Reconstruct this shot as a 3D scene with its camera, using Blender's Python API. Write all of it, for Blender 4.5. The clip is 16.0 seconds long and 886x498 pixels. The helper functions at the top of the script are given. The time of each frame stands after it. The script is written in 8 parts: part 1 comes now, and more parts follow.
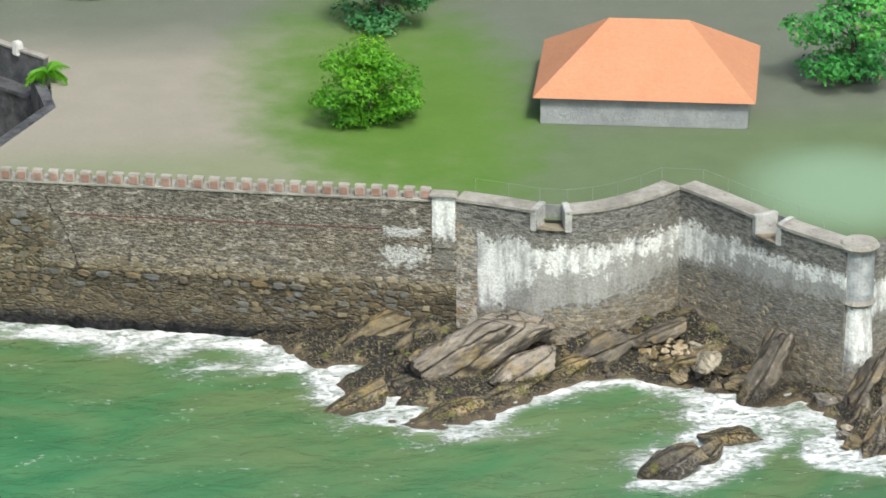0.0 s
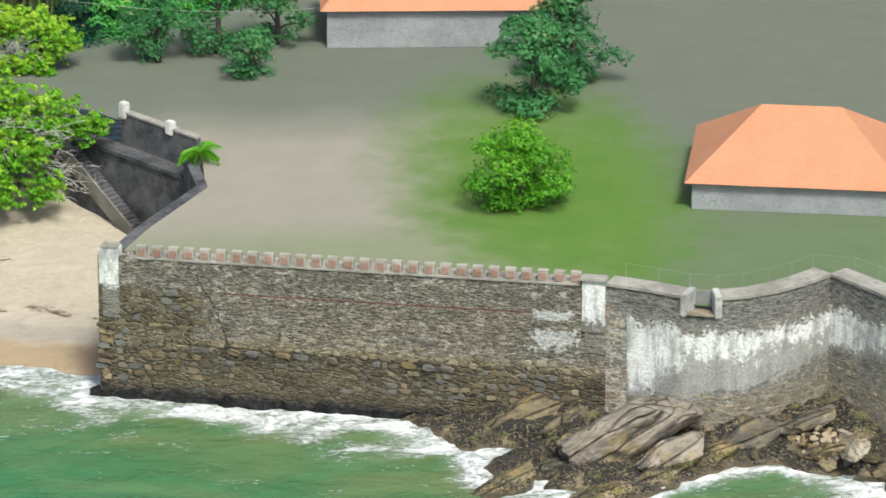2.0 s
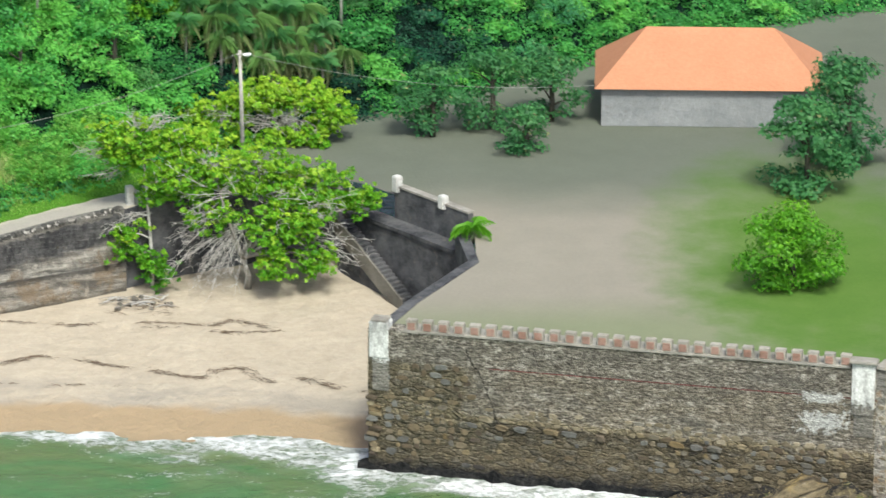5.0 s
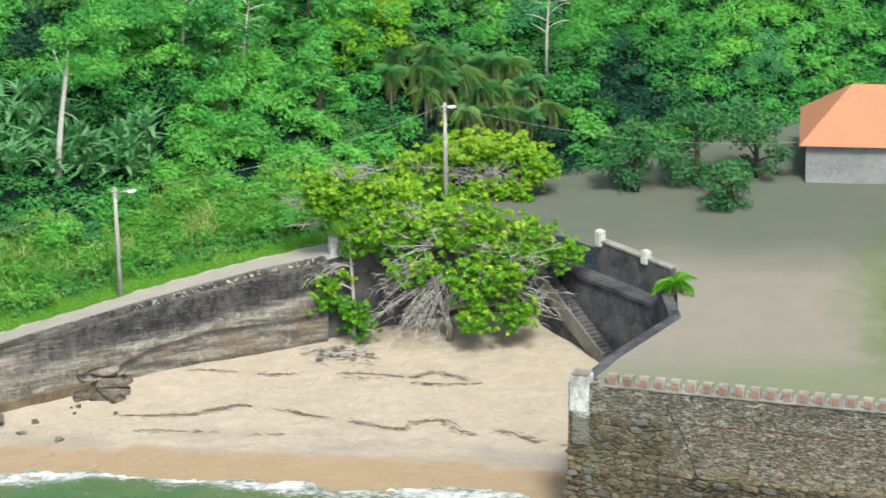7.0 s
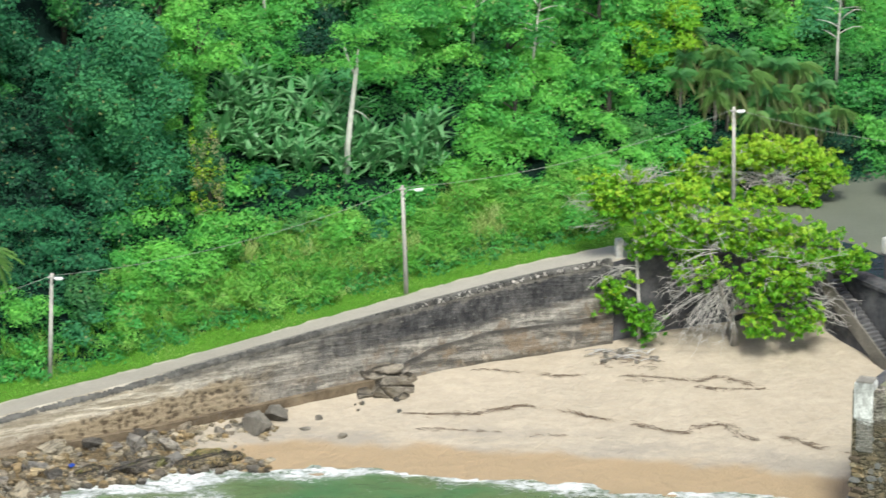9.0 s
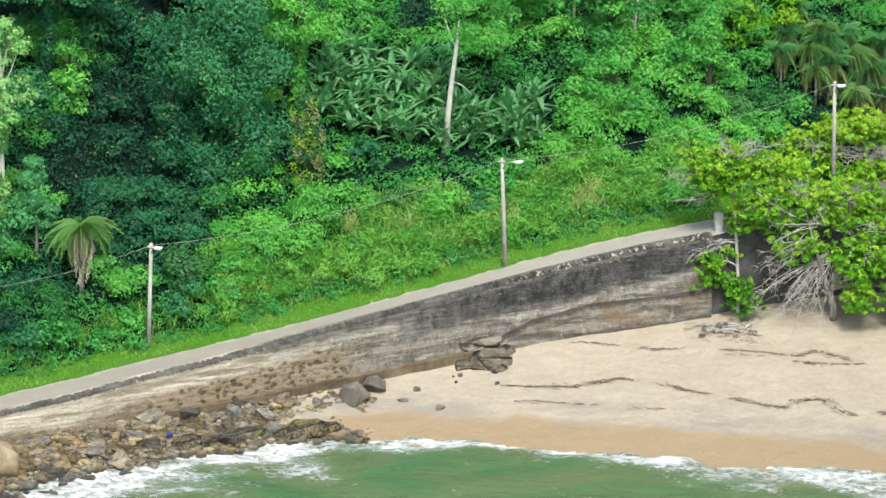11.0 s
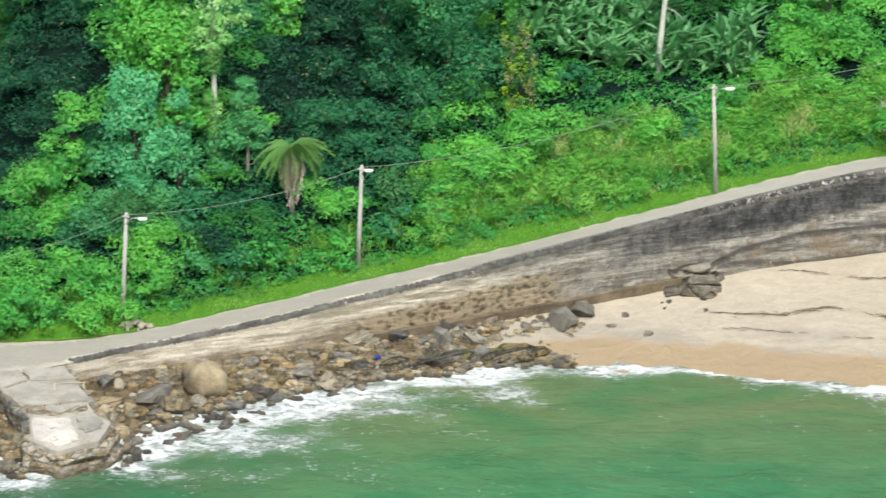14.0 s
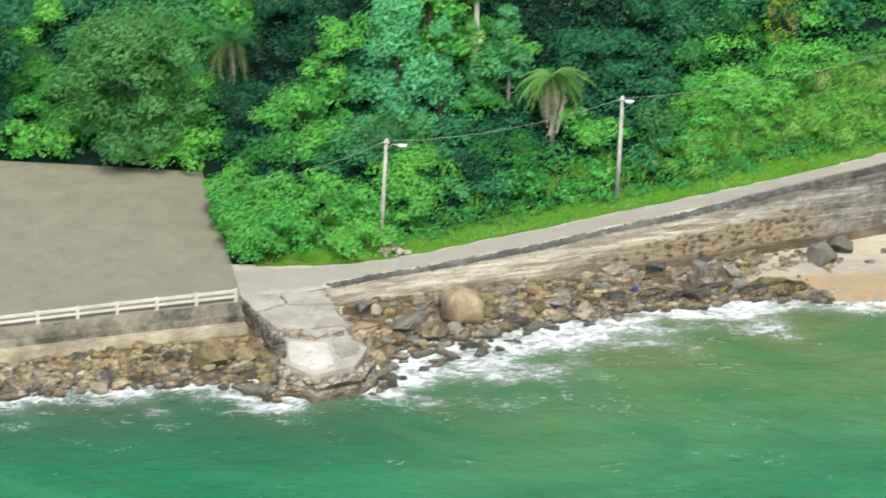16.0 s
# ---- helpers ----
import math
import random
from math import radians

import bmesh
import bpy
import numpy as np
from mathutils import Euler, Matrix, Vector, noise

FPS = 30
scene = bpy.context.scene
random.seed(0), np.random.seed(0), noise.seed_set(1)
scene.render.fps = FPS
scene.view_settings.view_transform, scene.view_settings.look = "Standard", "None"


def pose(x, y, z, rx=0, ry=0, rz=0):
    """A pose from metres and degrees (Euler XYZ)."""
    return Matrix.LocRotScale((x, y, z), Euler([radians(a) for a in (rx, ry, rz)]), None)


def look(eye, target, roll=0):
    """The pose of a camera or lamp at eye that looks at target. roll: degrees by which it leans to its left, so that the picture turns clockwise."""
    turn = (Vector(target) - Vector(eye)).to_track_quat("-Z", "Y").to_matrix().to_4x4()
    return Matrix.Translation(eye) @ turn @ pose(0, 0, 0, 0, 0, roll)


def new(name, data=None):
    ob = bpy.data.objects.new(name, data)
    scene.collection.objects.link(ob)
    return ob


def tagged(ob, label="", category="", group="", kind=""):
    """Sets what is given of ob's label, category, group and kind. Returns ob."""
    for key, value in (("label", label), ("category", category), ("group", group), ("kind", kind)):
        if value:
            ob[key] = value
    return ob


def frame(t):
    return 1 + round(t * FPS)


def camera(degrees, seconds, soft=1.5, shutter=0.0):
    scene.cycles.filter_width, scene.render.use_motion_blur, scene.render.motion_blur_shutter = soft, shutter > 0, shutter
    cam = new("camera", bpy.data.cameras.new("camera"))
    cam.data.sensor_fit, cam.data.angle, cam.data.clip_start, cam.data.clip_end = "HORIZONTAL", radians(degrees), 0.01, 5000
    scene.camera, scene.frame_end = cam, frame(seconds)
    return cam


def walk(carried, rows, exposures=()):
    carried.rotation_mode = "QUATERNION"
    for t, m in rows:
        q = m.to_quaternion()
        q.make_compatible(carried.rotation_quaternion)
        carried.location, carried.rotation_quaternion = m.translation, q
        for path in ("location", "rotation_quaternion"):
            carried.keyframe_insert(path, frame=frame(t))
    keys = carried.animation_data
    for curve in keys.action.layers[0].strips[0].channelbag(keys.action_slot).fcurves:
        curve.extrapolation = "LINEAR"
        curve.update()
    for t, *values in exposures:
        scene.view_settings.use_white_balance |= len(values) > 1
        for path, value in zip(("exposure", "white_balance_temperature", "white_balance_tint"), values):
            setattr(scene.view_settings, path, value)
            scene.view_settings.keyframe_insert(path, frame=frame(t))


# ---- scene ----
# ---------------------------------------------------------------- camera
# The camera hovers high over the sea and pans along the shore through a long lens.
EYE = 128.0
cam = camera(9.957, 16.0, soft=1.5, shutter=0.5)
PAN = [
    (0.0, 68.417, 0.035, -9.095),
    (0.5, 68.643, 0.059, -8.662),
    (1.0, 68.862, -0.055, -8.171),
    (1.5, 69.136, -0.019, -7.726),
    (2.0, 69.356, -0.029, -7.258),
    (2.5, 69.498, -0.010, -6.795),
    (3.0, 69.646, -0.028, -6.257),
    (3.5, 69.793, 0.002, -5.705),
    (6.0, 70.524, -0.014, -2.815),
    (6.5, 70.683, 0.016, -2.199),
    (7.0, 70.826, -0.007, -1.598),
    (7.5, 70.895, 0.020, -0.903),
    (8.0, 70.899, 0.035, -0.011),
    (8.5, 70.895, -0.017, 0.938),
    (9.0, 70.844, 0.004, 1.811),
    (9.5, 70.765, -0.007, 2.389),
    (12.0, 70.250, 0.010, 3.162),
    (12.5, 70.056, 0.034, 3.403),
    (13.0, 69.912, -0.005, 3.994),
    (13.5, 69.786, -0.003, 4.739),
    (14.0, 69.682, 0.054, 5.489),
    (14.5, 69.594, 0.012, 6.282),
    (15.0, 69.503, -0.037, 7.117),
    (15.5, 69.248, -0.062, 7.882),
    (16.0, 68.893, 0.010, 8.619),
]
walk(cam, [(t, pose(0, 0, EYE, rx, ry, rz)) for t, rx, ry, rz in PAN])

# ---------------------------------------------------------------- light
SUN_EL, SUN_AZ = radians(54), radians(168)      # high sun behind the camera, veiled by thin cloud
world = bpy.data.worlds.new("sky")
scene.world = world
world.use_nodes = True
sky = world.node_tree.nodes.new("ShaderNodeTexSky")
sky.sky_type, sky.sun_disc = "NISHITA", False
sky.sun_elevation, sky.sun_rotation = SUN_EL, SUN_AZ
sky.air_density, sky.dust_density, sky.ozone_density = 1.0, 4.0, 1.0
world.node_tree.nodes["Background"].inputs["Strength"].default_value = 0.15
world.node_tree.links.new(sky.outputs[0], world.node_tree.nodes["Background"].inputs["Color"])
sun_data = bpy.data.lights.new("sun", "SUN")
sun_data.energy, sun_data.angle, sun_data.color = 3.15, radians(12), (0.955, 0.985, 0.90)
sun = new("sun", sun_data)
sun_dir = Vector((math.sin(SUN_AZ) * math.cos(SUN_EL), math.cos(SUN_AZ) * math.cos(SUN_EL), math.sin(SUN_EL)))
sun.matrix_world = look(tuple(sun_dir * 300), (0, 0, 0))
scene.view_settings.exposure = 0.40


# ---------------------------------------------------------------- material tools
class Mat:
    """A node material: small wrappers, so that a surface reads as a few lines."""

    def __init__(self, name, rough=0.85, spec=0.4, metal=0.0):
        self.m = bpy.data.materials.new(name)
        self.m.use_nodes = True
        self.t = self.m.node_tree
        self.b = self.t.nodes["Principled BSDF"]
        self.b.inputs["Roughness"].default_value = rough
        self.b.inputs["Specular IOR Level"].default_value = spec
        self.b.inputs["Metallic"].default_value = metal
        self.g = self.t.nodes.new("ShaderNodeNewGeometry")
        self.pos, self.island = self.g.outputs["Position"], self.g.outputs["Random Per Island"]
        self.obj = self.t.nodes.new("ShaderNodeObjectInfo").outputs["Random"]
        self.local = self.t.nodes.new("ShaderNodeTexCoord").outputs["Object"]
        self.uv = self.t.nodes.new("ShaderNodeUVMap").outputs["UV"]

    def put(self, socket, value):
        if isinstance(value, bpy.types.NodeSocket):
            self.t.links.new(value, socket)
        elif isinstance(value, (tuple, list)):
            socket.default_value = (*value, 1.0) if len(socket.default_value) == 4 else value
        else:
            socket.default_value = value

    def math(self, op, a, b=0.0, clamp=False):
        n = self.t.nodes.new("ShaderNodeMath")
        n.operation, n.use_clamp = op, clamp
        self.put(n.inputs[0], a), self.put(n.inputs[1], b)
        return n.outputs[0]

    def noise(self, scale, detail=4.0, rough=0.6, vec=None, stretch=None, warp=0.0):
        n = self.t.nodes.new("ShaderNodeTexNoise")
        n.inputs["Scale"].default_value, n.inputs["Detail"].default_value = scale, detail
        n.inputs["Roughness"].default_value, n.inputs["Distortion"].default_value = rough, warp
        self.put(n.inputs["Vector"], self.scaled(vec or self.pos, stretch) if stretch else (vec or self.pos))
        return n.outputs["Fac"]

    def cells(self, scale, vec=None, stretch=None, feature="F1"):
        n = self.t.nodes.new("ShaderNodeTexVoronoi")
        n.feature = feature
        n.inputs["Scale"].default_value = scale
        self.put(n.inputs["Vector"], self.scaled(vec or self.pos, stretch) if stretch else (vec or self.pos))
        return n

    def scaled(self, vec, s):
        n = self.t.nodes.new("ShaderNodeVectorMath")
        n.operation = "MULTIPLY"
        self.put(n.inputs[0], vec), self.put(n.inputs[1], s)
        return n.outputs[0]

    def axis(self, vec, k):
        n = self.t.nodes.new("ShaderNodeSeparateXYZ")
        self.put(n.inputs[0], vec)
        return n.outputs[k]

    def attr(self, name):
        n = self.t.nodes.new("ShaderNodeAttribute")
        n.attribute_name = name
        return n.outputs["Fac"]

    def step(self, v, lo, hi):
        n = self.t.nodes.new("ShaderNodeMapRange")
        n.interpolation_type = "SMOOTHSTEP"
        self.put(n.inputs["Value"], v)
        n.inputs["From Min"].default_value, n.inputs["From Max"].default_value = lo, hi
        return n.outputs[0]

    def mix(self, f, a, b):
        n = self.t.nodes.new("ShaderNodeMix")
        n.data_type = "RGBA"
        self.put(n.inputs["Factor"], f), self.put(n.inputs["A"], a), self.put(n.inputs["B"], b)
        return n.outputs["Result"]

    def ramp(self, f, *stops):
        n = self.t.nodes.new("ShaderNodeValToRGB")
        while len(n.color_ramp.elements) < len(stops):
            n.color_ramp.elements.new(0.5)
        for e, (p, c) in zip(n.color_ramp.elements, stops):
            e.position, e.color = p, (*c, 1.0)
        self.put(n.inputs[0], f)
        return n.outputs[0]

    def tone(self, colour, f, amount):
        """colour made up to amount lighter or darker as f runs from 0 to 1."""
        n = self.t.nodes.new("ShaderNodeHueSaturation")
        self.put(n.inputs["Color"], colour)
        self.put(n.inputs["Value"], self.math("ADD", self.math("MULTIPLY", f, 2 * amount), 1 - amount))
        return n.outputs[0]

    def done(self, colour, bump=None, depth=0.05, rough=None):
        self.put(self.b.inputs["Base Color"], colour)
        if bump is not None:
            n = self.t.nodes.new("ShaderNodeBump")
            n.inputs["Strength"].default_value, n.inputs["Distance"].default_value = 1.0, depth
            self.put(n.inputs["Height"], bump)
            self.t.links.new(n.outputs[0], self.b.inputs["Normal"])
        if rough is not None:
            self.put(self.b.inputs["Roughness"], rough)
        return self.m


def mesh_object(name, verts, faces, material, parent=None, label="", smooth=False, uvs=None):
    me = bpy.data.meshes.new(name)
    me.from_pydata([tuple(map(float, v)) for v in verts], [], faces)
    if uvs is not None:
        layer = me.uv_layers.new(name="UVMap")
        flat = np.array([uvs[i] for f in faces for i in f], dtype=np.float32).ravel()
        layer.data.foreach_set("uv", flat)
    if smooth:
        me.polygons.foreach_set("use_smooth", [True] * len(me.polygons))
    if material:
        me.materials.append(material)
    ob = new(name, me)
    if parent:
        ob.parent = parent
    if label:
        ob["label"] = label
    return ob


def part(name, bm, material, parent=None, label="", smooth=False):
    me = bpy.data.meshes.new(name)
    bm.to_mesh(me)
    bm.free()
    if smooth:
        me.polygons.foreach_set("use_smooth", [True] * len(me.polygons))
    me.materials.append(material)
    ob = new(name, me)
    if parent:
        ob.parent = parent
    if label:
        ob["label"] = label
    return ob


def empty(name, at=(0, 0, 0)):
    ob = new(name)
    ob.location = at
    return ob


def box_bm(size, bevel=0.0, m=Matrix()):
    bm = bmesh.new()
    bmesh.ops.create_cube(bm, size=1.0, matrix=Matrix.Diagonal((*size, 1)))
    if bevel:
        bmesh.ops.bevel(bm, geom=bm.edges[:], offset=bevel, segments=2, affect="EDGES")
    bm.transform(m)
    return bm


def tube_bm(points, radii, sides=8, bm=None):
    """A tapered tube along points."""
    bm = bm or bmesh.new()
    rings = []
    pts = [Vector(p) for p in points]
    for i, p in enumerate(pts):
        d = (pts[min(i + 1, len(pts) - 1)] - pts[max(i - 1, 0)]).normalized()
        a = d.orthogonal().normalized() if abs(d.z) > 0.99 else d.cross(Vector((0, 0, 1))).normalized()
        b = d.cross(a)
        rings.append([bm.verts.new(p + (a * math.cos(2 * math.pi * k / sides) + b * math.sin(2 * math.pi * k / sides)) * radii[i]) for k in range(sides)])
    for r, s in zip(rings, rings[1:]):
        for k in range(sides):
            bm.faces.new((r[k], r[(k + 1) % sides], s[(k + 1) % sides], s[k]))
    bm.faces.new(rings[0][::-1]), bm.faces.new(rings[-1])
    return bm


def grid_mesh(name, xs, ys, height, material, keep=None, smooth=True):
    """A sheet over xs by ys at height(x, y); keep drops cells."""
    X, Y = np.meshgrid(xs, ys)
    Z = height(X, Y)
    n, m = X.shape
    verts = np.c_[X.ravel(), Y.ravel(), Z.ravel()]
    i = np.arange(n * m).reshape(n, m)
    quads = np.c_[i[:-1, :-1].ravel(), i[:-1, 1:].ravel(), i[1:, 1:].ravel(), i[1:, :-1].ravel()]
    if keep is not None:
        cx = verts[quads, 0].mean(1)
        cy = verts[quads, 1].mean(1)
        quads = quads[keep(cx, cy)]
    return mesh_object(name, verts, quads.tolist(), material, smooth=smooth)


def offset_line(pts, d):
    """The plan line pts moved d to its left."""
    p = np.array(pts, float)[:, :2]
    t = np.gradient(p, axis=0)
    t /= np.linalg.norm(t, axis=1)[:, None]
    return p + np.c_[-t[:, 1], t[:, 0]] * d


def run_length(pts):
    p = np.array(pts, float)[:, :2]
    return np.r_[0, np.cumsum(np.linalg.norm(np.diff(p, axis=0), axis=1))]


def wall_strip(name, pts, z0, z1, thick, material, parent=None, label="", s0=0.0, batter=0.0, below=False):
    """A wall along the plan line pts (land to the left), from z0 to z1 (numbers or lists), with UV in metres."""
    p = np.array(pts, float)[:, :2]
    n = len(p)
    z0, z1 = np.broadcast_to(z0, n), np.broadcast_to(z1, n)
    back, foot = offset_line(p, thick), offset_line(p, -batter)
    s = run_length(p) + s0
    verts, uvs = [], []
    for k in range(n):
        verts += [(*foot[k], z0[k]), (*p[k], z1[k]), (*back[k], z1[k]), (*back[k], z0[k])]
        top = z1[k] if below else 0.0       # below: v counts from the wall's head
        uvs += [(s[k], z0[k] - top), (s[k], z1[k] - top), (s[k], z1[k] + thick - top), (s[k], z0[k] - 1 - top)]
    faces = []
    for k in range(n - 1):
        a, b = 4 * k, 4 * k + 4
        for j in range(4):
            faces.append((a + j, b + j, b + (j + 1) % 4, a + (j + 1) % 4))
    faces += [(0, 1, 2, 3), (4 * n - 1, 4 * n - 2, 4 * n - 3, 4 * n - 4)]
    return mesh_object(name, verts, faces, material, parent, label, uvs=uvs)


def along(pts, s):
    """Plan place and direction s metres along pts."""
    p, r = np.array(pts, float)[:, :2], run_length(pts)
    k = int(np.clip(np.searchsorted(r, s) - 1, 0, len(p) - 2))
    d = (p[k + 1] - p[k]) / (r[k + 1] - r[k])
    return p[k] + d * (s - r[k]), d


def cut_line(pts, s0, s1):
    r = run_length(pts)
    mid = [tuple(np.array(pts[k], float)[:2]) for k in range(len(pts)) if s0 + 0.02 < r[k] < s1 - 0.02]
    return [tuple(along(pts, s0)[0]), *mid, tuple(along(pts, s1)[0])]


def interp(x, table, k):
    return np.interp(x, [r[0] for r in table], [r[k] for r in table])


# ---------------------------------------------------------------- plan of the place
# sea wall: x, y, road height, foot height, y of the road's inner edge
SEAWALL = [
    (-55.4, 312.9, 2.55, 1.2, 317.4), (-52.4, 314.9, 2.65, 1.2, 318.6), (-48.8, 316.8, 2.8, 1.25, 320.6), (-45.1, 318.4, 3.2, 1.2, 322.5),
    (-41.5, 320.2, 3.5, 1.0, 324.3), (-37.9, 322.3, 3.9, 0.85, 326.3), (-34.2, 324.1, 4.3, 0.95, 328.0), (-30.5, 325.9, 4.75, 1.05, 329.6),
    (-26.8, 328.1, 5.2, 1.1, 331.4), (-23.0, 330.0, 5.7, 1.3, 333.3), (-19.2, 331.9, 6.2, 1.55, 335.3), (-15.3, 333.8, 6.7, 1.8, 337.3),
    (-11.4, 335.5, 7.3, 2.4, 339.0), (-7.5, 337.0, 7.9, 2.7, 340.5), (-3.6, 338.3, 8.5, 2.8, 341.7), (1.3, 339.4, 9.2, 3.25, 342.9)]
WEST_WALL = [(-110, 285.2), (-90, 295.4), (-75.0, 302.7), (-68.0, 306.2), (-60.5, 309.7)]
COVE_WALL = [(1.3, 339.4), (5.5, 341.2), (10.5, 342.6), (14.5, 342.8), (17.0, 342.1)]
STAIR_WALL = [(17.0, 342.1), (19.3, 339.1), (21.7, 336.0), (24.2, 332.7)]
# where sea meets land: x, y, width of the surf
TIDE_WEST = [
    (-110, 281.4, 1.6), (-90, 290.6, 1.7), (-75, 297.0, 1.9), (-70, 298.6, 1.9), (-66, 300.2, 1.8), (-62, 301.6, 3.0), (-59, 301.0, 2.8), (-56.5, 299.6, 1.8), (-54.0, 300.9, 1.4),
    (-50.7, 304.0, 3.0), (-48.5, 308.5, 6.4), (-46.3, 311.5, 6.2), (-42.5, 314.5, 5.0), (-39.3, 316.5, 4.0), (-35, 318.6, 3.4), (-30.8, 320.2, 3.2), (-27, 321.6, 3.2)]
TIDE_EAST = [
    (-24.4, 322.6, 2.2), (-17.4, 321.6, 0.7), (-11, 322.0, 0.8), (-5.1, 320.6, 0.9), (1.0, 319.8, 2.0), (8.2, 318.6, 3.0), (13, 317.4, 3.4), (16.6, 316.4, 3.6),
    (16.8, 312.4, 2.5), (22, 310.6, 2.2), (28, 308.6, 2.6), (35.5, 306.1, 3.2), (38.8, 302.6, 3.2), (40.4, 297.5, 2.2), (41.5, 292.6, 1.6), (45.2, 289.3, 1.6),
    (47.6, 289.9, 1.7), (50.0, 291.3, 1.5), (51.9, 292.4, 1.5), (54.0, 294.4, 1.4), (56.6, 296.0, 1.5), (59.5, 295.4, 1.5), (61.2, 294.0, 1.8), (64.4, 292.8, 1.7), (65.5, 291.0, 1.9),
    (67.5, 289.0, 2.8), (69.4, 289.9, 3.2), (70.6, 286.5, 3.0), (71.0, 282.5, 2.2), (74.0, 280.0, 2.0), (86, 284, 3.0), (120, 290, 3.0)]
TIDE = TIDE_WEST + TIDE_EAST
# the fort: curtain wall, bowed bastion face, seaward flank, far side
CURTAIN = [(17.0, 312.6), (49.1, 301.7)]
BASTION = [(49.1, 301.7), (51.5, 300.3), (53.6, 298.85), (55.8, 298.2), (57.9, 298.4), (59.9, 299.1), (61.9, 300.2), (63.75, 301.6)]
FLANK = [(63.75, 301.6), (65.1, 299.6), (67.5, 295.5), (69.2, 292.9), (71.9, 289.4)]
EAST = [(73.6, 289.6), (86, 297), (120, 312)]
YARD = 9.55


def road_z(x):
    return np.interp(x, [-120, -60] + [r[0] for r in SEAWALL] + [6, 200], [2.5, 2.5] + [r[2] for r in SEAWALL] + [9.5, 9.55])


def road_inner(x):
    return np.interp(x, [-120, -66, -65, -61] + [r[0] for r in SEAWALL] + [5, 12, 25, 40, 60, 120],
                     [334, 334, 326, 316.4] + [r[4] for r in SEAWALL] + [346.5, 354, 361, 372, 382, 384])


def tide_y(x):
    return np.interp(x, [r[0] for r in TIDE], [r[1] for r in TIDE])


def lumps(x, y, size, seed=0.0):
    """Smooth pseudo-random relief between about -1 and 1."""
    a, b = x / size, y / size
    return (np.sin(a * 1.7 + b * 0.9 + seed) + np.sin(b * 2.1 - a * 0.6 + 1.3 + seed * 2) + np.sin((a + b) * 1.15 + 2.1 - seed) + 0.6 * np.sin(3.3 * a - 2.4 * b + seed * 3)) / 3.0


def hill_z(x, y):
    d = (y - road_inner(x)) * 0.87
    rise = np.where(d < 2.4, 0.10 * d, 0.24 + 0.62 * (d - 2.4))
    rise = np.where(d < 0, -0.3, rise)
    return road_z(x) + rise + np.clip((d - 3) / 6, 0, 1) * (0.7 * lumps(x, y, 6.0) + 1.6 * lumps(x, y, 19.0, 2.0))


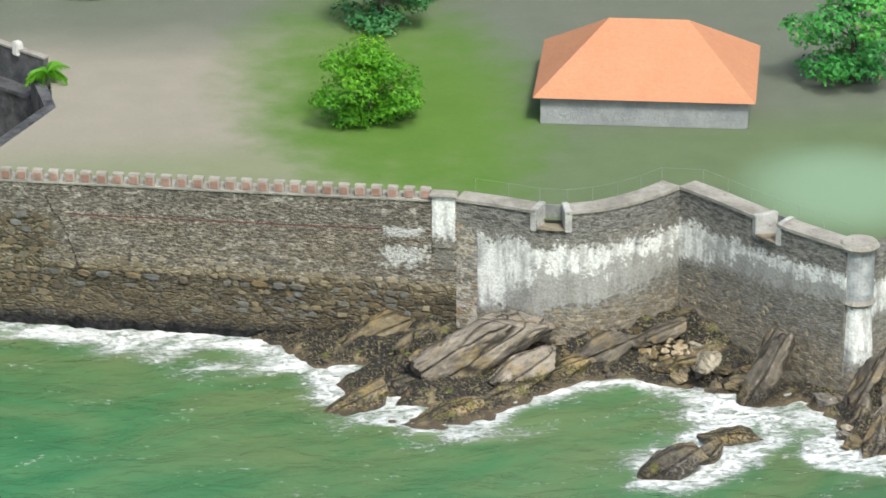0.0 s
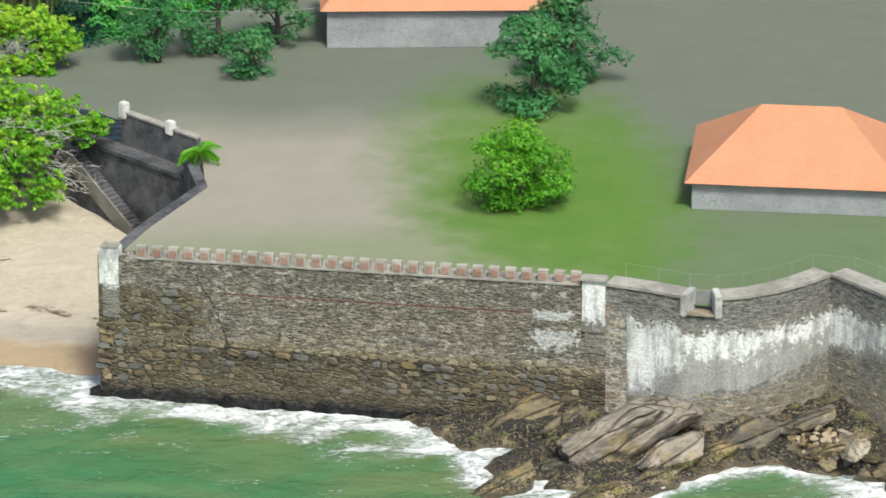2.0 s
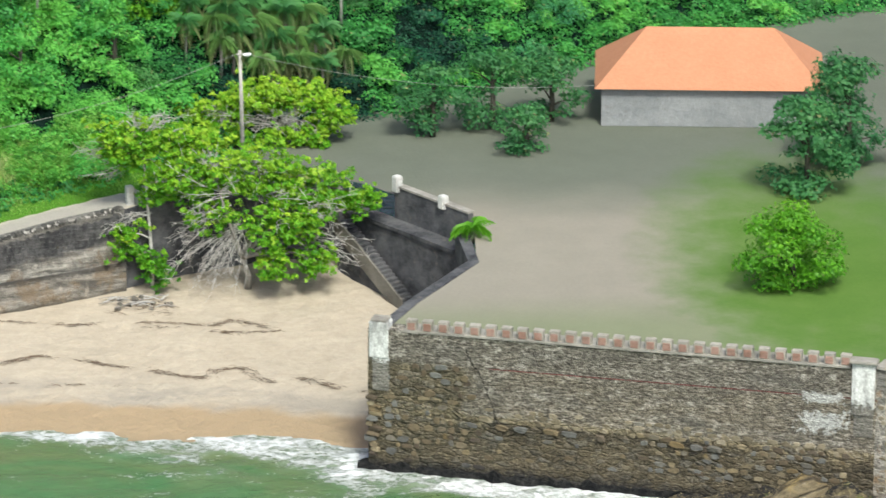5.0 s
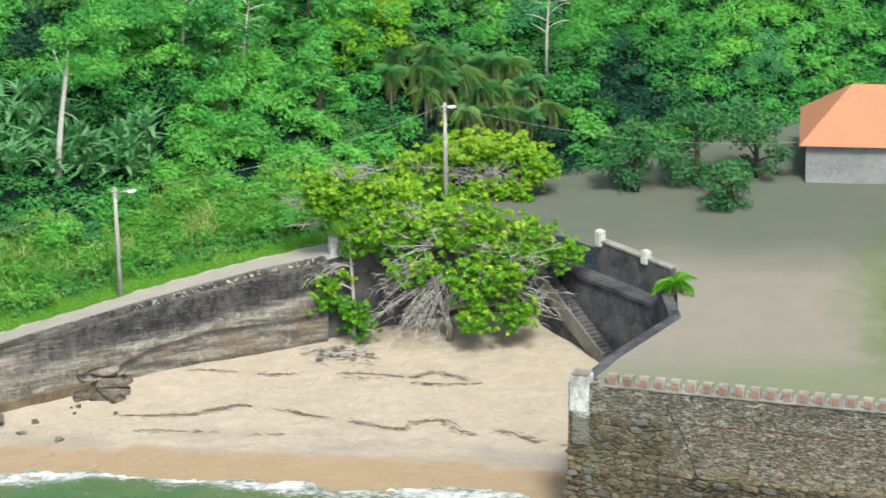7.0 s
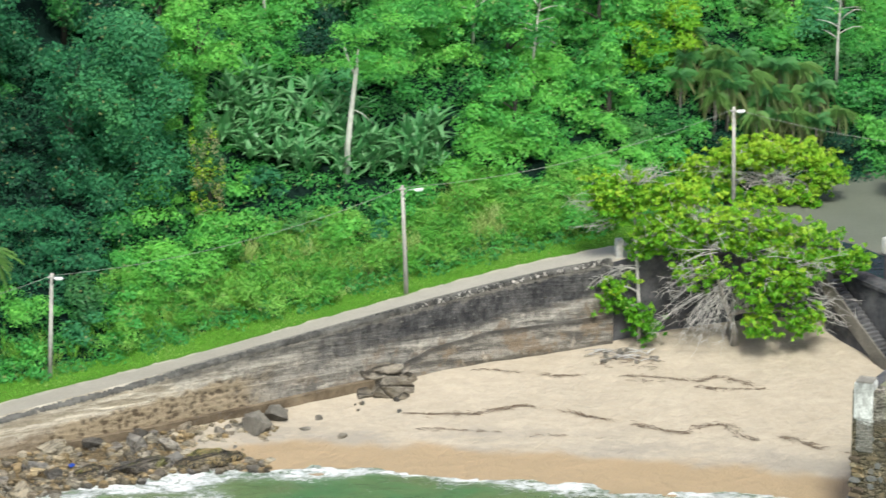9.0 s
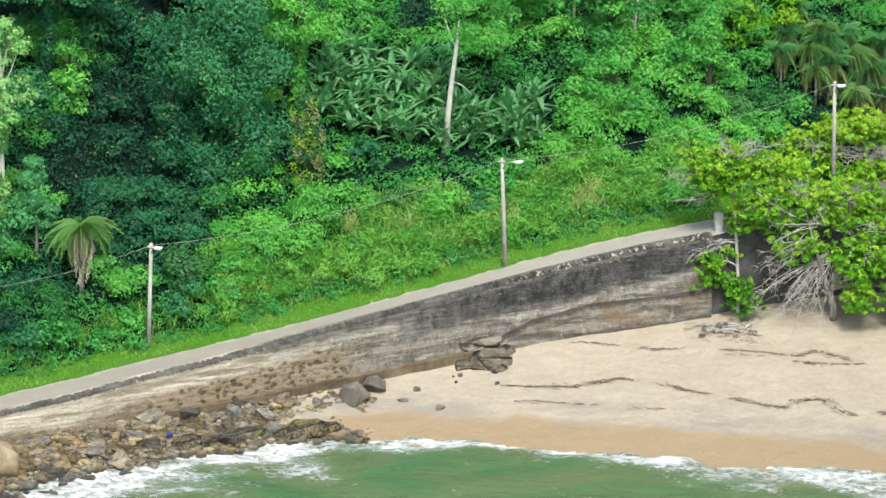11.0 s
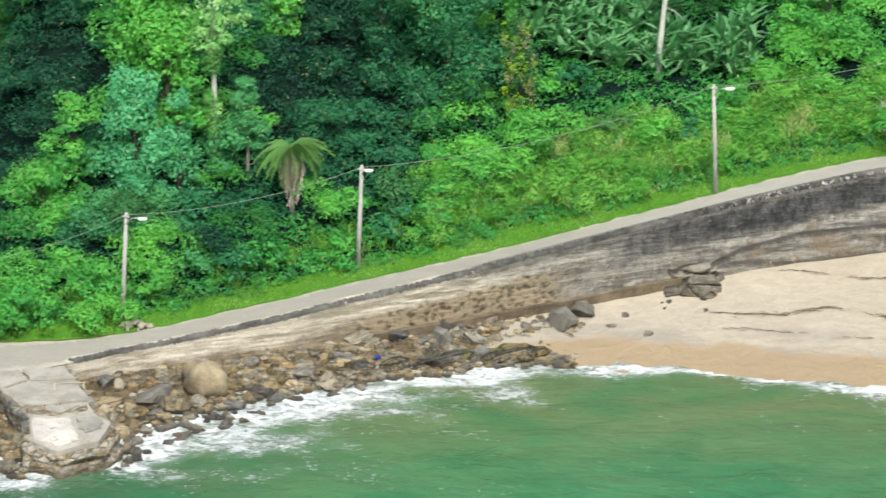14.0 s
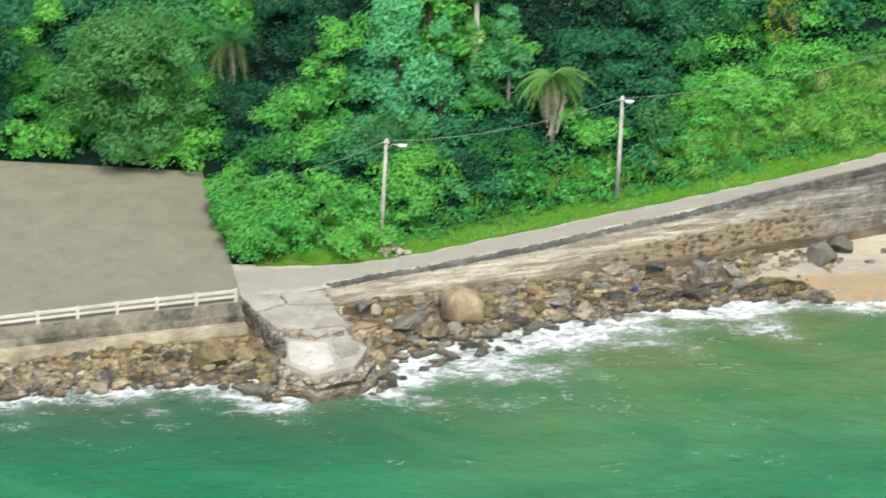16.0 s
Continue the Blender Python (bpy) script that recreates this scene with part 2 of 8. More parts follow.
# ---------------------------------------------------------------- materials of the setting
def make_sea():
    k = Mat("sea_water", rough=0.17, spec=0.5)
    k.b.inputs["IOR"].default_value = 1.33
    shore, foam = k.attr("shore"), k.attr("foam")
    swirl = k.noise(0.10, 4.0, 0.55, stretch=(0.75, 1.2, 1.0), warp=1.2)
    deep = k.mix(k.step(swirl, 0.30, 0.72), (0.013, 0.140, 0.058), (0.027, 0.190, 0.080))
    silt = k.mix(k.step(swirl, 0.3, 0.65), (0.068, 0.132, 0.050), (0.108, 0.148, 0.062))
    deep = k.mix(k.math("MULTIPLY", k.attr("reef"), k.math("ADD", 0.55, k.math("MULTIPLY", k.step(swirl, 0.3, 0.7), 0.45))), deep, (0.010, 0.050, 0.038))
    c = k.mix(k.math("MULTIPLY", shore, k.math("ADD", k.math("MULTIPLY", k.step(swirl, 0.25, 0.6), 0.35), 0.65)), deep, silt)
    bend = k.t.nodes.new("ShaderNodeTexNoise")
    bend.inputs["Scale"].default_value, bend.inputs["Detail"].default_value = 0.6, 3.0
    k.put(bend.inputs["Vector"], k.pos)
    moved = k.t.nodes.new("ShaderNodeVectorMath")
    moved.operation = "ADD"
    k.put(moved.inputs[0], k.pos), k.put(moved.inputs[1], k.scaled(bend.outputs["Color"], (3.4, 2.4, 0.0)))
    lace = k.cells(0.95, vec=k.scaled(moved.outputs[0], (0.75, 1.35, 0.0)), feature="DISTANCE_TO_EDGE").outputs["Distance"]
    net = k.math("SUBTRACT", 1.0, k.step(lace, 0.0, 0.26))
    fine = k.noise(2.0, 6.0, 0.75, stretch=(0.8, 1.5, 1.0), warp=1.0)
    broad = k.noise(0.30, 3.0, 0.6, stretch=(0.7, 1.5, 1.0), warp=0.8)
    sum1 = k.math("ADD", k.math("MULTIPLY", k.math("SUBTRACT", net, 0.5), 0.24), k.math("MULTIPLY", k.math("SUBTRACT", fine, 0.5), 2.3))
    sum2 = k.math("ADD", sum1, k.math("MULTIPLY", k.math("SUBTRACT", broad, 0.5), 1.7))
    white = k.step(k.math("ADD", foam, sum2), 0.42, 0.98)
    pocket = k.step(k.noise(1.3, 6.0, 0.8, stretch=(0.8, 1.5, 1.0), warp=1.6), 0.50, 0.62)
    white = k.math("MULTIPLY", white, k.math("SUBTRACT", 1.0, k.math("MULTIPLY", pocket, 0.62)))
    # sun glitter on the open water, painted as sparse white specks
    glint = k.math("MULTIPLY", k.step(k.noise(2.4, 3.0, 0.6, stretch=(0.8, 1.8, 1.0)), 0.69, 0.77), k.step(k.noise(0.07, 2.0), 0.50, 0.62))
    white = k.math("MAXIMUM", white, k.math("MULTIPLY", glint, 0.28))
    c = k.mix(k.math("MULTIPLY", k.step(k.math("ADD", foam, k.math("MULTIPLY", k.math("SUBTRACT", broad, 0.5), 0.5)), 0.10, 0.95), 0.5), c, (0.34, 0.41, 0.34))
    c = k.mix(white, c, (0.74, 0.77, 0.765))
    waves = k.math("ADD", k.noise(0.55, 5.0, 0.65, stretch=(0.8, 1.4, 1.0), warp=0.9), k.math("MULTIPLY", k.noise(2.7, 3.0, 0.6, stretch=(0.7, 1.5, 1.0)), 0.18))
    return k.done(c, k.math("ADD", waves, k.math("MULTIPLY", white, 0.45)), 0.20, rough=k.math("ADD", k.math("MULTIPLY", white, 0.6), 0.17))


def make_sand():
    k = Mat("beach_sand", rough=0.95, spec=0.2)
    z = k.axis(k.pos, 2)
    n = k.noise(0.22, 5.0, 0.6)
    c = k.mix(n, (0.34, 0.293, 0.222), (0.42, 0.37, 0.294))
    c = k.tone(c, k.noise(3.0, 6.0, 0.8, warp=0.5), 0.22)
    c = k.tone(c, k.step(k.noise(0.9, 6.0, 0.75, stretch=(0.6, 1.4, 1.0), warp=0.8), 0.35, 0.65), 0.07)
    c = k.mix(k.math("MULTIPLY", k.step(k.noise(4.5, 4.0, 0.7), 0.66, 0.74), 0.4), c, (0.20, 0.165, 0.125))
    wet = k.math("SUBTRACT", 1.0, k.step(k.math("ADD", z, k.math("MULTIPLY", k.noise(0.25, 3.0), 0.5)), 0.70, 0.92))
    damp = k.math("SUBTRACT", 1.0, k.step(k.math("ADD", z, k.math("MULTIPLY", k.noise(0.22, 5.0, 0.7), 0.9)), 1.2, 1.7))
    c = k.mix(k.math("MULTIPLY", damp, k.math("MULTIPLY", k.step(k.noise(0.35, 5.0, 0.7, stretch=(0.5, 1.3, 1.0)), 0.38, 0.6), 0.8)), c, (0.275, 0.25, 0.21))
    c = k.mix(wet, c, (0.32, 0.242, 0.152))
    return k.done(c, k.math("ADD", k.noise(1.3, 6.0, 0.65), k.math("MULTIPLY", k.noise(0.35, 3.0), 0.8)), 0.22, rough=k.math("SUBTRACT", 0.95, k.math("MULTIPLY", wet, 0.5)))


def make_seawall():
    """Old plastered concrete: cream head and brown worn foot to the west, blackened by algae to the east."""
    k = Mat("sea_wall_render", rough=0.9, spec=0.25)
    s, v = k.axis(k.uv, 0), k.axis(k.uv, 1)
    big = k.noise(0.28, 5.0, 0.65)
    fine = k.noise(2.2, 7.0, 0.72)
    runs = k.noise(1.4, 6.0, 0.75, stretch=(1.0, 1.0, 0.45))
    flat = k.noise(0.9, 6.0, 0.7, stretch=(0.25, 0.25, 2.0))
    cream = k.mix(k.step(flat, 0.40, 0.58), (0.31, 0.27, 0.20), (0.60, 0.545, 0.445))
    brown = k.mix(k.step(k.noise(0.6, 6.0, 0.7, stretch=(0.5, 0.5, 1.2)), 0.36, 0.64), (0.15, 0.115, 0.075), (0.36, 0.30, 0.22))
    head = k.step(k.math("ADD", v, k.math("MULTIPLY", k.math("SUBTRACT", big, 0.5), 2.6)), -2.0, -1.1)
    pale = k.mix(head, brown, cream)
    grey = k.mix(k.step(k.math("ADD", k.math("MULTIPLY", runs, 0.35), k.math("MULTIPLY", flat, 0.65)), 0.40, 0.60), (0.115, 0.112, 0.102), (0.36, 0.345, 0.305))
    grey = k.mix(k.step(k.noise(0.9, 6.0, 0.78, stretch=(0.6, 0.6, 1.4)), 0.53, 0.63), grey, (0.44, 0.415, 0.36))
    mottle = k.math("ADD", k.math("MULTIPLY", runs, 0.45), k.math("MULTIPLY", k.noise(1.0, 6.0, 0.75), 0.55))
    black = k.mix(k.step(mottle, 0.40, 0.64), (0.026, 0.027, 0.03), (0.12, 0.12, 0.118))
    drips = k.noise(2.6, 5.0, 0.7, stretch=(1.0, 1.0, 0.35))
    rusty = k.mix(k.step(k.noise(0.5, 5.0, 0.7), 0.48, 0.60), grey, (0.185, 0.15, 0.115))
    rusty = k.mix(k.math("MULTIPLY", k.step(drips, 0.54, 0.66), 0.6), rusty, (0.36, 0.325, 0.275))
    run = k.math("ADD", s, k.math("MULTIPLY", k.math("SUBTRACT", big, 0.5), 22.0))
    mid, east = k.step(run, 27.0, 37.0), k.step(run, 35.0, 47.0)
    upper = k.step(k.math("ADD", v, k.math("MULTIPLY", k.math("SUBTRACT", k.noise(0.5, 5.0, 0.65, stretch=(0.4, 0.4, 1.0)), 0.5), 2.4)), -2.7, -1.9)
    c = k.mix(k.math("MULTIPLY", mid, 0.85), pale, grey)
    c = k.mix(k.math("MULTIPLY", mid, k.math("MULTIPLY", k.step(v, -0.9, -0.3), 0.8)), c, (0.07, 0.07, 0.068))
    c = k.mix(east, c, k.mix(upper, rusty, black))
    c = k.mix(k.math("MULTIPLY", k.step(k.noise(3.2, 6.0, 0.75, stretch=(0.5, 0.5, 1.6)), 0.58, 0.68), k.math("MULTIPLY", mid, 0.45)), c, (0.38, 0.36, 0.32))
    lip = k.step(k.math("ADD", v, k.math("MULTIPLY", k.math("SUBTRACT", k.noise(1.2, 6.0, 0.75), 0.5), 1.8)), -0.42, -0.28)
    c = k.mix(k.math("MULTIPLY", lip, 0.25), c, (0.40, 0.37, 0.31))
    c = k.mix(k.math("MULTIPLY", k.step(fine, 0.62, 0.74), 0.8), c, (0.09, 0.08, 0.07))
    boards = k.noise(1.0, 5.0, 0.75, stretch=(0.14, 0.14, 5.0))
    c = k.tone(c, k.step(boards, 0.38, 0.62), 0.13)
    pits = k.math("MULTIPLY", k.step(k.noise(3.0, 5.0, 0.8), 0.60, 0.66), k.math("SUBTRACT", 1.0, k.step(v, -1.4, -0.8)))
    c = k.mix(k.math("MULTIPLY", pits, 0.8), c, (0.06, 0.048, 0.034))
    worn = k.math("MULTIPLY", k.math("MULTIPLY", k.step(k.math("ADD", s, k.math("MULTIPLY", big, 5.0)), 21.5, 25.0), k.math("SUBTRACT", 1.0, k.step(k.math("ADD", s, k.math("MULTIPLY", big, 5.0)), 36.0, 41.0))),
                  k.math("SUBTRACT", 1.0, k.step(k.math("ADD", v, k.math("MULTIPLY", k.math("SUBTRACT", k.noise(0.7, 5.0, 0.7), 0.5), 2.0)), -1.7, -1.1)))
    hollow = k.cells(1.9, stretch=(1.0, 1.0, 1.3)).outputs["Distance"]
    comb = k.mix(k.step(k.math("ADD", hollow, k.math("MULTIPLY", k.math("SUBTRACT", k.noise(2.0, 6.0, 0.75), 0.5), 2.2)), 0.10, 0.62), (0.07, 0.05, 0.03), (0.31, 0.25, 0.165))
    c = k.mix(k.math("MULTIPLY", worn, 0.85), c, comb)
    c = k.tone(c, k.noise(5.0, 6.0, 0.8), 0.42)
    return k.done(c, k.math("ADD", k.math("MULTIPLY", k.math("MULTIPLY", hollow, worn), 0.5), k.math("ADD", k.math("MULTIPLY", flat, 0.9), k.math("ADD", fine, k.math("MULTIPLY", boards, 0.5)))), 0.24)


def make_plinth():
    """Grey render with rusty blotches, pale lime runs and a black upper edge."""
    k = Mat("sea_wall_plinth_render", rough=0.92, spec=0.2)
    v = k.axis(k.uv, 1)
    flat = k.noise(1.1, 6.0, 0.75, stretch=(0.3, 0.3, 1.8))
    fine = k.noise(3.0, 7.0, 0.75)
    c = k.mix(k.step(flat, 0.38, 0.62), (0.10, 0.095, 0.084), (0.32, 0.30, 0.262))
    c = k.mix(k.math("MULTIPLY", k.step(k.noise(0.45, 5.0, 0.7), 0.48, 0.60), 0.7), c, (0.21, 0.155, 0.10))
    runs = k.noise(1.7, 6.0, 0.75, stretch=(1.0, 1.0, 0.5))
    c = k.mix(k.math("MULTIPLY", k.step(runs, 0.55, 0.64), k.math("MULTIPLY", k.step(k.noise(0.3, 3.0), 0.46, 0.60), 0.85)), c, (0.46, 0.41, 0.34))
    top = k.step(k.math("ADD", v, k.math("MULTIPLY", k.math("SUBTRACT", fine, 0.5), 1.6)), -0.55, -0.15)
    c = k.mix(k.math("MULTIPLY", top, 0.75), c, (0.045, 0.044, 0.042))
    foot = k.math("SUBTRACT", 1.0, k.step(k.math("ADD", v, k.math("MULTIPLY", k.math("SUBTRACT", fine, 0.5), 1.2)), -2.1, -1.7))
    c = k.mix(k.math("MULTIPLY", foot, 0.6), c, (0.07, 0.06, 0.045))
    return k.done(k.tone(c, fine, 0.35), k.math("ADD", flat, fine), 0.2)


def make_road():
    k = Mat("worn_road", rough=0.95, spec=0.2)
    n = k.noise(0.5, 5.0, 0.65)
    x, across = k.axis(k.uv, 0), k.axis(k.uv, 1)
    c = k.mix(n, (0.27, 0.255, 0.22), (0.40, 0.378, 0.325))
    tar = k.mix(k.noise(0.7, 5.0, 0.7, stretch=(0.4, 1.0, 1.0)), (0.225, 0.212, 0.18), (0.345, 0.323, 0.275))
    middle = k.math("SUBTRACT", 1.0, k.math("MULTIPLY", k.math("ABSOLUTE", k.math("SUBTRACT", across, 0.5)), 2.0))
    tarred = k.step(k.math("ADD", middle, k.math("MULTIPLY", k.math("SUBTRACT", k.noise(0.8, 5.0, 0.7), 0.5), 1.3)), 0.22, 0.42)
    c = k.mix(k.math("MULTIPLY", tarred, k.math("SUBTRACT", 0.9, k.math("MULTIPLY", k.step(x, -26.0, -12.0), 0.75))), c, tar)
    dirt = k.math("SUBTRACT", 1.0, k.step(k.math("ADD", middle, k.math("MULTIPLY", k.math("SUBTRACT", k.noise(1.1, 5.0, 0.7), 0.5), 0.7)), 0.14, 0.34))
    c = k.mix(k.math("MULTIPLY", dirt, 0.75), c, (0.42, 0.375, 0.30))
    c = k.tone(c, k.noise(5.0, 5.0, 0.7), 0.22)
    return k.done(c, k.noise(6.0, 5.0), 0.03)


def make_concrete(name, a, b, crack=0.5):
    k = Mat(name, rough=0.93, spec=0.2)
    c = k.mix(k.step(k.noise(0.45, 6.0, 0.7), 0.3, 0.7), a, b)
    c = k.mix(k.math("MULTIPLY", k.step(k.noise(1.7, 7.0, 0.75, warp=0.6), 0.56, 0.68), crack), c, (0.16, 0.14, 0.12))
    c = k.tone(c, k.noise(6.0, 5.0, 0.7), 0.2)
    return k.done(c, k.noise(2.5, 7.0, 0.7), 0.12)


def make_rock(name, a, b, weed=0.3, strata=(0.35, 0.35, 2.6), wetline=0.75, split_by=0.35):
    k = Mat(name, rough=0.85, spec=0.35)
    z = k.axis(k.pos, 2)
    c = k.mix(k.step(k.noise(1.0, 7.0, 0.75, vec=k.local, stretch=strata, warp=0.7), 0.33, 0.67), a, b)
    one = k.math("FRACT", k.math("ADD", k.obj, k.island))
    c = k.tone(c, one, 0.5)
    c = k.mix(k.math("MULTIPLY", k.step(k.math("FRACT", k.math("MULTIPLY", one, 3.7)), 0.55, 0.75), 0.6), c, (0.215, 0.21, 0.19))
    c = k.mix(k.math("MULTIPLY", k.step(k.math("FRACT", k.math("MULTIPLY", one, 13.1)), 0.82, 0.9), 0.7), c, (0.44, 0.40, 0.31))
    c = k.mix(k.math("MULTIPLY", k.step(k.math("FRACT", k.math("MULTIPLY", one, 7.3)), 0.45, 0.85), weed * 0.9), c, (0.34, 0.235, 0.10))
    c = k.mix(k.math("MULTIPLY", k.step(k.noise(0.9, 5.0, 0.7), 0.55, 0.68), weed), c, (0.28, 0.20, 0.07))
    c = k.mix(k.math("MULTIPLY", k.step(k.noise(1.8, 7.0, 0.78), 0.54, 0.62), 0.8), c, (0.04, 0.036, 0.03))
    split = k.math("ABSOLUTE", k.math("SUBTRACT", k.noise(0.8, 6.0, 0.6, vec=k.local, stretch=(0.4, 1.3, 2.4), warp=0.6), 0.5))
    c = k.mix(k.math("MULTIPLY", k.math("SUBTRACT", 1.0, k.step(split, 0.006, 0.028)), split_by * 1.3), c, (0.03, 0.027, 0.022))
    wet = k.math("SUBTRACT", 1.0, k.step(k.math("ADD", z, k.math("MULTIPLY", k.noise(0.8, 4.0), 0.8)), wetline * 0.6, wetline))
    c = k.mix(k.math("MULTIPLY", wet, 0.6), c, (0.035, 0.032, 0.026))
    return k.done(c, k.math("ADD", k.noise(1.6, 7.0, 0.7, vec=k.local, stretch=strata, warp=0.7), k.math("ADD", k.math("MULTIPLY", k.noise(5.0, 4.0), 0.4), k.math("MULTIPLY", k.step(split, 0.0, 0.06), 1.2 * split_by))), 0.24, rough=k.math("SUBTRACT", 0.85, k.math("MULTIPLY", wet, 0.45)))


def make_earth():
    k = Mat("shade_dark_soil_and_litter", rough=1.0, spec=0.0)
    # blue-black: the gloom of the foliage gaps is mixed into the soil colour
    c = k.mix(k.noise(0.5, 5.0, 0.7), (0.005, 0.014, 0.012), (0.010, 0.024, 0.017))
    return k.done(c, k.noise(2.0, 6.0), 0.3)


def make_turf():
    k = Mat("grass_verge_turf", rough=0.95, spec=0.15)
    c = k.mix(k.noise(0.6, 6.0, 0.7), (0.045, 0.15, 0.014), (0.10, 0.235, 0.024))
    c = k.mix(k.math("MULTIPLY", k.step(k.noise(0.9, 5.0, 0.7), 0.6, 0.75), 0.5), c, (0.22, 0.22, 0.07))
    return k.done(c, k.noise(7.0, 5.0), 0.12)


def make_yard():
    k = Mat("yard_gravel_and_lawn", rough=0.95, spec=0.15)
    n = k.noise(0.06, 3.0, 0.5, warp=0.4)
    y, x = k.axis(k.pos, 1), k.axis(k.pos, 0)
    grain = k.noise(4.0, 5.0)
    gravel = k.tone(k.mix(k.noise(0.3, 4.0), (0.215, 0.20, 0.162), (0.265, 0.245, 0.20)), grain, 0.1)
    worn = k.tone(k.mix(k.noise(0.3, 4.0), (0.098, 0.112, 0.085), (0.135, 0.147, 0.117)), grain, 0.1)
    gravel = k.mix(k.step(k.math("ADD", y, k.math("MULTIPLY", n, 10.0)), 338.0, 350.0), gravel, worn)
    gravel = k.mix(k.step(k.math("ADD", x, k.math("MULTIPLY", n, 8.0)), 50.0, 58.0), gravel, worn)
    lawn = k.tone(k.mix(k.noise(0.3, 4.0), (0.062, 0.135, 0.022), (0.10, 0.175, 0.036)), k.noise(5.0, 5.0), 0.15)
    off = k.math("ADD", k.math("POWER", k.math("DIVIDE", k.math("SUBTRACT", x, 48.5), 10.5), 2.0), k.math("POWER", k.math("DIVIDE", k.math("SUBTRACT", y, 322.0), 24.0), 2.0))
    bed = k.math("SUBTRACT", 1.0, k.step(k.math("ADD", off, k.math("MULTIPLY", k.math("SUBTRACT", k.noise(0.3, 4.0), 0.5), 1.2)), 0.1, 1.7))
    edge = k.math("SUBTRACT", 1.0, k.step(y, 312.0, 320.0))
    court = k.math("ADD", k.math("POWER", k.math("DIVIDE", k.math("SUBTRACT", x, 75.0), 6.0), 2.0), k.math("POWER", k.math("DIVIDE", k.math("SUBTRACT", y, 302.0), 7.0), 2.0))
    gravel = k.mix(k.math("SUBTRACT", 1.0, k.step(court, 0.0, 1.9)), gravel, (0.24, 0.34, 0.265))
    return k.done(k.mix(k.math("MAXIMUM", bed, k.math("MULTIPLY", edge, 0.4)), gravel, lawn), grain, 0.05)


def masonry(k, row, length):
    """Thin uneven courses: a grain value and a joint value."""
    flat = k.noise(1.0 / length, 6.0, 0.75, stretch=(1.0, 1.0, length / row * 0.5))
    fine = k.noise(1.7, 7.0, 0.75, stretch=(1.0, 1.0, 3.0))
    return flat, fine


def make_curtain():
    """Weathered grey-brown rubble: thin streaky courses with pale lime flecks over brown stones, a rusty string line, plaster patches."""
    k = Mat("curtain_wall_masonry", rough=0.93, spec=0.2)
    s, z = k.axis(k.uv, 0), k.axis(k.pos, 2)
    flat, fine = masonry(k, 0.22, 1.1)
    thin = k.noise(3.6, 6.0, 0.8, stretch=(0.6, 0.6, 2.4), warp=0.3)
    big = k.noise(0.30, 5.0, 0.65, stretch=(0.7, 0.7, 1.6))
    c = k.mix(k.step(thin, 0.38, 0.62), (0.066, 0.060, 0.048), (0.275, 0.253, 0.208))
    lime = k.math("ADD", flat, k.math("MULTIPLY", k.math("SUBTRACT", thin, 0.5), 0.5))
    c = k.mix(k.math("MULTIPLY", k.step(lime, 0.52, 0.62), 0.82), c, (0.43, 0.405, 0.35))
    c = k.mix(k.math("MULTIPLY", k.step(big, 0.50, 0.64), 0.42), c, k.mix(fine, (0.05, 0.05, 0.045), (0.15, 0.145, 0.125)))
    w = k.cells(1.7, stretch=(0.75, 0.75, 1.5))
    joint = k.cells(1.7, stretch=(0.75, 0.75, 1.5), feature="DISTANCE_TO_EDGE").outputs["Distance"]
    low = k.math("SUBTRACT", 1.0, k.step(k.math("ADD", z, k.math("MULTIPLY", fine, 0.9)), 4.7, 5.2))
    stones = k.math("MAXIMUM", low, k.math("MULTIPLY", k.math("SUBTRACT", 1.0, k.step(k.math("ADD", s, k.math("MULTIPLY", big, 3.0)), 7.6, 9.0)), k.math("SUBTRACT", 1.0, k.step(z, 7.4, 8.2))))
    lower = k.ramp(k.axis(w.outputs["Color"], 1), (0.0, (0.05, 0.042, 0.028)), (0.35, (0.125, 0.102, 0.060)), (0.62, (0.26, 0.22, 0.14)), (0.85, (0.22, 0.215, 0.19)), (1.0, (0.09, 0.09, 0.085)))
    lower = k.mix(k.math("MULTIPLY", k.step(k.noise(0.5, 4.0, 0.6, stretch=(0.5, 0.5, 1.6)), 0.45, 0.62), 0.55), lower, (0.085, 0.075, 0.045))
    lower = k.mix(k.math("MULTIPLY", k.step(thin, 0.55, 0.66), 0.45), lower, (0.33, 0.28, 0.18))
    lower = k.mix(k.math("MULTIPLY", k.math("SUBTRACT", 1.0, k.step(joint, 0.0, 0.12)), 0.55), lower, (0.04, 0.036, 0.03))
    blend = k.mix(k.step(k.noise(1.3, 6.0, 0.75, stretch=(0.8, 0.8, 1.4)), 0.36, 0.64), (0.06, 0.05, 0.033), (0.215, 0.182, 0.115))
    lower = k.mix(0.25, lower, blend)
    dim = k.math("SUBTRACT", 1.0, k.step(k.math("ADD", z, k.math("MULTIPLY", k.math("SUBTRACT", k.noise(0.6, 5.0, 0.7, stretch=(0.4, 0.4, 1.0)), 0.5), 2.6)), 3.2, 4.2))
    lower = k.mix(k.math("MULTIPLY", dim, 0.50), lower, (0.055, 0.047, 0.03))
    lower = k.mix(k.math("MULTIPLY", k.step(k.noise(0.9, 6.0, 0.75, stretch=(0.7, 0.7, 1.5)), 0.50, 0.60), 0.62), lower, (0.045, 0.04, 0.03))
    bright = k.math("SUBTRACT", 1.0, k.math("DIVIDE", k.math("ABSOLUTE", k.math("SUBTRACT", z, 4.4)), 1.5))
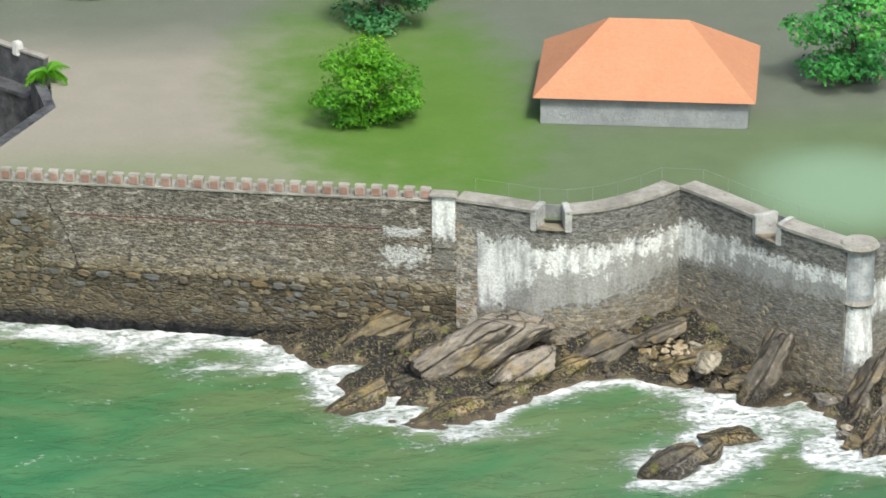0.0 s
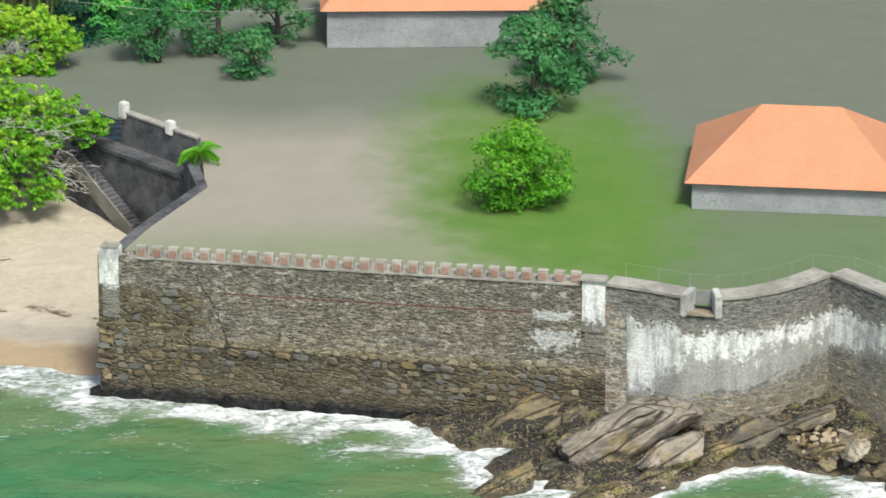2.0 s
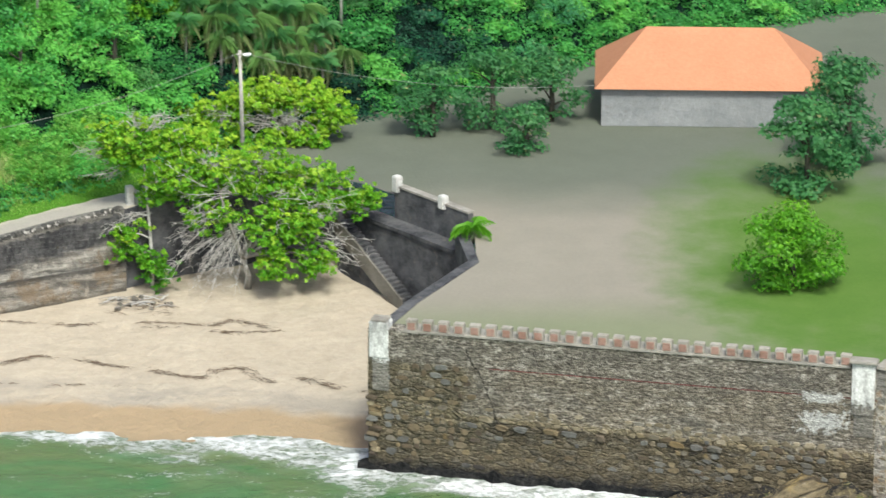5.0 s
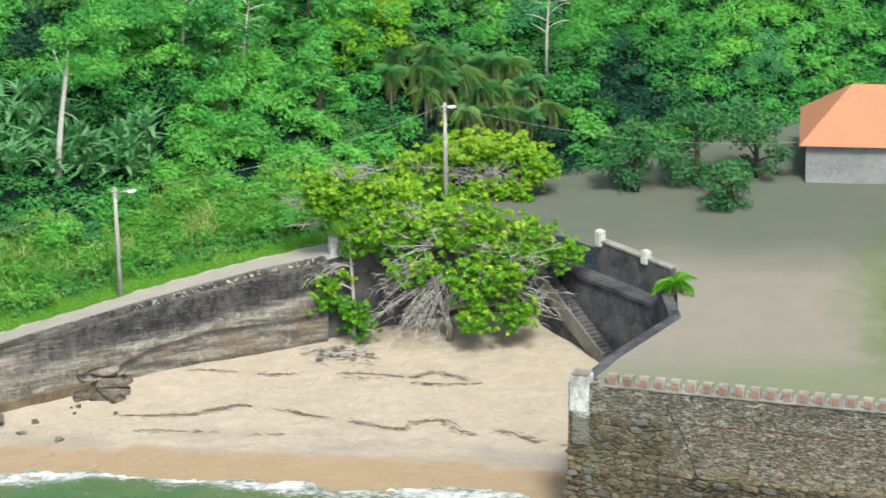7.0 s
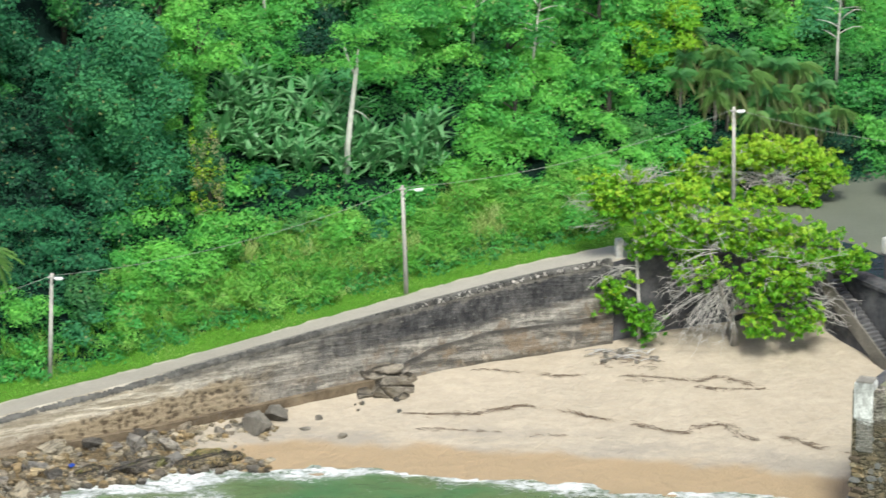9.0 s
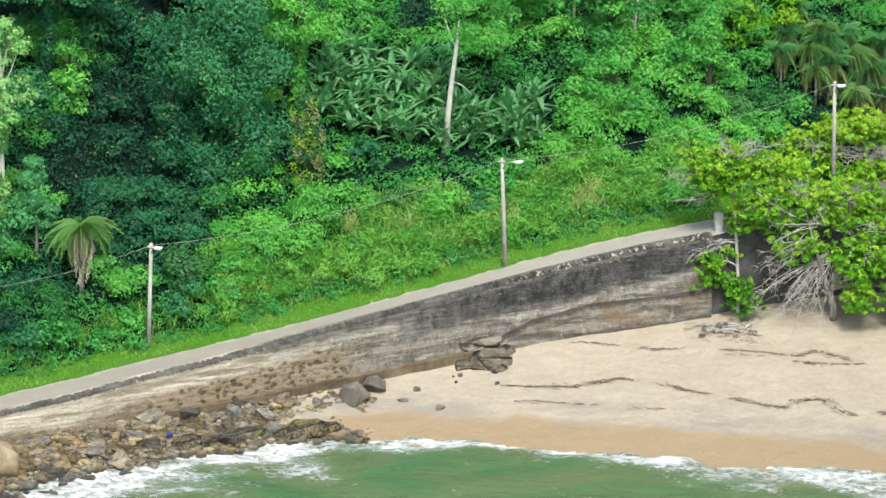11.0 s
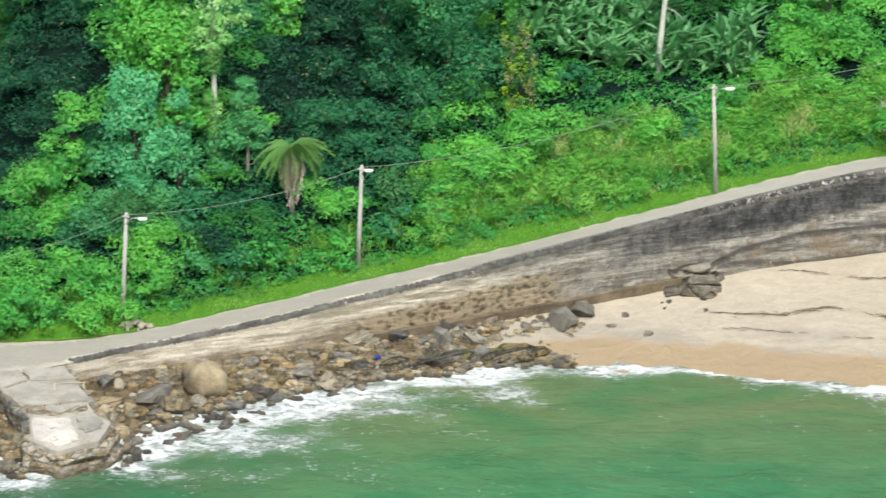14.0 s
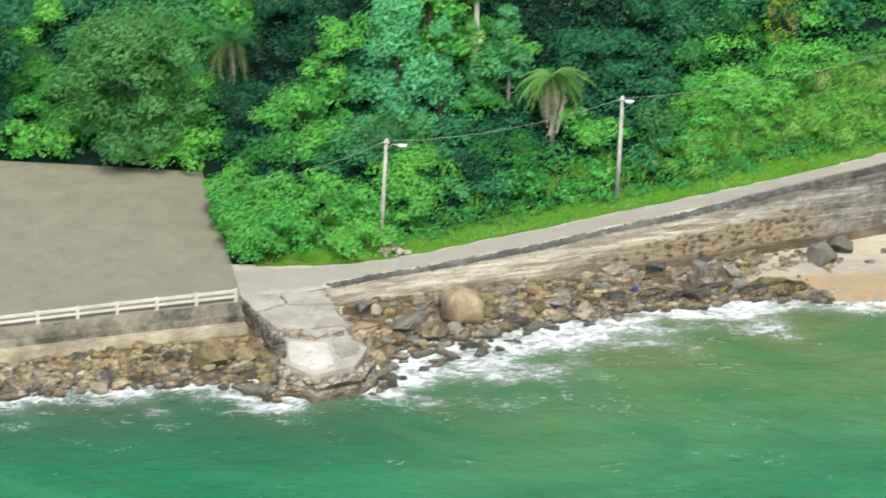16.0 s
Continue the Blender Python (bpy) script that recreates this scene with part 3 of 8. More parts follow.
    lower = k.mix(k.math("MULTIPLY", k.step(k.math("ADD", bright, k.math("MULTIPLY", k.math("SUBTRACT", k.noise(2.2, 6.0, 0.75), 0.5), 4.0)), 0.6, 1.1), 0.5), lower, (0.36, 0.30, 0.175))
    course = k.math("SUBTRACT", 1.0, k.math("DIVIDE", k.math("ABSOLUTE", k.math("SUBTRACT", z, 3.85)), 0.42))
    # black shadow of the recesses round this course's blocks, painted on the wall
    recess_shade = k.math("MULTIPLY", k.step(k.math("ADD", course, k.math("MULTIPLY", k.math("SUBTRACT", k.noise(1.2, 5.0, 0.7), 0.5), 2.2)), 0.25, 0.6), k.math("MULTIPLY", k.step(s, 7.6, 8.4), k.math("SUBTRACT", 1.0, k.step(s, 22.0, 26.0))))
    lower = k.mix(k.math("MULTIPLY", recess_shade, 0.8), lower, (0.022, 0.020, 0.016))
    mossy = k.math("MULTIPLY", k.math("SUBTRACT", 1.0, k.step(s, 7.0, 11.0)), k.step(k.noise(0.7, 5.0, 0.7), 0.36, 0.58))
    lower = k.mix(k.math("MULTIPLY", mossy, 0.5), lower, (0.06, 0.058, 0.036))
    c = k.mix(k.math("MULTIPLY", stones, 0.92), c, lower)
    c = k.mix(k.math("MULTIPLY", k.step(fine, 0.60, 0.72), 0.85), c, (0.045, 0.042, 0.037))
    level = k.math("ADD", k.math("MULTIPLY", s, 0.0148), 7.72)
    under = k.math("MULTIPLY", k.math("LESS_THAN", z, level), k.step(k.noise(0.5, 5.0, 0.7, stretch=(0.5, 0.5, 1.4)), 0.36, 0.62))
    c = k.mix(k.math("MULTIPLY", under, 0.34), c, k.mix(k.step(thin, 0.4, 0.62), (0.075, 0.06, 0.038), (0.34, 0.285, 0.19)))
    rust = k.math("MULTIPLY", k.math("LESS_THAN", k.math("ABSOLUTE", k.math("SUBTRACT", z, level)), 0.045), k.step(s, 8.0, 8.6))
    c = k.mix(k.math("MULTIPLY", rust, k.step(k.noise(1.3, 3.0), 0.26, 0.44)), c, (0.16, 0.06, 0.055))
    wander = k.math("ADD", k.math("ADD", s, k.math("MULTIPLY", z, 0.42)), k.math("MULTIPLY", k.noise(0.8, 5.0, 0.7), 1.6))
    crack = k.math("MULTIPLY", k.math("LESS_THAN", k.math("ABSOLUTE", k.math("SUBTRACT", wander, 11.4)), 0.05), k.math("MULTIPLY", k.step(z, 3.6, 4.2), k.math("SUBTRACT", 1.0, k.step(z, 8.9, 9.2))))
    c = k.mix(crack, c, (0.03, 0.028, 0.025))
    blot = k.noise(1.1, 6.0, 0.7)
    hue = lambda cs, cz, a, h: k.math("SUBTRACT", 1.0, k.math("MAXIMUM", k.math("DIVIDE", k.math("ABSOLUTE", k.math("SUBTRACT", s, cs)), a), k.math("DIVIDE", k.math("ABSOLUTE", k.math("SUBTRACT", z, cz)), h)))
    patch = k.math("MAXIMUM", hue(30.4, 6.3, 2.0, 1.1), hue(30.6, 8.0, 1.9, 0.5))
    c = k.mix(k.step(k.math("ADD", patch, k.math("ADD", k.math("MULTIPLY", k.math("SUBTRACT", blot, 0.5), 2.6), k.math("MULTIPLY", k.math("SUBTRACT", k.noise(3.5, 6.0, 0.8), 0.5), 2.4))), 0.30, 0.50), c, k.mix(fine, (0.38, 0.39, 0.37), (0.60, 0.61, 0.58)))
    tidal = k.math("SUBTRACT", 1.0, k.step(k.math("ADD", z, k.math("MULTIPLY", k.noise(0.9, 5.0, 0.7), 1.3)), 0.9, 1.9))
    c = k.mix(k.math("MULTIPLY", tidal, k.step(k.noise(4.0, 5.0, 0.75), 0.30, 0.50)), c, (0.022, 0.023, 0.024))
    c = k.tone(c, fine, 0.3)
    c = k.tone(c, k.step(k.noise(6.5, 6.0, 0.85, stretch=(0.7, 0.7, 1.5)), 0.40, 0.60), 0.50)
    return k.done(c, k.math("ADD", k.math("MULTIPLY", k.math("MULTIPLY", k.step(joint, 0.0, 0.2), stones), 0.5), k.math("ADD", fine, k.math("MULTIPLY", thin, 0.5))), 0.24)


def make_bastion(name, mid, drift, half, thin, head=True, start=-9.0, ragged_edge=1.3):
    """Plaster in a band round height mid + drift * s, worn back to grey rubble; dark under the parapet, streaked."""
    k = Mat(name, rough=0.92, spec=0.2)
    s, z = k.axis(k.uv, 0), k.axis(k.pos, 2)
    flat, fine = masonry(k, 0.3, 1.2)
    v = k.cells(2.6, stretch=(0.8, 0.8, 1.7))
    joint = k.cells(2.6, stretch=(0.8, 0.8, 1.7), feature="DISTANCE_TO_EDGE").outputs["Distance"]
    c = k.mix(k.math("MULTIPLY", k.math("ADD", k.axis(v.outputs["Color"], 0), flat), 0.5), (0.085, 0.08, 0.068), (0.30, 0.288, 0.245))
    c = k.mix(k.math("MULTIPLY", k.math("SUBTRACT", 1.0, k.step(k.math("ADD", z, k.math("MULTIPLY", k.math("SUBTRACT", flat, 0.5), 3.0)), 2.4, 4.8)), 0.8), c, k.mix(k.axis(v.outputs["Color"], 1), (0.13, 0.10, 0.064), (0.40, 0.335, 0.235)))
    thin_course = k.noise(2.6, 6.0, 0.75, stretch=(0.7, 0.7, 2.0), warp=0.4)
    c = k.mix(0.45, c, k.mix(k.step(thin_course, 0.36, 0.64), (0.075, 0.072, 0.064), (0.31, 0.30, 0.265)))
    c = k.mix(k.math("MULTIPLY", k.step(k.noise(1.9, 6.0, 0.75), 0.56, 0.66), 0.55), c, (0.42, 0.42, 0.395))
    c = k.mix(k.math("MULTIPLY", k.math("SUBTRACT", 1.0, k.step(joint, 0.0, 0.10)), 0.25), c, (0.05, 0.045, 0.04))
    worn = k.noise(0.6, 7.0, 0.75)
    runs = k.noise(1.5, 5.0, 0.65, stretch=(1.0, 1.0, 0.12))
    centre = k.math("ADD", k.math("MULTIPLY", s, drift), mid)
    width = k.math("MAXIMUM", k.math("ADD", k.math("MULTIPLY", s, -thin), half), 0.5)
    band = k.math("SUBTRACT", 1.0, k.math("DIVIDE", k.math("ABSOLUTE", k.math("SUBTRACT", z, centre)), width))
    amount = k.math("ADD", band, k.math("ADD", k.math("ADD", k.math("MULTIPLY", k.math("SUBTRACT", worn, 0.5), 1.2), k.math("MULTIPLY", k.math("SUBTRACT", k.noise(3.4, 6.0, 0.8), 0.5), k.math("ADD", ragged_edge, k.math("MULTIPLY", k.step(s, 6.0, 13.0), 0.9)))), k.math("MULTIPLY", k.math("SUBTRACT", runs, 0.5), 0.35)))
    plaster = k.mix(k.step(k.math("ADD", k.math("MULTIPLY", runs, 0.6), k.math("MULTIPLY", k.noise(0.45, 5.0, 0.65), 0.4)), 0.38, 0.54), (0.30, 0.307, 0.295), (0.63, 0.645, 0.62))
    plaster = k.mix(k.math("MULTIPLY", k.step(k.noise(0.8, 6.0, 0.75, stretch=(1.0, 1.0, 0.4)), 0.50, 0.62), 0.7), plaster, (0.27, 0.27, 0.255))
    below = k.math("DIVIDE", k.math("SUBTRACT", centre, z), width)
    plaster = k.mix(k.math("MULTIPLY", k.step(k.math("ADD", below, k.math("ADD", k.math("MULTIPLY", k.math("SUBTRACT", worn, 0.5), 2.4), k.math("ADD", k.math("SUBTRACT", k.math("MULTIPLY", k.step(s, 2.5, 6.0), 0.85), 0.45), k.math("MULTIPLY", k.math("SUBTRACT", k.noise(2.4, 6.0, 0.8), 0.5), 1.3)))), 0.10, 0.36), 0.8), plaster, (0.20, 0.198, 0.182))
    plaster = k.tone(plaster, worn, 0.2)
    skin = k.math("MULTIPLY", k.step(amount, 0.13, 0.26), k.step(k.math("ADD", s, k.math("MULTIPLY", worn, 0.4)), start + 0.15, start + 0.3))
    c = k.mix(skin, c, plaster)
    if start > 0:
        ragged = k.math("SUBTRACT", 1.0, k.step(k.math("ADD", s, k.math("MULTIPLY", worn, 0.4)), start + 0.1, start + 0.25))
        c = k.mix(k.math("MULTIPLY", ragged, k.math("MULTIPLY", k.step(k.noise(1.3, 6.0, 0.75), 0.46, 0.56), 0.75)), c, (0.46, 0.43, 0.37))
        c = k.mix(k.math("MULTIPLY", ragged, k.math("MULTIPLY", k.step(k.noise(1.0, 5.0, 0.7), 0.54, 0.62), 0.7)), c, (0.27, 0.18, 0.10))
    if head:
        dark = k.step(k.math("ADD", z, k.math("MULTIPLY", k.math("SUBTRACT", runs, 0.5), 1.6)), 8.5, 9.0)
        c = k.mix(k.math("MULTIPLY", dark, 0.8), c, k.mix(k.step(fine, 0.35, 0.65), (0.055, 0.055, 0.05), (0.25, 0.245, 0.225)))
    bare = k.math("SUBTRACT", 1.0, k.math("MULTIPLY", skin, 0.85))
    c = k.mix(k.math("MULTIPLY", k.step(fine, 0.62, 0.72), k.math("MULTIPLY", bare, 0.8)), c, (0.06, 0.057, 0.05))
    c = k.tone(c, fine, 0.22)
    c = k.tone(c, k.step(k.noise(7.0, 6.0, 0.85), 0.40, 0.60), 0.22)
    relief = k.math("ADD", k.math("MULTIPLY", k.step(joint, 0.0, 0.2), 0.25), fine)
    return k.done(c, k.math("ADD", k.math("MULTIPLY", relief, bare), k.math("MULTIPLY", skin, 0.7)), 0.13)


SEA, SAND, SEA_RENDER, ROAD = make_sea(), make_sand(), make_seawall(), make_road()
EARTH, TURF, YARD_MAT, CURTAIN_MAT = make_earth(), make_turf(), make_yard(), make_curtain()
BASTION_MAT = make_bastion("bastion_plaster", 5.5, 0.06, 3.4, 0.10, start=1.45)
FLANK_MAT = make_bastion("flank_plaster", 6.8, 0.065, 1.7, 0.045, ragged_edge=2.6)
TURRET_FOOT = make_bastion("turret_foot_plaster", 4.7, 0.0, 2.9, 0.0, head=False, ragged_edge=2.0)
PIER_MAT = make_bastion("pier_plaster", 9.3, 0.0, 2.1, 0.0, head=False)
PALE_STONE = make_concrete("pale_parapet_stone", (0.19, 0.18, 0.155), (0.35, 0.335, 0.295), 0.9)
WHITEWASH = make_concrete("worn_whitewash", (0.42, 0.42, 0.40), (0.64, 0.64, 0.61), 0.75)
JETTY_MAT = make_concrete("jetty_concrete", (0.25, 0.235, 0.20), (0.40, 0.375, 0.32), 0.7)
LEDGE_MAT = make_concrete("cream_ledge_concrete", (0.20, 0.165, 0.11), (0.47, 0.415, 0.31), 0.95)
QUAY_RENDER = make_concrete("mottled_quay_render", (0.055, 0.053, 0.042), (0.33, 0.30, 0.225), 0.95)
STAINED = make_concrete("stained_ledge_concrete", (0.10, 0.082, 0.058), (0.31, 0.27, 0.20), 0.85)
BLOCK_GREY = make_concrete("broken_grey_concrete", (0.085, 0.08, 0.068), (0.20, 0.187, 0.16), 0.6)
DARK_WALL = make_concrete("blackened_wall", (0.028, 0.03, 0.035), (0.125, 0.127, 0.132), 0.6)
POST_MAT = make_concrete("lamp_post_concrete", (0.36, 0.345, 0.315), (0.50, 0.485, 0.45), 0.3)
ROCK_BROWN = make_rock("brown_shore_rock", (0.13, 0.10, 0.058), (0.37, 0.30, 0.18), 0.6)
ROCK_GREY = make_rock("grey_shore_rock", (0.095, 0.088, 0.078), (0.25, 0.232, 0.20), 0.3, strata=(0.7, 0.8, 1.0), split_by=0.2)
ROCK_TAN = make_rock("smooth_tan_rock", (0.19, 0.148, 0.082), (0.42, 0.335, 0.20), 0.25, split_by=0.0, strata=(0.6, 0.6, 1.0))

# ---------------------------------------------------------------- sea
def tide_gap(X, Y):
    """Distance to the tide line and the surf's width there."""
    p = np.array(TIDE, float)
    best, width = np.full(X.shape, 1e9), np.zeros(X.shape)
    for a, b in zip(p, p[1:]):
        d = b[:2] - a[:2]
        t = np.clip(((X - a[0]) * d[0] + (Y - a[1]) * d[1]) / (d @ d), 0, 1)
        g = np.hypot(X - a[0] - t * d[0], Y - a[1] - t * d[1])
        w = a[2] + t * (b[2] - a[2])
        width = np.where(g < best, w, width)
        best = np.minimum(best, g)
    return best, width


ISLETS = [(41.0, 299.2, 2.2), (44.0, 292.3, 2.0), (45.8, 292.0, 1.6), (59.0, 280.4, 2.4), (62.0, 281.8, 1.6), (63.8, 284.8, 3.0), (42.0, 293.6, 2.2), (70.5, 281.5, 2.6)]


def build_sea():
    xs, ys = np.arange(-90, 90.1, 0.6), np.arange(258, 330.1, 0.45)
    X, Y = np.meshgrid(xs, ys)
    gap, width = tide_gap(X, Y)
    for ix, iy, r in ISLETS:
        g = np.maximum(np.hypot(X - ix, (Y - iy) * 0.8) - r * 0.6, 0)
        width = np.where(g < gap, r * 0.5, width)
        gap = np.minimum(gap, g)
    width = width * np.clip(1 + 0.55 * lumps(X, Y * 1.3, 2.4, 3.0) + 0.2 * lumps(X, Y, 0.9, 8.0), 0.3, 1.9)
    swell = 0.10 * lumps(X, Y * 2.2, 3.1) + 0.05 * lumps(X * 1.4, Y * 3.0, 1.1, 4.0)
    ob = grid_mesh("water", xs, ys, lambda x, y: swell, SEA)
    me = ob.data
    foam = np.exp(-(gap / (width * 1.35)) ** 2) * np.interp(X, [-60, -50, -32, -24], [0.95, 1.12, 1.08, 0.98])
    foam = np.minimum(foam * (1.10 + 0.25 * lumps(X, Y, 3.6, 6.0)), 0.90)
    trail = 0.40 * np.exp(-(gap / (width * 2.6)) ** 2)
    a = me.attributes.new("foam", "FLOAT", "POINT")
    a.data.foreach_set("value", np.maximum(foam, trail).ravel().astype(np.float32))
    b = me.attributes.new("shore", "FLOAT", "POINT")
    sandy = np.exp(-((gap / np.interp(X, [-50, -38, -24, 0, 20, 50], [7.0, 18.0, 22.0, 20.0, 24.0, 20.0])) ** 2)) * np.interp(X, [-60, -45, -30, 0, 20, 45, 70], [0.35, 0.85, 1.0, 1.0, 1.0, 0.9, 0.8])
    b.data.foreach_set("value", sandy.ravel().astype(np.float32))
    r = me.attributes.new("reef", "FLOAT", "POINT")
    reef = np.exp(-((gap / 12.0) ** 2)) * np.interp(X, [-90, -60, -50, -42, -35, -27], [0.9, 1.0, 1.0, 0.7, 0.3, 0.0]) + 0.7 * np.exp(-(((gap - 4.0) / 4.5) ** 2)) * np.interp(X, [60, 70, 90], [0, 1, 1])
    r.data.foreach_set("value", np.clip(reef, 0, 1).ravel().astype(np.float32))
    tagged(ob, "green sea water with white surf along the shore", "water", kind="structure")
    # the open sea round it, out to the horizon
    v, f = [], []
    x0, x1, y0, y1 = -90, 90, 258, 330
    far = 2500
    ring = [(-far, -far), (far, -far), (far, far), (-far, far), (x0, y0), (x1, y0), (x1, y1), (x0, y1)]
    v = [(x, y, 0.0) for x, y in ring]
    f = [(0, 1, 5, 4), (1, 2, 6, 5), (2, 3, 7, 6), (3, 0, 4, 7)]
    tagged(mesh_object("open_water", v, f, SEA), "open green sea reaching to the horizon", "water", kind="structure")


build_sea()

# ---------------------------------------------------------------- beach, bank, road, hill
def beach_z(x, y):
    ys = tide_y(np.minimum(x, 16.6))
    yb = np.interp(x, [-26, -19, -15, -11, -3.6, 1.3, 10, 20], [329, 332, 333.8, 335.5, 338.3, 339.4, 342.4, 338])
    zb = np.interp(x, [-26, -19, -15, -11, -3.6, 1.3, 10, 20], [1.4, 1.55, 1.8, 2.4, 2.8, 3.25, 3.7, 3.5])
    t = (y - ys) / np.maximum(yb - ys, 0.5)
    z = np.where(t > 0, zb * (0.85 * np.clip(t, 0, 2) + 0.15 * np.clip(t, 0, 2) ** 2), 0.09 * (y - ys))
    return z + 0.07 * lumps(x, y, 2.3) * np.clip(t * 4, 0, 1) + 0.04 * lumps(x, y, 0.8, 3.0) * np.clip(t * 4, 0, 1)


tagged(grid_mesh("beach", np.arange(-29, 26.1, 0.35), np.arange(308, 344.1, 0.35), beach_z, SAND), "pale sand beach, wet and brown at the water", "beach", kind="structure")


def bank_z(x, y):
    yw = np.interp(x, [r[0] for r in WEST_WALL] + [r[0] for r in SEAWALL], [r[1] for r in WEST_WALL] + [r[1] for r in SEAWALL])
    t = (y - tide_y(x)) / np.maximum(yw - tide_y(x), 0.8)
    return np.clip(-0.5 + 0.35 * (x < -57) + (1.7 - 0.6 * (x < -57)) * t, -1.5, 1.25) + 0.12 * lumps(x, y, 0.9)


# wet ground, coloured darker still for the shadowed gaps between stones
tagged(grid_mesh("rock_bank", np.arange(-110, -20, 0.5), np.arange(280, 334, 0.5), bank_z, make_rock("wet_shade_dark_shingle", (0.03, 0.025, 0.018), (0.10, 0.08, 0.05), 0.3),
                 keep=lambda x, y: (y < np.interp(x, [r[0] for r in WEST_WALL] + [r[0] for r in SEAWALL], [r[1] for r in WEST_WALL] + [r[1] for r in SEAWALL]) + 0.8) & (y > tide_y(x) - 4)),
       "bank of wet brown shingle, darkened for shade between the stones", "shore", kind="structure")


def build_road():
    out = [(*p, 2.52) for p in WEST_WALL] + [(r[0], r[1], r[2]) for r in SEAWALL] + [(8, 343, 9.5), (16, 344.5, 9.5)]
    inn = [(-110, 336, 2.5), (-90, 336, 2.5), (-75, 336, 2.5), (-68, 334, 2.5), (-62.5, 316.4, 2.5)] + [(r[0] - 0.4, r[4], r[2]) for r in SEAWALL] + [(7, 348, 9.5), (16, 353, 9.5)]
    verts, faces, uvs = [], [], []
    cuts = 6
    for (ax, ay, az), (bx, by, bz) in zip(out, inn):
        for j in range(cuts + 1):
            t = j / cuts
            uvs.append((ax, t))
            verts.append((ax + (bx - ax) * t, ay + (by - ay) * t, az + (bz - az) * t + 0.05 * math.sin(math.pi * t)))
    for i in range(len(out) - 1):
        for j in range(cuts):
            a = i * (cuts + 1) + j
            faces.append((a, a + cuts + 1, a + cuts + 2, a + 1))
    west = 4 * cuts
    paved = make_concrete("pale_yard_paving", (0.185, 0.175, 0.125), (0.225, 0.213, 0.153), 0.05)
    tagged(mesh_object("pavement", verts, faces[:west], paved, smooth=True), "flat paved yard beside the quay wall", "pavement", kind="structure")
    tagged(mesh_object("road", verts, faces[west:], ROAD, smooth=True, uvs=uvs), "narrow worn grey road along the top of the sea wall", "road", kind="structure")


build_road()


def build_hill():
    xs = np.r_[np.arange(-200, -96, 8.0), np.arange(-96, 100.1, 1.0), np.arange(108, 260, 8.0)]
    ys = np.r_[np.arange(314, 400, 1.0), np.arange(400, 700, 10.0)]
    tagged(grid_mesh("ground", xs, ys, hill_z, EARTH, keep=lambda x, y: (y > road_inner(x) - 3.0)), "steep hillside of soil and leaf litter, darkened as if shaded", "ground", kind="structure")
    # the strip of turf between the road and the slope
    verts, faces = [], []
    xs = np.arange(-64, 9, 0.8)
    for x in xs:
        for j in range(6):
            y = road_inner(x) - 0.12 + j * 0.62 - abs(0.12 * math.sin(x * 1.3) + 0.10 * math.sin(x * 4.1 + 1)) * (j == 0)
            verts.append((x, y, float(hill_z(x, y)) + (0.06 if j else 0.36) + 0.05 * float(lumps(x, y, 0.7))))
    for i in range(len(xs) - 1):
        for j in range(5):
            a = i * 6 + j
            faces.append((a, a + 6, a + 7, a + 1))
    tagged(mesh_object("verge", verts, faces, TURF, smooth=True), "strip of green turf along the road", "grass verge", kind="structure")


build_hill()

# ---------------------------------------------------------------- sea wall
SW = [(r[0], r[1]) for r in SEAWALL]
sea_wall = wall_strip("wall_sea", SW, [r[3] - 1.6 for r in SEAWALL], [r[2] + 0.02 for r in SEAWALL], 1.0, SEA_RENDER, batter=0.25, below=True)
ledge_line = cut_line(SW, 20.0, 45.0)
ledge_foot = [float(np.interp(p[0], [r[0] for r in SEAWALL], [r[3] for r in SEAWALL])) for p in ledge_line]
sea_ledge = wall_strip("ledge_sea", [tuple(p) for p in offset_line(ledge_line, -0.55)], [z - 1.5 for z in ledge_foot], [z + 0.66 for z in ledge_foot], 0.7, make_concrete("brown_undercut_ledge", (0.07, 0.053, 0.035), (0.22, 0.175, 0.12), 0.9), batter=-0.3)
tagged(sea_ledge, "undercut brown ledge at the sea wall's foot", "ledge", kind="structure")
tagged(sea_wall, "old sea wall, cream render turning black with algae", "sea wall", kind="structure")
plinth_line = cut_line(SW, 46.2, float(run_length(SW)[-1]) - 0.05)
plinth_foot = [float(np.interp(p[0], [r[0] for r in SEAWALL], [r[3] for r in SEAWALL])) for p in plinth_line]
plinth = wall_strip("plinth_sea", [tuple(p) for p in offset_line(plinth_line, -0.30)], [z - 1.5 for z in plinth_foot], [z + h for z, h in zip(plinth_foot, [0.9, 1.7, 2.1] + [2.1] * 9)], 0.45, make_plinth(), batter=0.12, below=True)
tagged(plinth, "projecting stained foot of the sea wall", "plinth", kind="structure")
cove_wall = wall_strip("wall_cove", COVE_WALL, 1.5, [9.2, 9.4, 9.6, 9.7, 9.7], 0.9, DARK_WALL)
tagged(cove_wall, "blackened retaining wall behind the beach", "retaining wall", kind="structure")
stair_wall = wall_strip("wall_stair", STAIR_WALL, 1.5, 7.8, 1.6, DARK_WALL)
tagged(stair_wall, "blackened retaining wall with a stair against it", "retaining wall", kind="structure")
west_wall = wall_strip("wall_west", WEST_WALL, -0.8, 2.52, 1.0, QUAY_RENDER, batter=0.3)
tagged(west_wall, "brown stained concrete quay wall with worn ledges", "quay wall", kind="structure")

# ---------------------------------------------------------------- fort: bodies of the walls
S_CURTAIN = float(run_length(CURTAIN)[-1])


def curtain_top(s):
    return 9.9 + 0.45 * s / S_CURTAIN


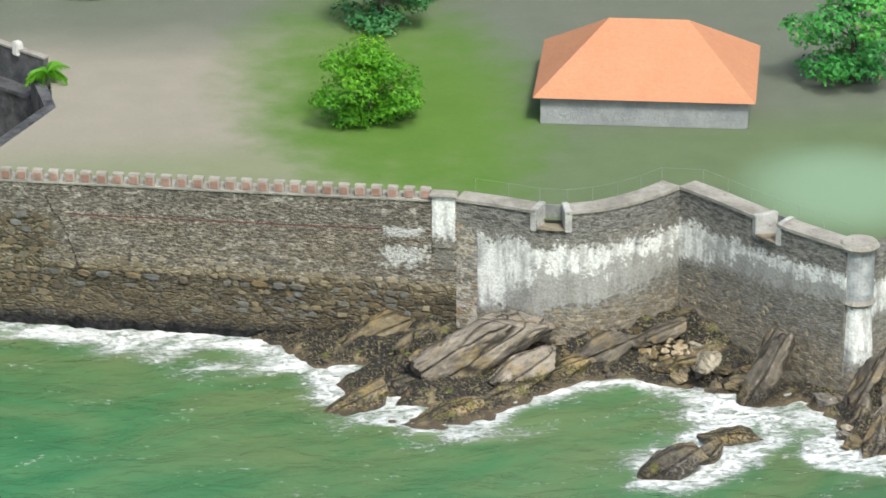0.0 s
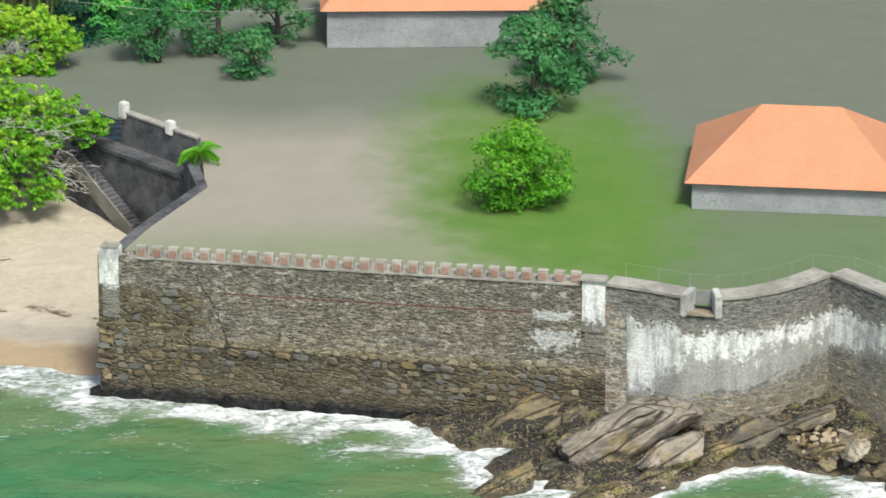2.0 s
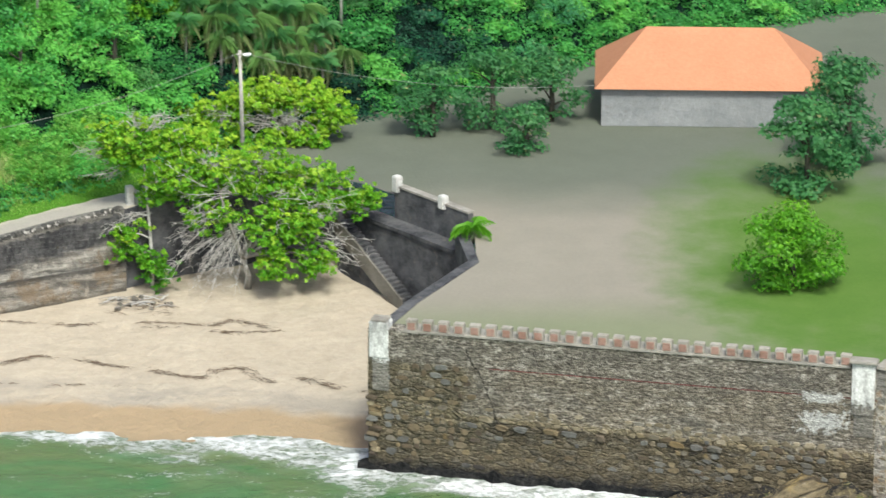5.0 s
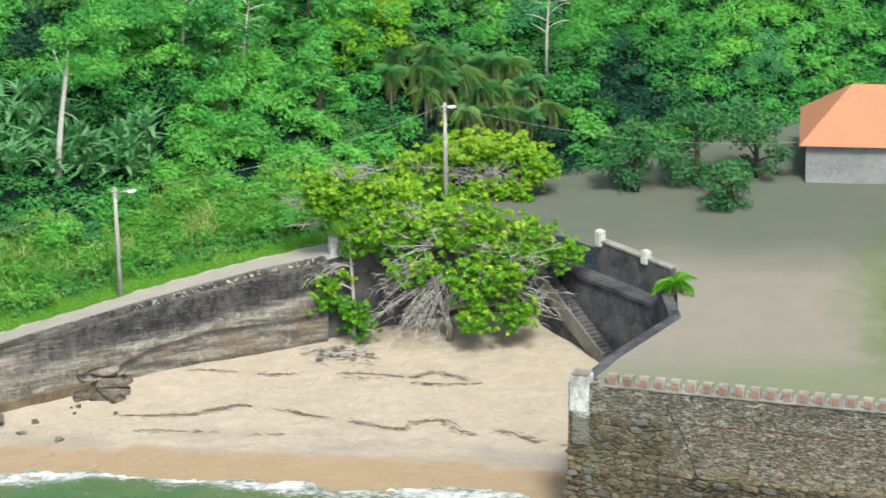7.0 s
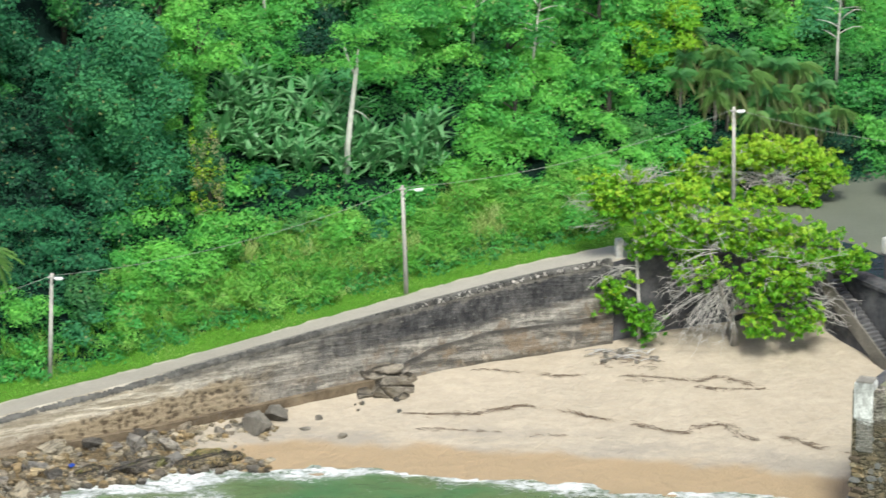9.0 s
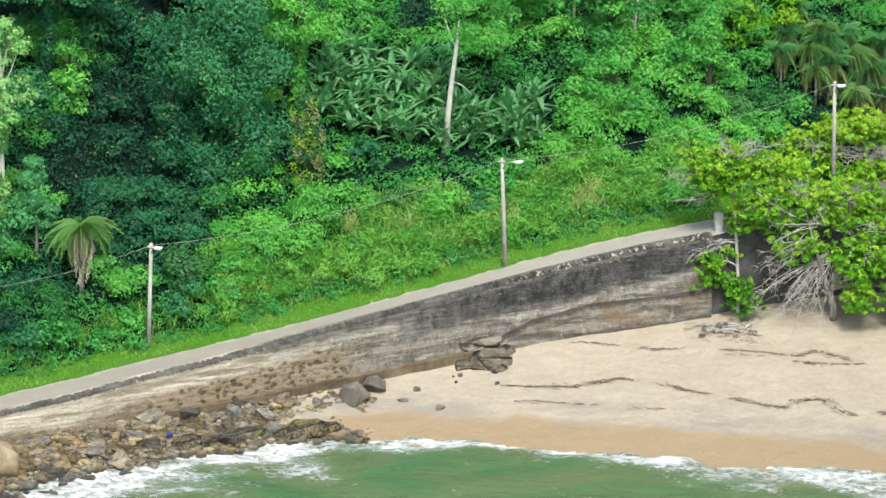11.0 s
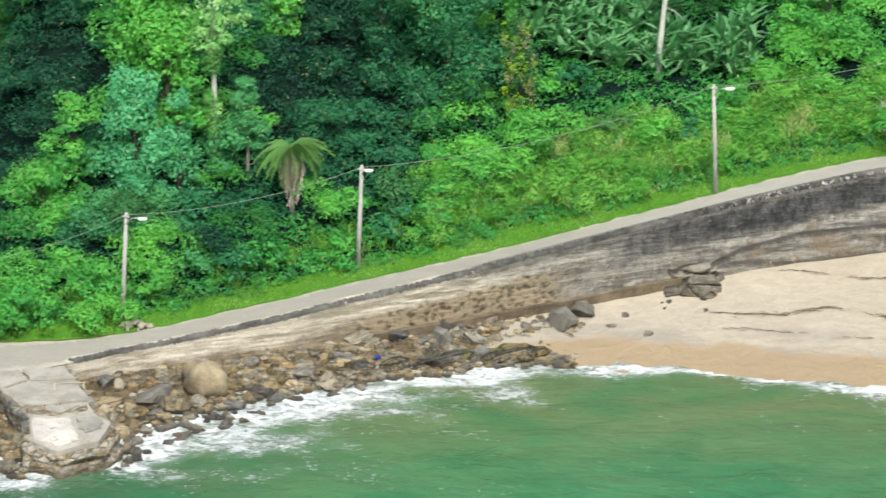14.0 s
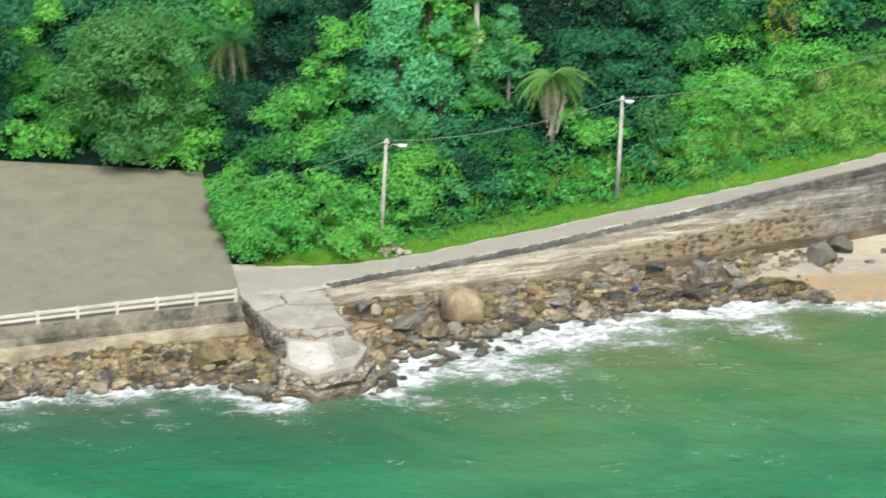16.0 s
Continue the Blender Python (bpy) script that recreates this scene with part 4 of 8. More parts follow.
curtain_pts = [tuple(along(CURTAIN, s)[0]) for s in np.linspace(0, S_CURTAIN, 40)]
curtain = wall_strip("wall_curtain", curtain_pts, -1.0, [curtain_top(s) for s in np.linspace(0, S_CURTAIN, 40)], 1.3, CURTAIN_MAT)
tagged(curtain, "long curtain wall of weathered rubble masonry", "fort wall", kind="structure")
bastion = wall_strip("wall_bastion", BASTION, -0.5, 9.2, 1.7, BASTION_MAT)
tagged(bastion, "bowed bastion wall with worn white plaster", "fort wall", kind="structure")
flank = wall_strip("wall_flank", FLANK, -1.0, 9.2, 1.7, FLANK_MAT)
tagged(flank, "fort flank wall of rubble with worn plaster", "fort wall", kind="structure")
east = wall_strip("wall_east", EAST, -1.0, 9.9, 1.5, FLANK_MAT)
tagged(east, "fort wall of grey rubble beyond the corner turret", "fort wall", kind="structure")


from mathutils.geometry import tessellate_polygon


def build_yard():
    pts = [(17.4, 312.9), (49.6, 302.6), (54.0, 299.9), (56.0, 299.2), (60, 300.2), (63.9, 302.6), (66.5, 299.0), (72.6, 291.0), (75, 291), (120, 313), (120, 392), (60, 388), (40, 376), (24, 364), (10, 356), (4, 346.0), (6, 343.3), (16.6, 344), (18.6, 342.6), (25.6, 333.6), (25.2, 326), (20, 318)]
    verts = [(x, y, YARD) for x, y in pts]
    tris = [tuple(int(i) for i in t) for t in tessellate_polygon([[Vector(v) for v in verts]])]
    ob = mesh_object("terrace", verts, tris, YARD_MAT)
    tagged(ob, "fort terrace of pale gravel with lawn", "terrace", kind="structure")


build_yard()
side = wall_strip("wall_side", [(24.2, 332.7), (24.6, 326.0), (20.0, 318.5), (17.2, 312.8)], -0.5, 9.6, 0.8, DARK_WALL)
tagged(side, "side wall of the fort above the beach", "fort wall", kind="structure")

# ---------------------------------------------------------------- foliage tools
rng = np.random.default_rng(11)


def tinted_leaf(name, low, mid, high, see=0.4, gloss=0.5):
    """Leaves: the clump's tint picks the green, each leaf varies round it."""
    k = Mat(name, rough=gloss, spec=0.3)
    tint = k.attr("tint")
    f = k.math("ADD", k.math("MULTIPLY", tint, 0.82), k.math("MULTIPLY", k.island, 0.18))
    c = k.ramp(f, (0.0, low), (0.45, mid), (1.0, high))
    c = k.tone(c, k.noise(0.8, 3.0), 0.25)
    c = k.mix(k.math("MULTIPLY", k.math("GREATER_THAN", k.island, 0.982), 0.7), c, (0.30, 0.27, 0.12))
    k.done(c)
    tr = k.t.nodes.new("ShaderNodeBsdfTranslucent")
    k.put(tr.inputs["Color"], c)
    mx = k.t.nodes.new("ShaderNodeMixShader")
    mx.inputs[0].default_value = see
    k.t.links.new(k.b.outputs[0], mx.inputs[1]), k.t.links.new(tr.outputs[0], mx.inputs[2])
    k.t.links.new(mx.outputs[0], k.t.nodes["Material Output"].inputs["Surface"])
    return k.m


LEAF = tinted_leaf("mixed_green_leaves", (0.014, 0.078, 0.032), (0.066, 0.345, 0.068), (0.21, 0.60, 0.095))
# bluish near-black low end: shade and haze of the hollows as leaf colour
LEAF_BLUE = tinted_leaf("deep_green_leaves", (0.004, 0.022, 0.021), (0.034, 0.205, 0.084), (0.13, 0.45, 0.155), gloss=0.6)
FEATHERY = tinted_leaf("feathery_leaves", (0.050, 0.22, 0.033), (0.130, 0.43, 0.062), (0.31, 0.57, 0.125))
LEAF_OLIVE = tinted_leaf("olive_green_leaves", (0.020, 0.095, 0.040), (0.052, 0.20, 0.066), (0.12, 0.34, 0.09))
LEAF_LIME = tinted_leaf("lime_green_leaves", (0.035, 0.18, 0.010), (0.135, 0.39, 0.020), (0.47, 0.66, 0.055), see=0.4)
CREEPER = tinted_leaf("mint_green_creeper", (0.022, 0.13, 0.070), (0.060, 0.34, 0.150), (0.16, 0.56, 0.25))
LEAF_PALE = tinted_leaf("pale_fresh_leaves", (0.06, 0.24, 0.06), (0.15, 0.44, 0.11), (0.36, 0.64, 0.23))
GRASS = tinted_leaf("tall_grass_blades", (0.070, 0.25, 0.025), (0.18, 0.44, 0.055), (0.47, 0.54, 0.22))
BROAD = tinted_leaf("broad_waxy_leaves", (0.03, 0.16, 0.055), (0.085, 0.31, 0.105), (0.27, 0.50, 0.25), gloss=0.32)
PALM_LEAF = tinted_leaf("weathered_palm_leaflets", (0.04, 0.12, 0.04), (0.13, 0.21, 0.07), (0.40, 0.37, 0.20), see=0.25)
DRY = tinted_leaf("dry_palm_leaves", (0.20, 0.165, 0.11), (0.37, 0.32, 0.235), (0.52, 0.47, 0.37), see=0.15)
BARK = make_concrete("grey_bark", (0.16, 0.145, 0.125), (0.34, 0.32, 0.29), 0.4)
TWIG = make_concrete("bleached_twigs", (0.32, 0.31, 0.29), (0.52, 0.51, 0.48), 0.3)
PALE_BARK = make_concrete("pale_bark", (0.35, 0.37, 0.32), (0.52, 0.53, 0.47), 0.12)
DARK_BARK = make_concrete("dark_bark", (0.032, 0.032, 0.024), (0.075, 0.072, 0.056), 0.4)


def leaf_object(name, leaves, tints, material, parent=None, label=""):
    """One mesh of leaves: leaves is (n, 3, 3) or (n, 4, 3)."""
    n, k = leaves.shape[:2]
    me = bpy.data.meshes.new(name)
    me.vertices.add(k * n), me.loops.add(k * n), me.polygons.add(n)
    me.vertices.foreach_set("co", np.ascontiguousarray(leaves, np.float32).ravel())
    me.loops.foreach_set("vertex_index", np.arange(k * n, dtype=np.int32))
    me.polygons.foreach_set("loop_start", np.arange(0, k * n, k, dtype=np.int32))
    a = me.attributes.new("tint", "FLOAT", "FACE")
    a.data.foreach_set("value", np.ascontiguousarray(np.clip(tints, 0, 1), np.float32))
    me.update(calc_edges=True)
    me.materials.append(material)
    ob = new(name, me)
    if parent:
        ob.parent = parent
    if label:
        ob["label"] = label
    return ob


def unit(v):
    return v / np.maximum(np.linalg.norm(v, axis=-1, keepdims=True), 1e-9)


def leaf_shapes(c, normal, length, width):
    """Pointed leaves at c facing normal, their tips bent down a little."""
    n = len(c)
    length, width = np.broadcast_to(length, n)[:, None], np.broadcast_to(width, n)[:, None]
    t = unit(np.cross(normal, rng.normal(size=(n, 3))))
    b = np.cross(normal, t)
    tip = -0.25 * length * normal
    return np.stack([c - t * length * 0.4 - b * width * 0.5, c - t * length * 0.4 + b * width * 0.5, c + t * length * 0.6 + tip], 1)


def blob(centre, radii, n, length, skirt=-0.45, slim=0.66, wild=0.28):
    """n leaves over the uneven shell of a clump."""
    d = unit(rng.normal(size=(int(n * 1.7) + 4, 3)))
    d = d[d[:, 2] > skirt][:n]
    ph = rng.uniform(0, 6.28, 3)
    bumpy = 1 + 0.22 * np.sin(d[:, 0] * 5 + ph[0]) * np.sin(d[:, 1] * 5 + ph[1]) + 0.16 * np.sin(d[:, 2] * 7 + d[:, 0] * 6 + ph[2])
    r = (1 - 0.42 * rng.random(len(d)) ** 2) * bumpy
    c = np.asarray(centre) + d * r[:, None] * np.asarray(radii)
    normal = unit(d * 0.9 + np.array([0, -0.05, 0.40]) + rng.normal(size=d.shape) * wild)
    size = length * rng.uniform(0.65, 1.3, len(d))
    return leaf_shapes(c, normal, size, size * slim)


class Foliage:
    def __init__(self):
        self.q, self.t = [], []

    def add(self, quads, tint):
        self.q.append(quads)
        self.t.append(np.clip(tint + rng.normal(0, 0.06, len(quads)), 0, 1))

    def make(self, name, material, parent=None, label=""):
        return leaf_object(name, np.concatenate(self.q), np.concatenate(self.t), material, parent, label)


# ---------------------------------------------------------------- trees
def limb_points(a, b, sag=0.12, n=5):
    a, b = np.array(a, float), np.array(b, float)
    t = np.linspace(0, 1, n)[:, None]
    side = rng.normal(size=3) * np.linalg.norm(b - a) * 0.06
    return a + (b - a) * t + np.sin(np.pi * t) * (np.array([0, 0, sag * np.linalg.norm(b - a)]) + side)


def build_tree(x, y, height, radius, shape, tint, material, label, leaf=0.24, blobs=26, bark=None, trunk=0.20, z=None, thick=1.0, name="tree"):
    """A tapered trunk with limbs and a crown of uneven leaf clumps."""
    z0 = float(hill_z(x, y)) if z is None else z
    root = empty(name, (x, y, z0))
    f = Foliage()
    bm = tube_bm([(0, 0, -0.4), (0.1, 0, height * 0.3), (0.05, 0.15, height * 0.62), (0.2, 0.1, height * 0.86)], [trunk * 1.25, trunk, trunk * 0.75, trunk * 0.35], 8)
    for i in range(blobs):
        a, u = rng.uniform(0, 6.283), math.sqrt(rng.random())
        squash = 0.8
        if shape == "column":
            h = height * rng.uniform(0.04, 1.0)
            env = 0.75 + 0.35 * math.sin(h * 1.1 + x) if h < height * 0.85 else 0.6
            squash = 1.15
        elif shape == "cone":
            h = height * rng.uniform(0.15, 1.0)
            env = 1.15 * (1 - h / height) + 0.12
        elif shape == "canopy":
            h = height * rng.uniform(0.58, 1.0)
            env = 1.15 * math.sqrt(max(0.06, 1 - ((h / height - 0.66) / 0.36) ** 2))
            u = u ** 0.7
        else:
            h = height * (0.54 + 0.46 * math.sin(rng.uniform(-1.35, 1.57)))
            env = math.sqrt(max(0.08, 1 - ((h - height * 0.54) / (height * 0.48)) ** 2))
        p = np.array([math.cos(a) * u * radius * env, math.sin(a) * u * radius * env * 0.85, h])
        r = radius * rng.uniform(0.20, 0.38) * (0.8 if shape == "cone" else 1)
        r = min(max(r, 0.5), 1.5)
        n = int(125 * r * r * thick * (0.31 / leaf) ** 1.7)
        # tint rises with height: sunlit crown tops worked into the leaf colour
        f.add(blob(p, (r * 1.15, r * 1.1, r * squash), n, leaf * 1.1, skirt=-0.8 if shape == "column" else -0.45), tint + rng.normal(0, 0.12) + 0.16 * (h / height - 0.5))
        if i % 3 == 0:
            start = (0.05, 0.1, min(h * 0.75, height * 0.8))
            tube_bm(limb_points(start, p * np.array([0.92, 0.92, 1.0])), [trunk * 0.42, trunk * 0.34, trunk * 0.24, trunk * 0.16, 0.02], 5, bm)
    if shape == "canopy":
        for i in range(26):
            h = height * rng.uniform(0.05, 0.62)
            # leaves below the canopy tinted darker, as its shade would make them
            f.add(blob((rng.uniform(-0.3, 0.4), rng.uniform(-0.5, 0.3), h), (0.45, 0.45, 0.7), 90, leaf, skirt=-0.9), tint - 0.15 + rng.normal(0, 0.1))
    part("trunk", bm, bark or DARK_BARK, root, smooth=True)
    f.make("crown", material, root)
    tagged(root, label, "tree")
    return root


def build_woods():
    # creeper-draped giants at the west
    build_tree(-53.6, 331.4, 9.4, 2.6, "column", 0.82, CREEPER, "broad forest tree draped in blue-green creepers", 0.22, 80)
    build_tree(-50.6, 331.8, 8.6, 1.3, "column", 0.85, CREEPER, "narrow trunk draped in blue-green creepers", 0.20, 34)
    build_tree(-53.2, 335.2, 14.5, 3.4, "column", 0.76, LEAF, "tall forest tree with a bright green crown", 0.27, 130)
    build_tree(-51.6, 333.6, 10.5, 2.6, "round", 0.70, LEAF, "leafy bright green tree in front of the tall trees", 0.26, 40)
    build_tree(-48.5, 335.0, 17, 2.0, "canopy", 0.75, LEAF_PALE, "tall forest tree with pale fresh foliage", 0.24, 46, bark=PALE_BARK)
    build_tree(-57.8, 331.2, 7.2, 2.3, "round", 0.62, LEAF, "bushy green tree with a ragged crown", 0.24, 26)
    build_tree(-59.6, 328.0, 4.2, 2.6, "round", 0.58, LEAF, "bushy green tree above the road", 0.24, 28)
    build_tree(-46.1, 334.4, 7.6, 2.1, "cone", 0.80, LEAF_BLUE, "slim young tree with a pointed green crown", 0.19, 46, bark=BARK, trunk=0.11)
    build_tree(-61.5, 344.0, 15, 4.6, "canopy", 0.40, LEAF_BLUE, "dark green forest tree with a high crown", 0.26, 60)
    build_tree(-46.5, 345.5, 16, 4.0, "canopy", 0.45, LEAF_BLUE, "dark forest tree with a high crown", 0.26, 60)
    build_tree(-45.0, 345.4, 5.6, 2.0, "round", 0.84, LEAF, "sunlit bright green tree at a dark gap", 0.24, 34)
    build_tree(-37.4, 343.4, 11.5, 2.0, "column", 0.26, LEAF_BLUE, "dark forest tree hung with creepers", 0.24, 60)
    build_tree(-33.0, 343.6, 13.5, 3.7, "column", 0.56, LEAF_BLUE, "forest tree wrapped in blue-green creepers", 0.22, 130)
    vine = build_tree(-27.6, 343.2, 7.6, 1.15, "column", 0.42, LEAF_OLIVE, "dead trunk wrapped in yellow and brown creepers", 0.17, 40)
    for name, mat, count, tint in (("dry_creeper", PALM_LEAF, 24, 0.85), ("fresh_creeper", LEAF_LIME, 34, 0.75)):
        f = Foliage()
        for i in range(count):
            f.add(blob((rng.uniform(-1.1, 1.1), rng.uniform(-1.2, -0.4), rng.uniform(0.6, 7.4)), (0.30, 0.3, 0.55), 34, 0.15, skirt=-0.9), tint + rng.normal(0, 0.12))
        f.make(name, mat, vine, "brown dead creeper" if mat is PALM_LEAF else "yellow-green creeper leaves")
    build_tree(-28.6, 347.2, 13.0, 2.6, "canopy", 0.80, LEAF, "tall tree with a yellow-green crown", 0.22, 40)
    build_tree(-73.6, 335.6, 10.2, 5.4, "round", 0.80, LEAF_OLIVE, "broad olive-green tree beside the paved yard", 0.22, 74, thick=1.1)
    build_tree(-85.0, 337.0, 12.5, 5.0, "round", 0.40, LEAF_BLUE, "broad dark green tree behind the paved yard", 0.25, 46)
    # slope above the road
    build_tree(0.8, 354.2, 6.5, 2.4, "cone", 0.66, LEAF, "cone-shaped bright green tree", 0.20, 40)
    build_tree(-6.0, 351.8, 5.6, 2.8, "round", 0.60, LEAF, "bushy green tree on the slope", 0.22, 32)
    build_tree(5.6, 362.0, 4.6, 2.7, "round", 0.50, LEAF_LIME, "yellow-green leafy tree on the slope", 0.22, 56)
    build_tree(2.6, 359.4, 3.8, 1.8, "round", 0.40, LEAF_LIME, "small yellow-green tree on the slope", 0.22, 30)
    k = 0
    for row, d in enumerate((14.0, 19.0, 24.5, 30.0)):
        for x in np.arange(-30 + 2.3 * (row % 2), 44, 4.9):
            xx = float(x + rng.uniform(-1.2, 1.2))
            y = float(road_inner(xx)) + d / 0.87 + rng.uniform(-1.4, 1.4)
            if kept_clear(xx, y) or kept_clear(xx, y - 2.5):
                continue
            k += 1
            if rng.random() < 0.12:
                continue
            mat = LEAF_BLUE if rng.random() < 0.25 else LEAF
            build_tree(xx, y, rng.uniform(5.0, 8.5), rng.uniform(2.2, 3.5), "round" if k % 4 else "canopy", 0.56 + rng.normal(0, 0.17), mat, "leafy green tree on the slope", float(rng.uniform(0.20, 0.28)), 24, thick=0.9)
    for i in range(13):
        x = -82 + 52 * (i + rng.uniform(0.1, 0.9)) / 13
        y = float(road_inner(x)) + rng.uniform(22, 33)
        build_tree(x, y, rng.uniform(9, 14), rng.uniform(3.0, 4.4), "round", rng.uniform(0.15, 0.5), (LEAF, LEAF_BLUE)[i % 2], "tall forest tree high on the slope", 0.28, 38, thick=0.8)


def build_bare_trees():
    # the pale bare trunk
    root = empty("bare_tree", (-18.0, 348.2, float(hill_z(-18.0, 348.2))))
    bm = tube_bm([(0, 0, -0.3), (0.1, 0, 2.4), (0.35, 0.2, 5.0), (0.75, 0.4, 8.2), (0.9, 0.4, 9.8)], [0.27, 0.22, 0.19, 0.15, 0.05], 9)
    tube_bm([(0.72, 0.4, 7.6), (0.2, 0.3, 9.0), (-0.1, 0.2, 10.0)], [0.09, 0.06, 0.03], 6, bm)
    tube_bm([(0.35, 0.2, 5.4), (1.2, 0.2, 5.0), (1.9, 0.2, 4.3)], [0.05, 0.04, 0.02], 5, bm)
    part("trunk", bm, PALE_BARK, root, smooth=True)
    f = Foliage()
    for i in range(30):
        f.add(blob((rng.uniform(-0.6, 4.6), rng.uniform(-0.4, 1.8), rng.uniform(8.2, 12.5)), (0.9, 0.8, 0.5), 110, 0.22), 0.78 + rng.normal(0, 0.12))
    f.make("crown", LEAF, root, "airy light green crown")
    tagged(root, "pale bare-stemmed tree rising from the shrubs", "tree")
    for x, y, h, lean in ((-4.7, 356.6, 7.0, 0.6), (-9.2, 360.2, 5.5, 1.1), (-24.6, 359.5, 8.5, 0.4), (18.0, 366.0, 8.0, 0.3)):
        root = empty("dead_tree", (x, y, float(hill_z(x, y)) + 0.8))
        bm = tube_bm([(0, 0, -1), (0.1 * lean, 0, h * 0.35), (0.5 * lean, 0, h * 0.7), (1.0 * lean, 0.1, h)], [0.13, 0.11, 0.08, 0.03], 6)
        for k in range(9):
            u = 0.40 + 0.06 * k
            a = np.array([0.75 * lean * u, 0, h * u])
            s = 1 if k % 2 else -1
            e = a + np.array([s * rng.uniform(0.9, 2.0), rng.uniform(-0.6, 0.6), rng.uniform(0.1, 1.0)])
            tube_bm(limb_points(a, e), [0.05, 0.045, 0.035, 0.025, 0.012], 5, bm)
        part("trunk", bm, PALE_BARK, root, smooth=True)
        f = Foliage()
        for k in range(7):
            p = (rng.uniform(-1.6, 2.0), rng.uniform(-0.5, 0.5), h * rng.uniform(0.6, 1.02))
            f.add(blob(p, (0.4, 0.4, 0.25), 26, 0.26), 0.75)
        f.make("crown", LEAF, root, "few sparse yellow-green leaves")
        tagged(root, "thin pale tree with almost bare branches", "tree")


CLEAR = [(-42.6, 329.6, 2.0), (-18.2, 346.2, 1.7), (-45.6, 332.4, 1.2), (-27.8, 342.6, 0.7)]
# gaps among the trees whose shade is put into the leaf tints
SHADE_HOLLOWS = [(-62.4, 340.0, 4.6), (-61.4, 335.4, 3.0), (-58.4, 338.4, 2.6), (-65.0, 334.6, 2.4), (-45.6, 341.4, 2.5), (-44.4, 345.4, 2.5), (-43.4, 340.6, 2.6), (-39.4, 342.0, 2.6), (-41.2, 347.4, 3.4), (-43.8, 354.0, 2.8), (-39.6, 344.6, 2.4), (-30.6, 344.4, 1.4), (-24.2, 340.2, 1.1), (-11.4, 347.4, 1.2), (-10.0, 353.6, 1.5), (10.0, 356.6, 2.6), (14.0, 358.2, 2.6), (18.0, 359.8, 2.6), (-20.0, 360.0, 2.4), (0.5, 366.0, 2.2), (24.0, 368.0, 2.6)]


def kept_clear(x, y):
    """Open spots in front of the palm, the bare trunk and the slim trees, and the ground of the broad-leaved plants and palms."""
    if any(math.hypot(x - cx, y - cy) < r for cx, cy, r in CLEAR):
        return True
    if 5.5 < x < 17.5 and 356.5 < y < 366.5:
        return True
    return -28.5 < x < -10.5 and float(np.interp(x, [-28, -18, -10.5], [346.3, 347.0, 349.5])) < y < float(np.interp(x, [-28, -17, -10.5], [354.0, 354.5, 353.5]))


def shade_hollow_at(x, y):
    return any(math.hypot(x - cx, (y - cy) * 0.8) < r for cx, cy, r in SHADE_HOLLOWS)


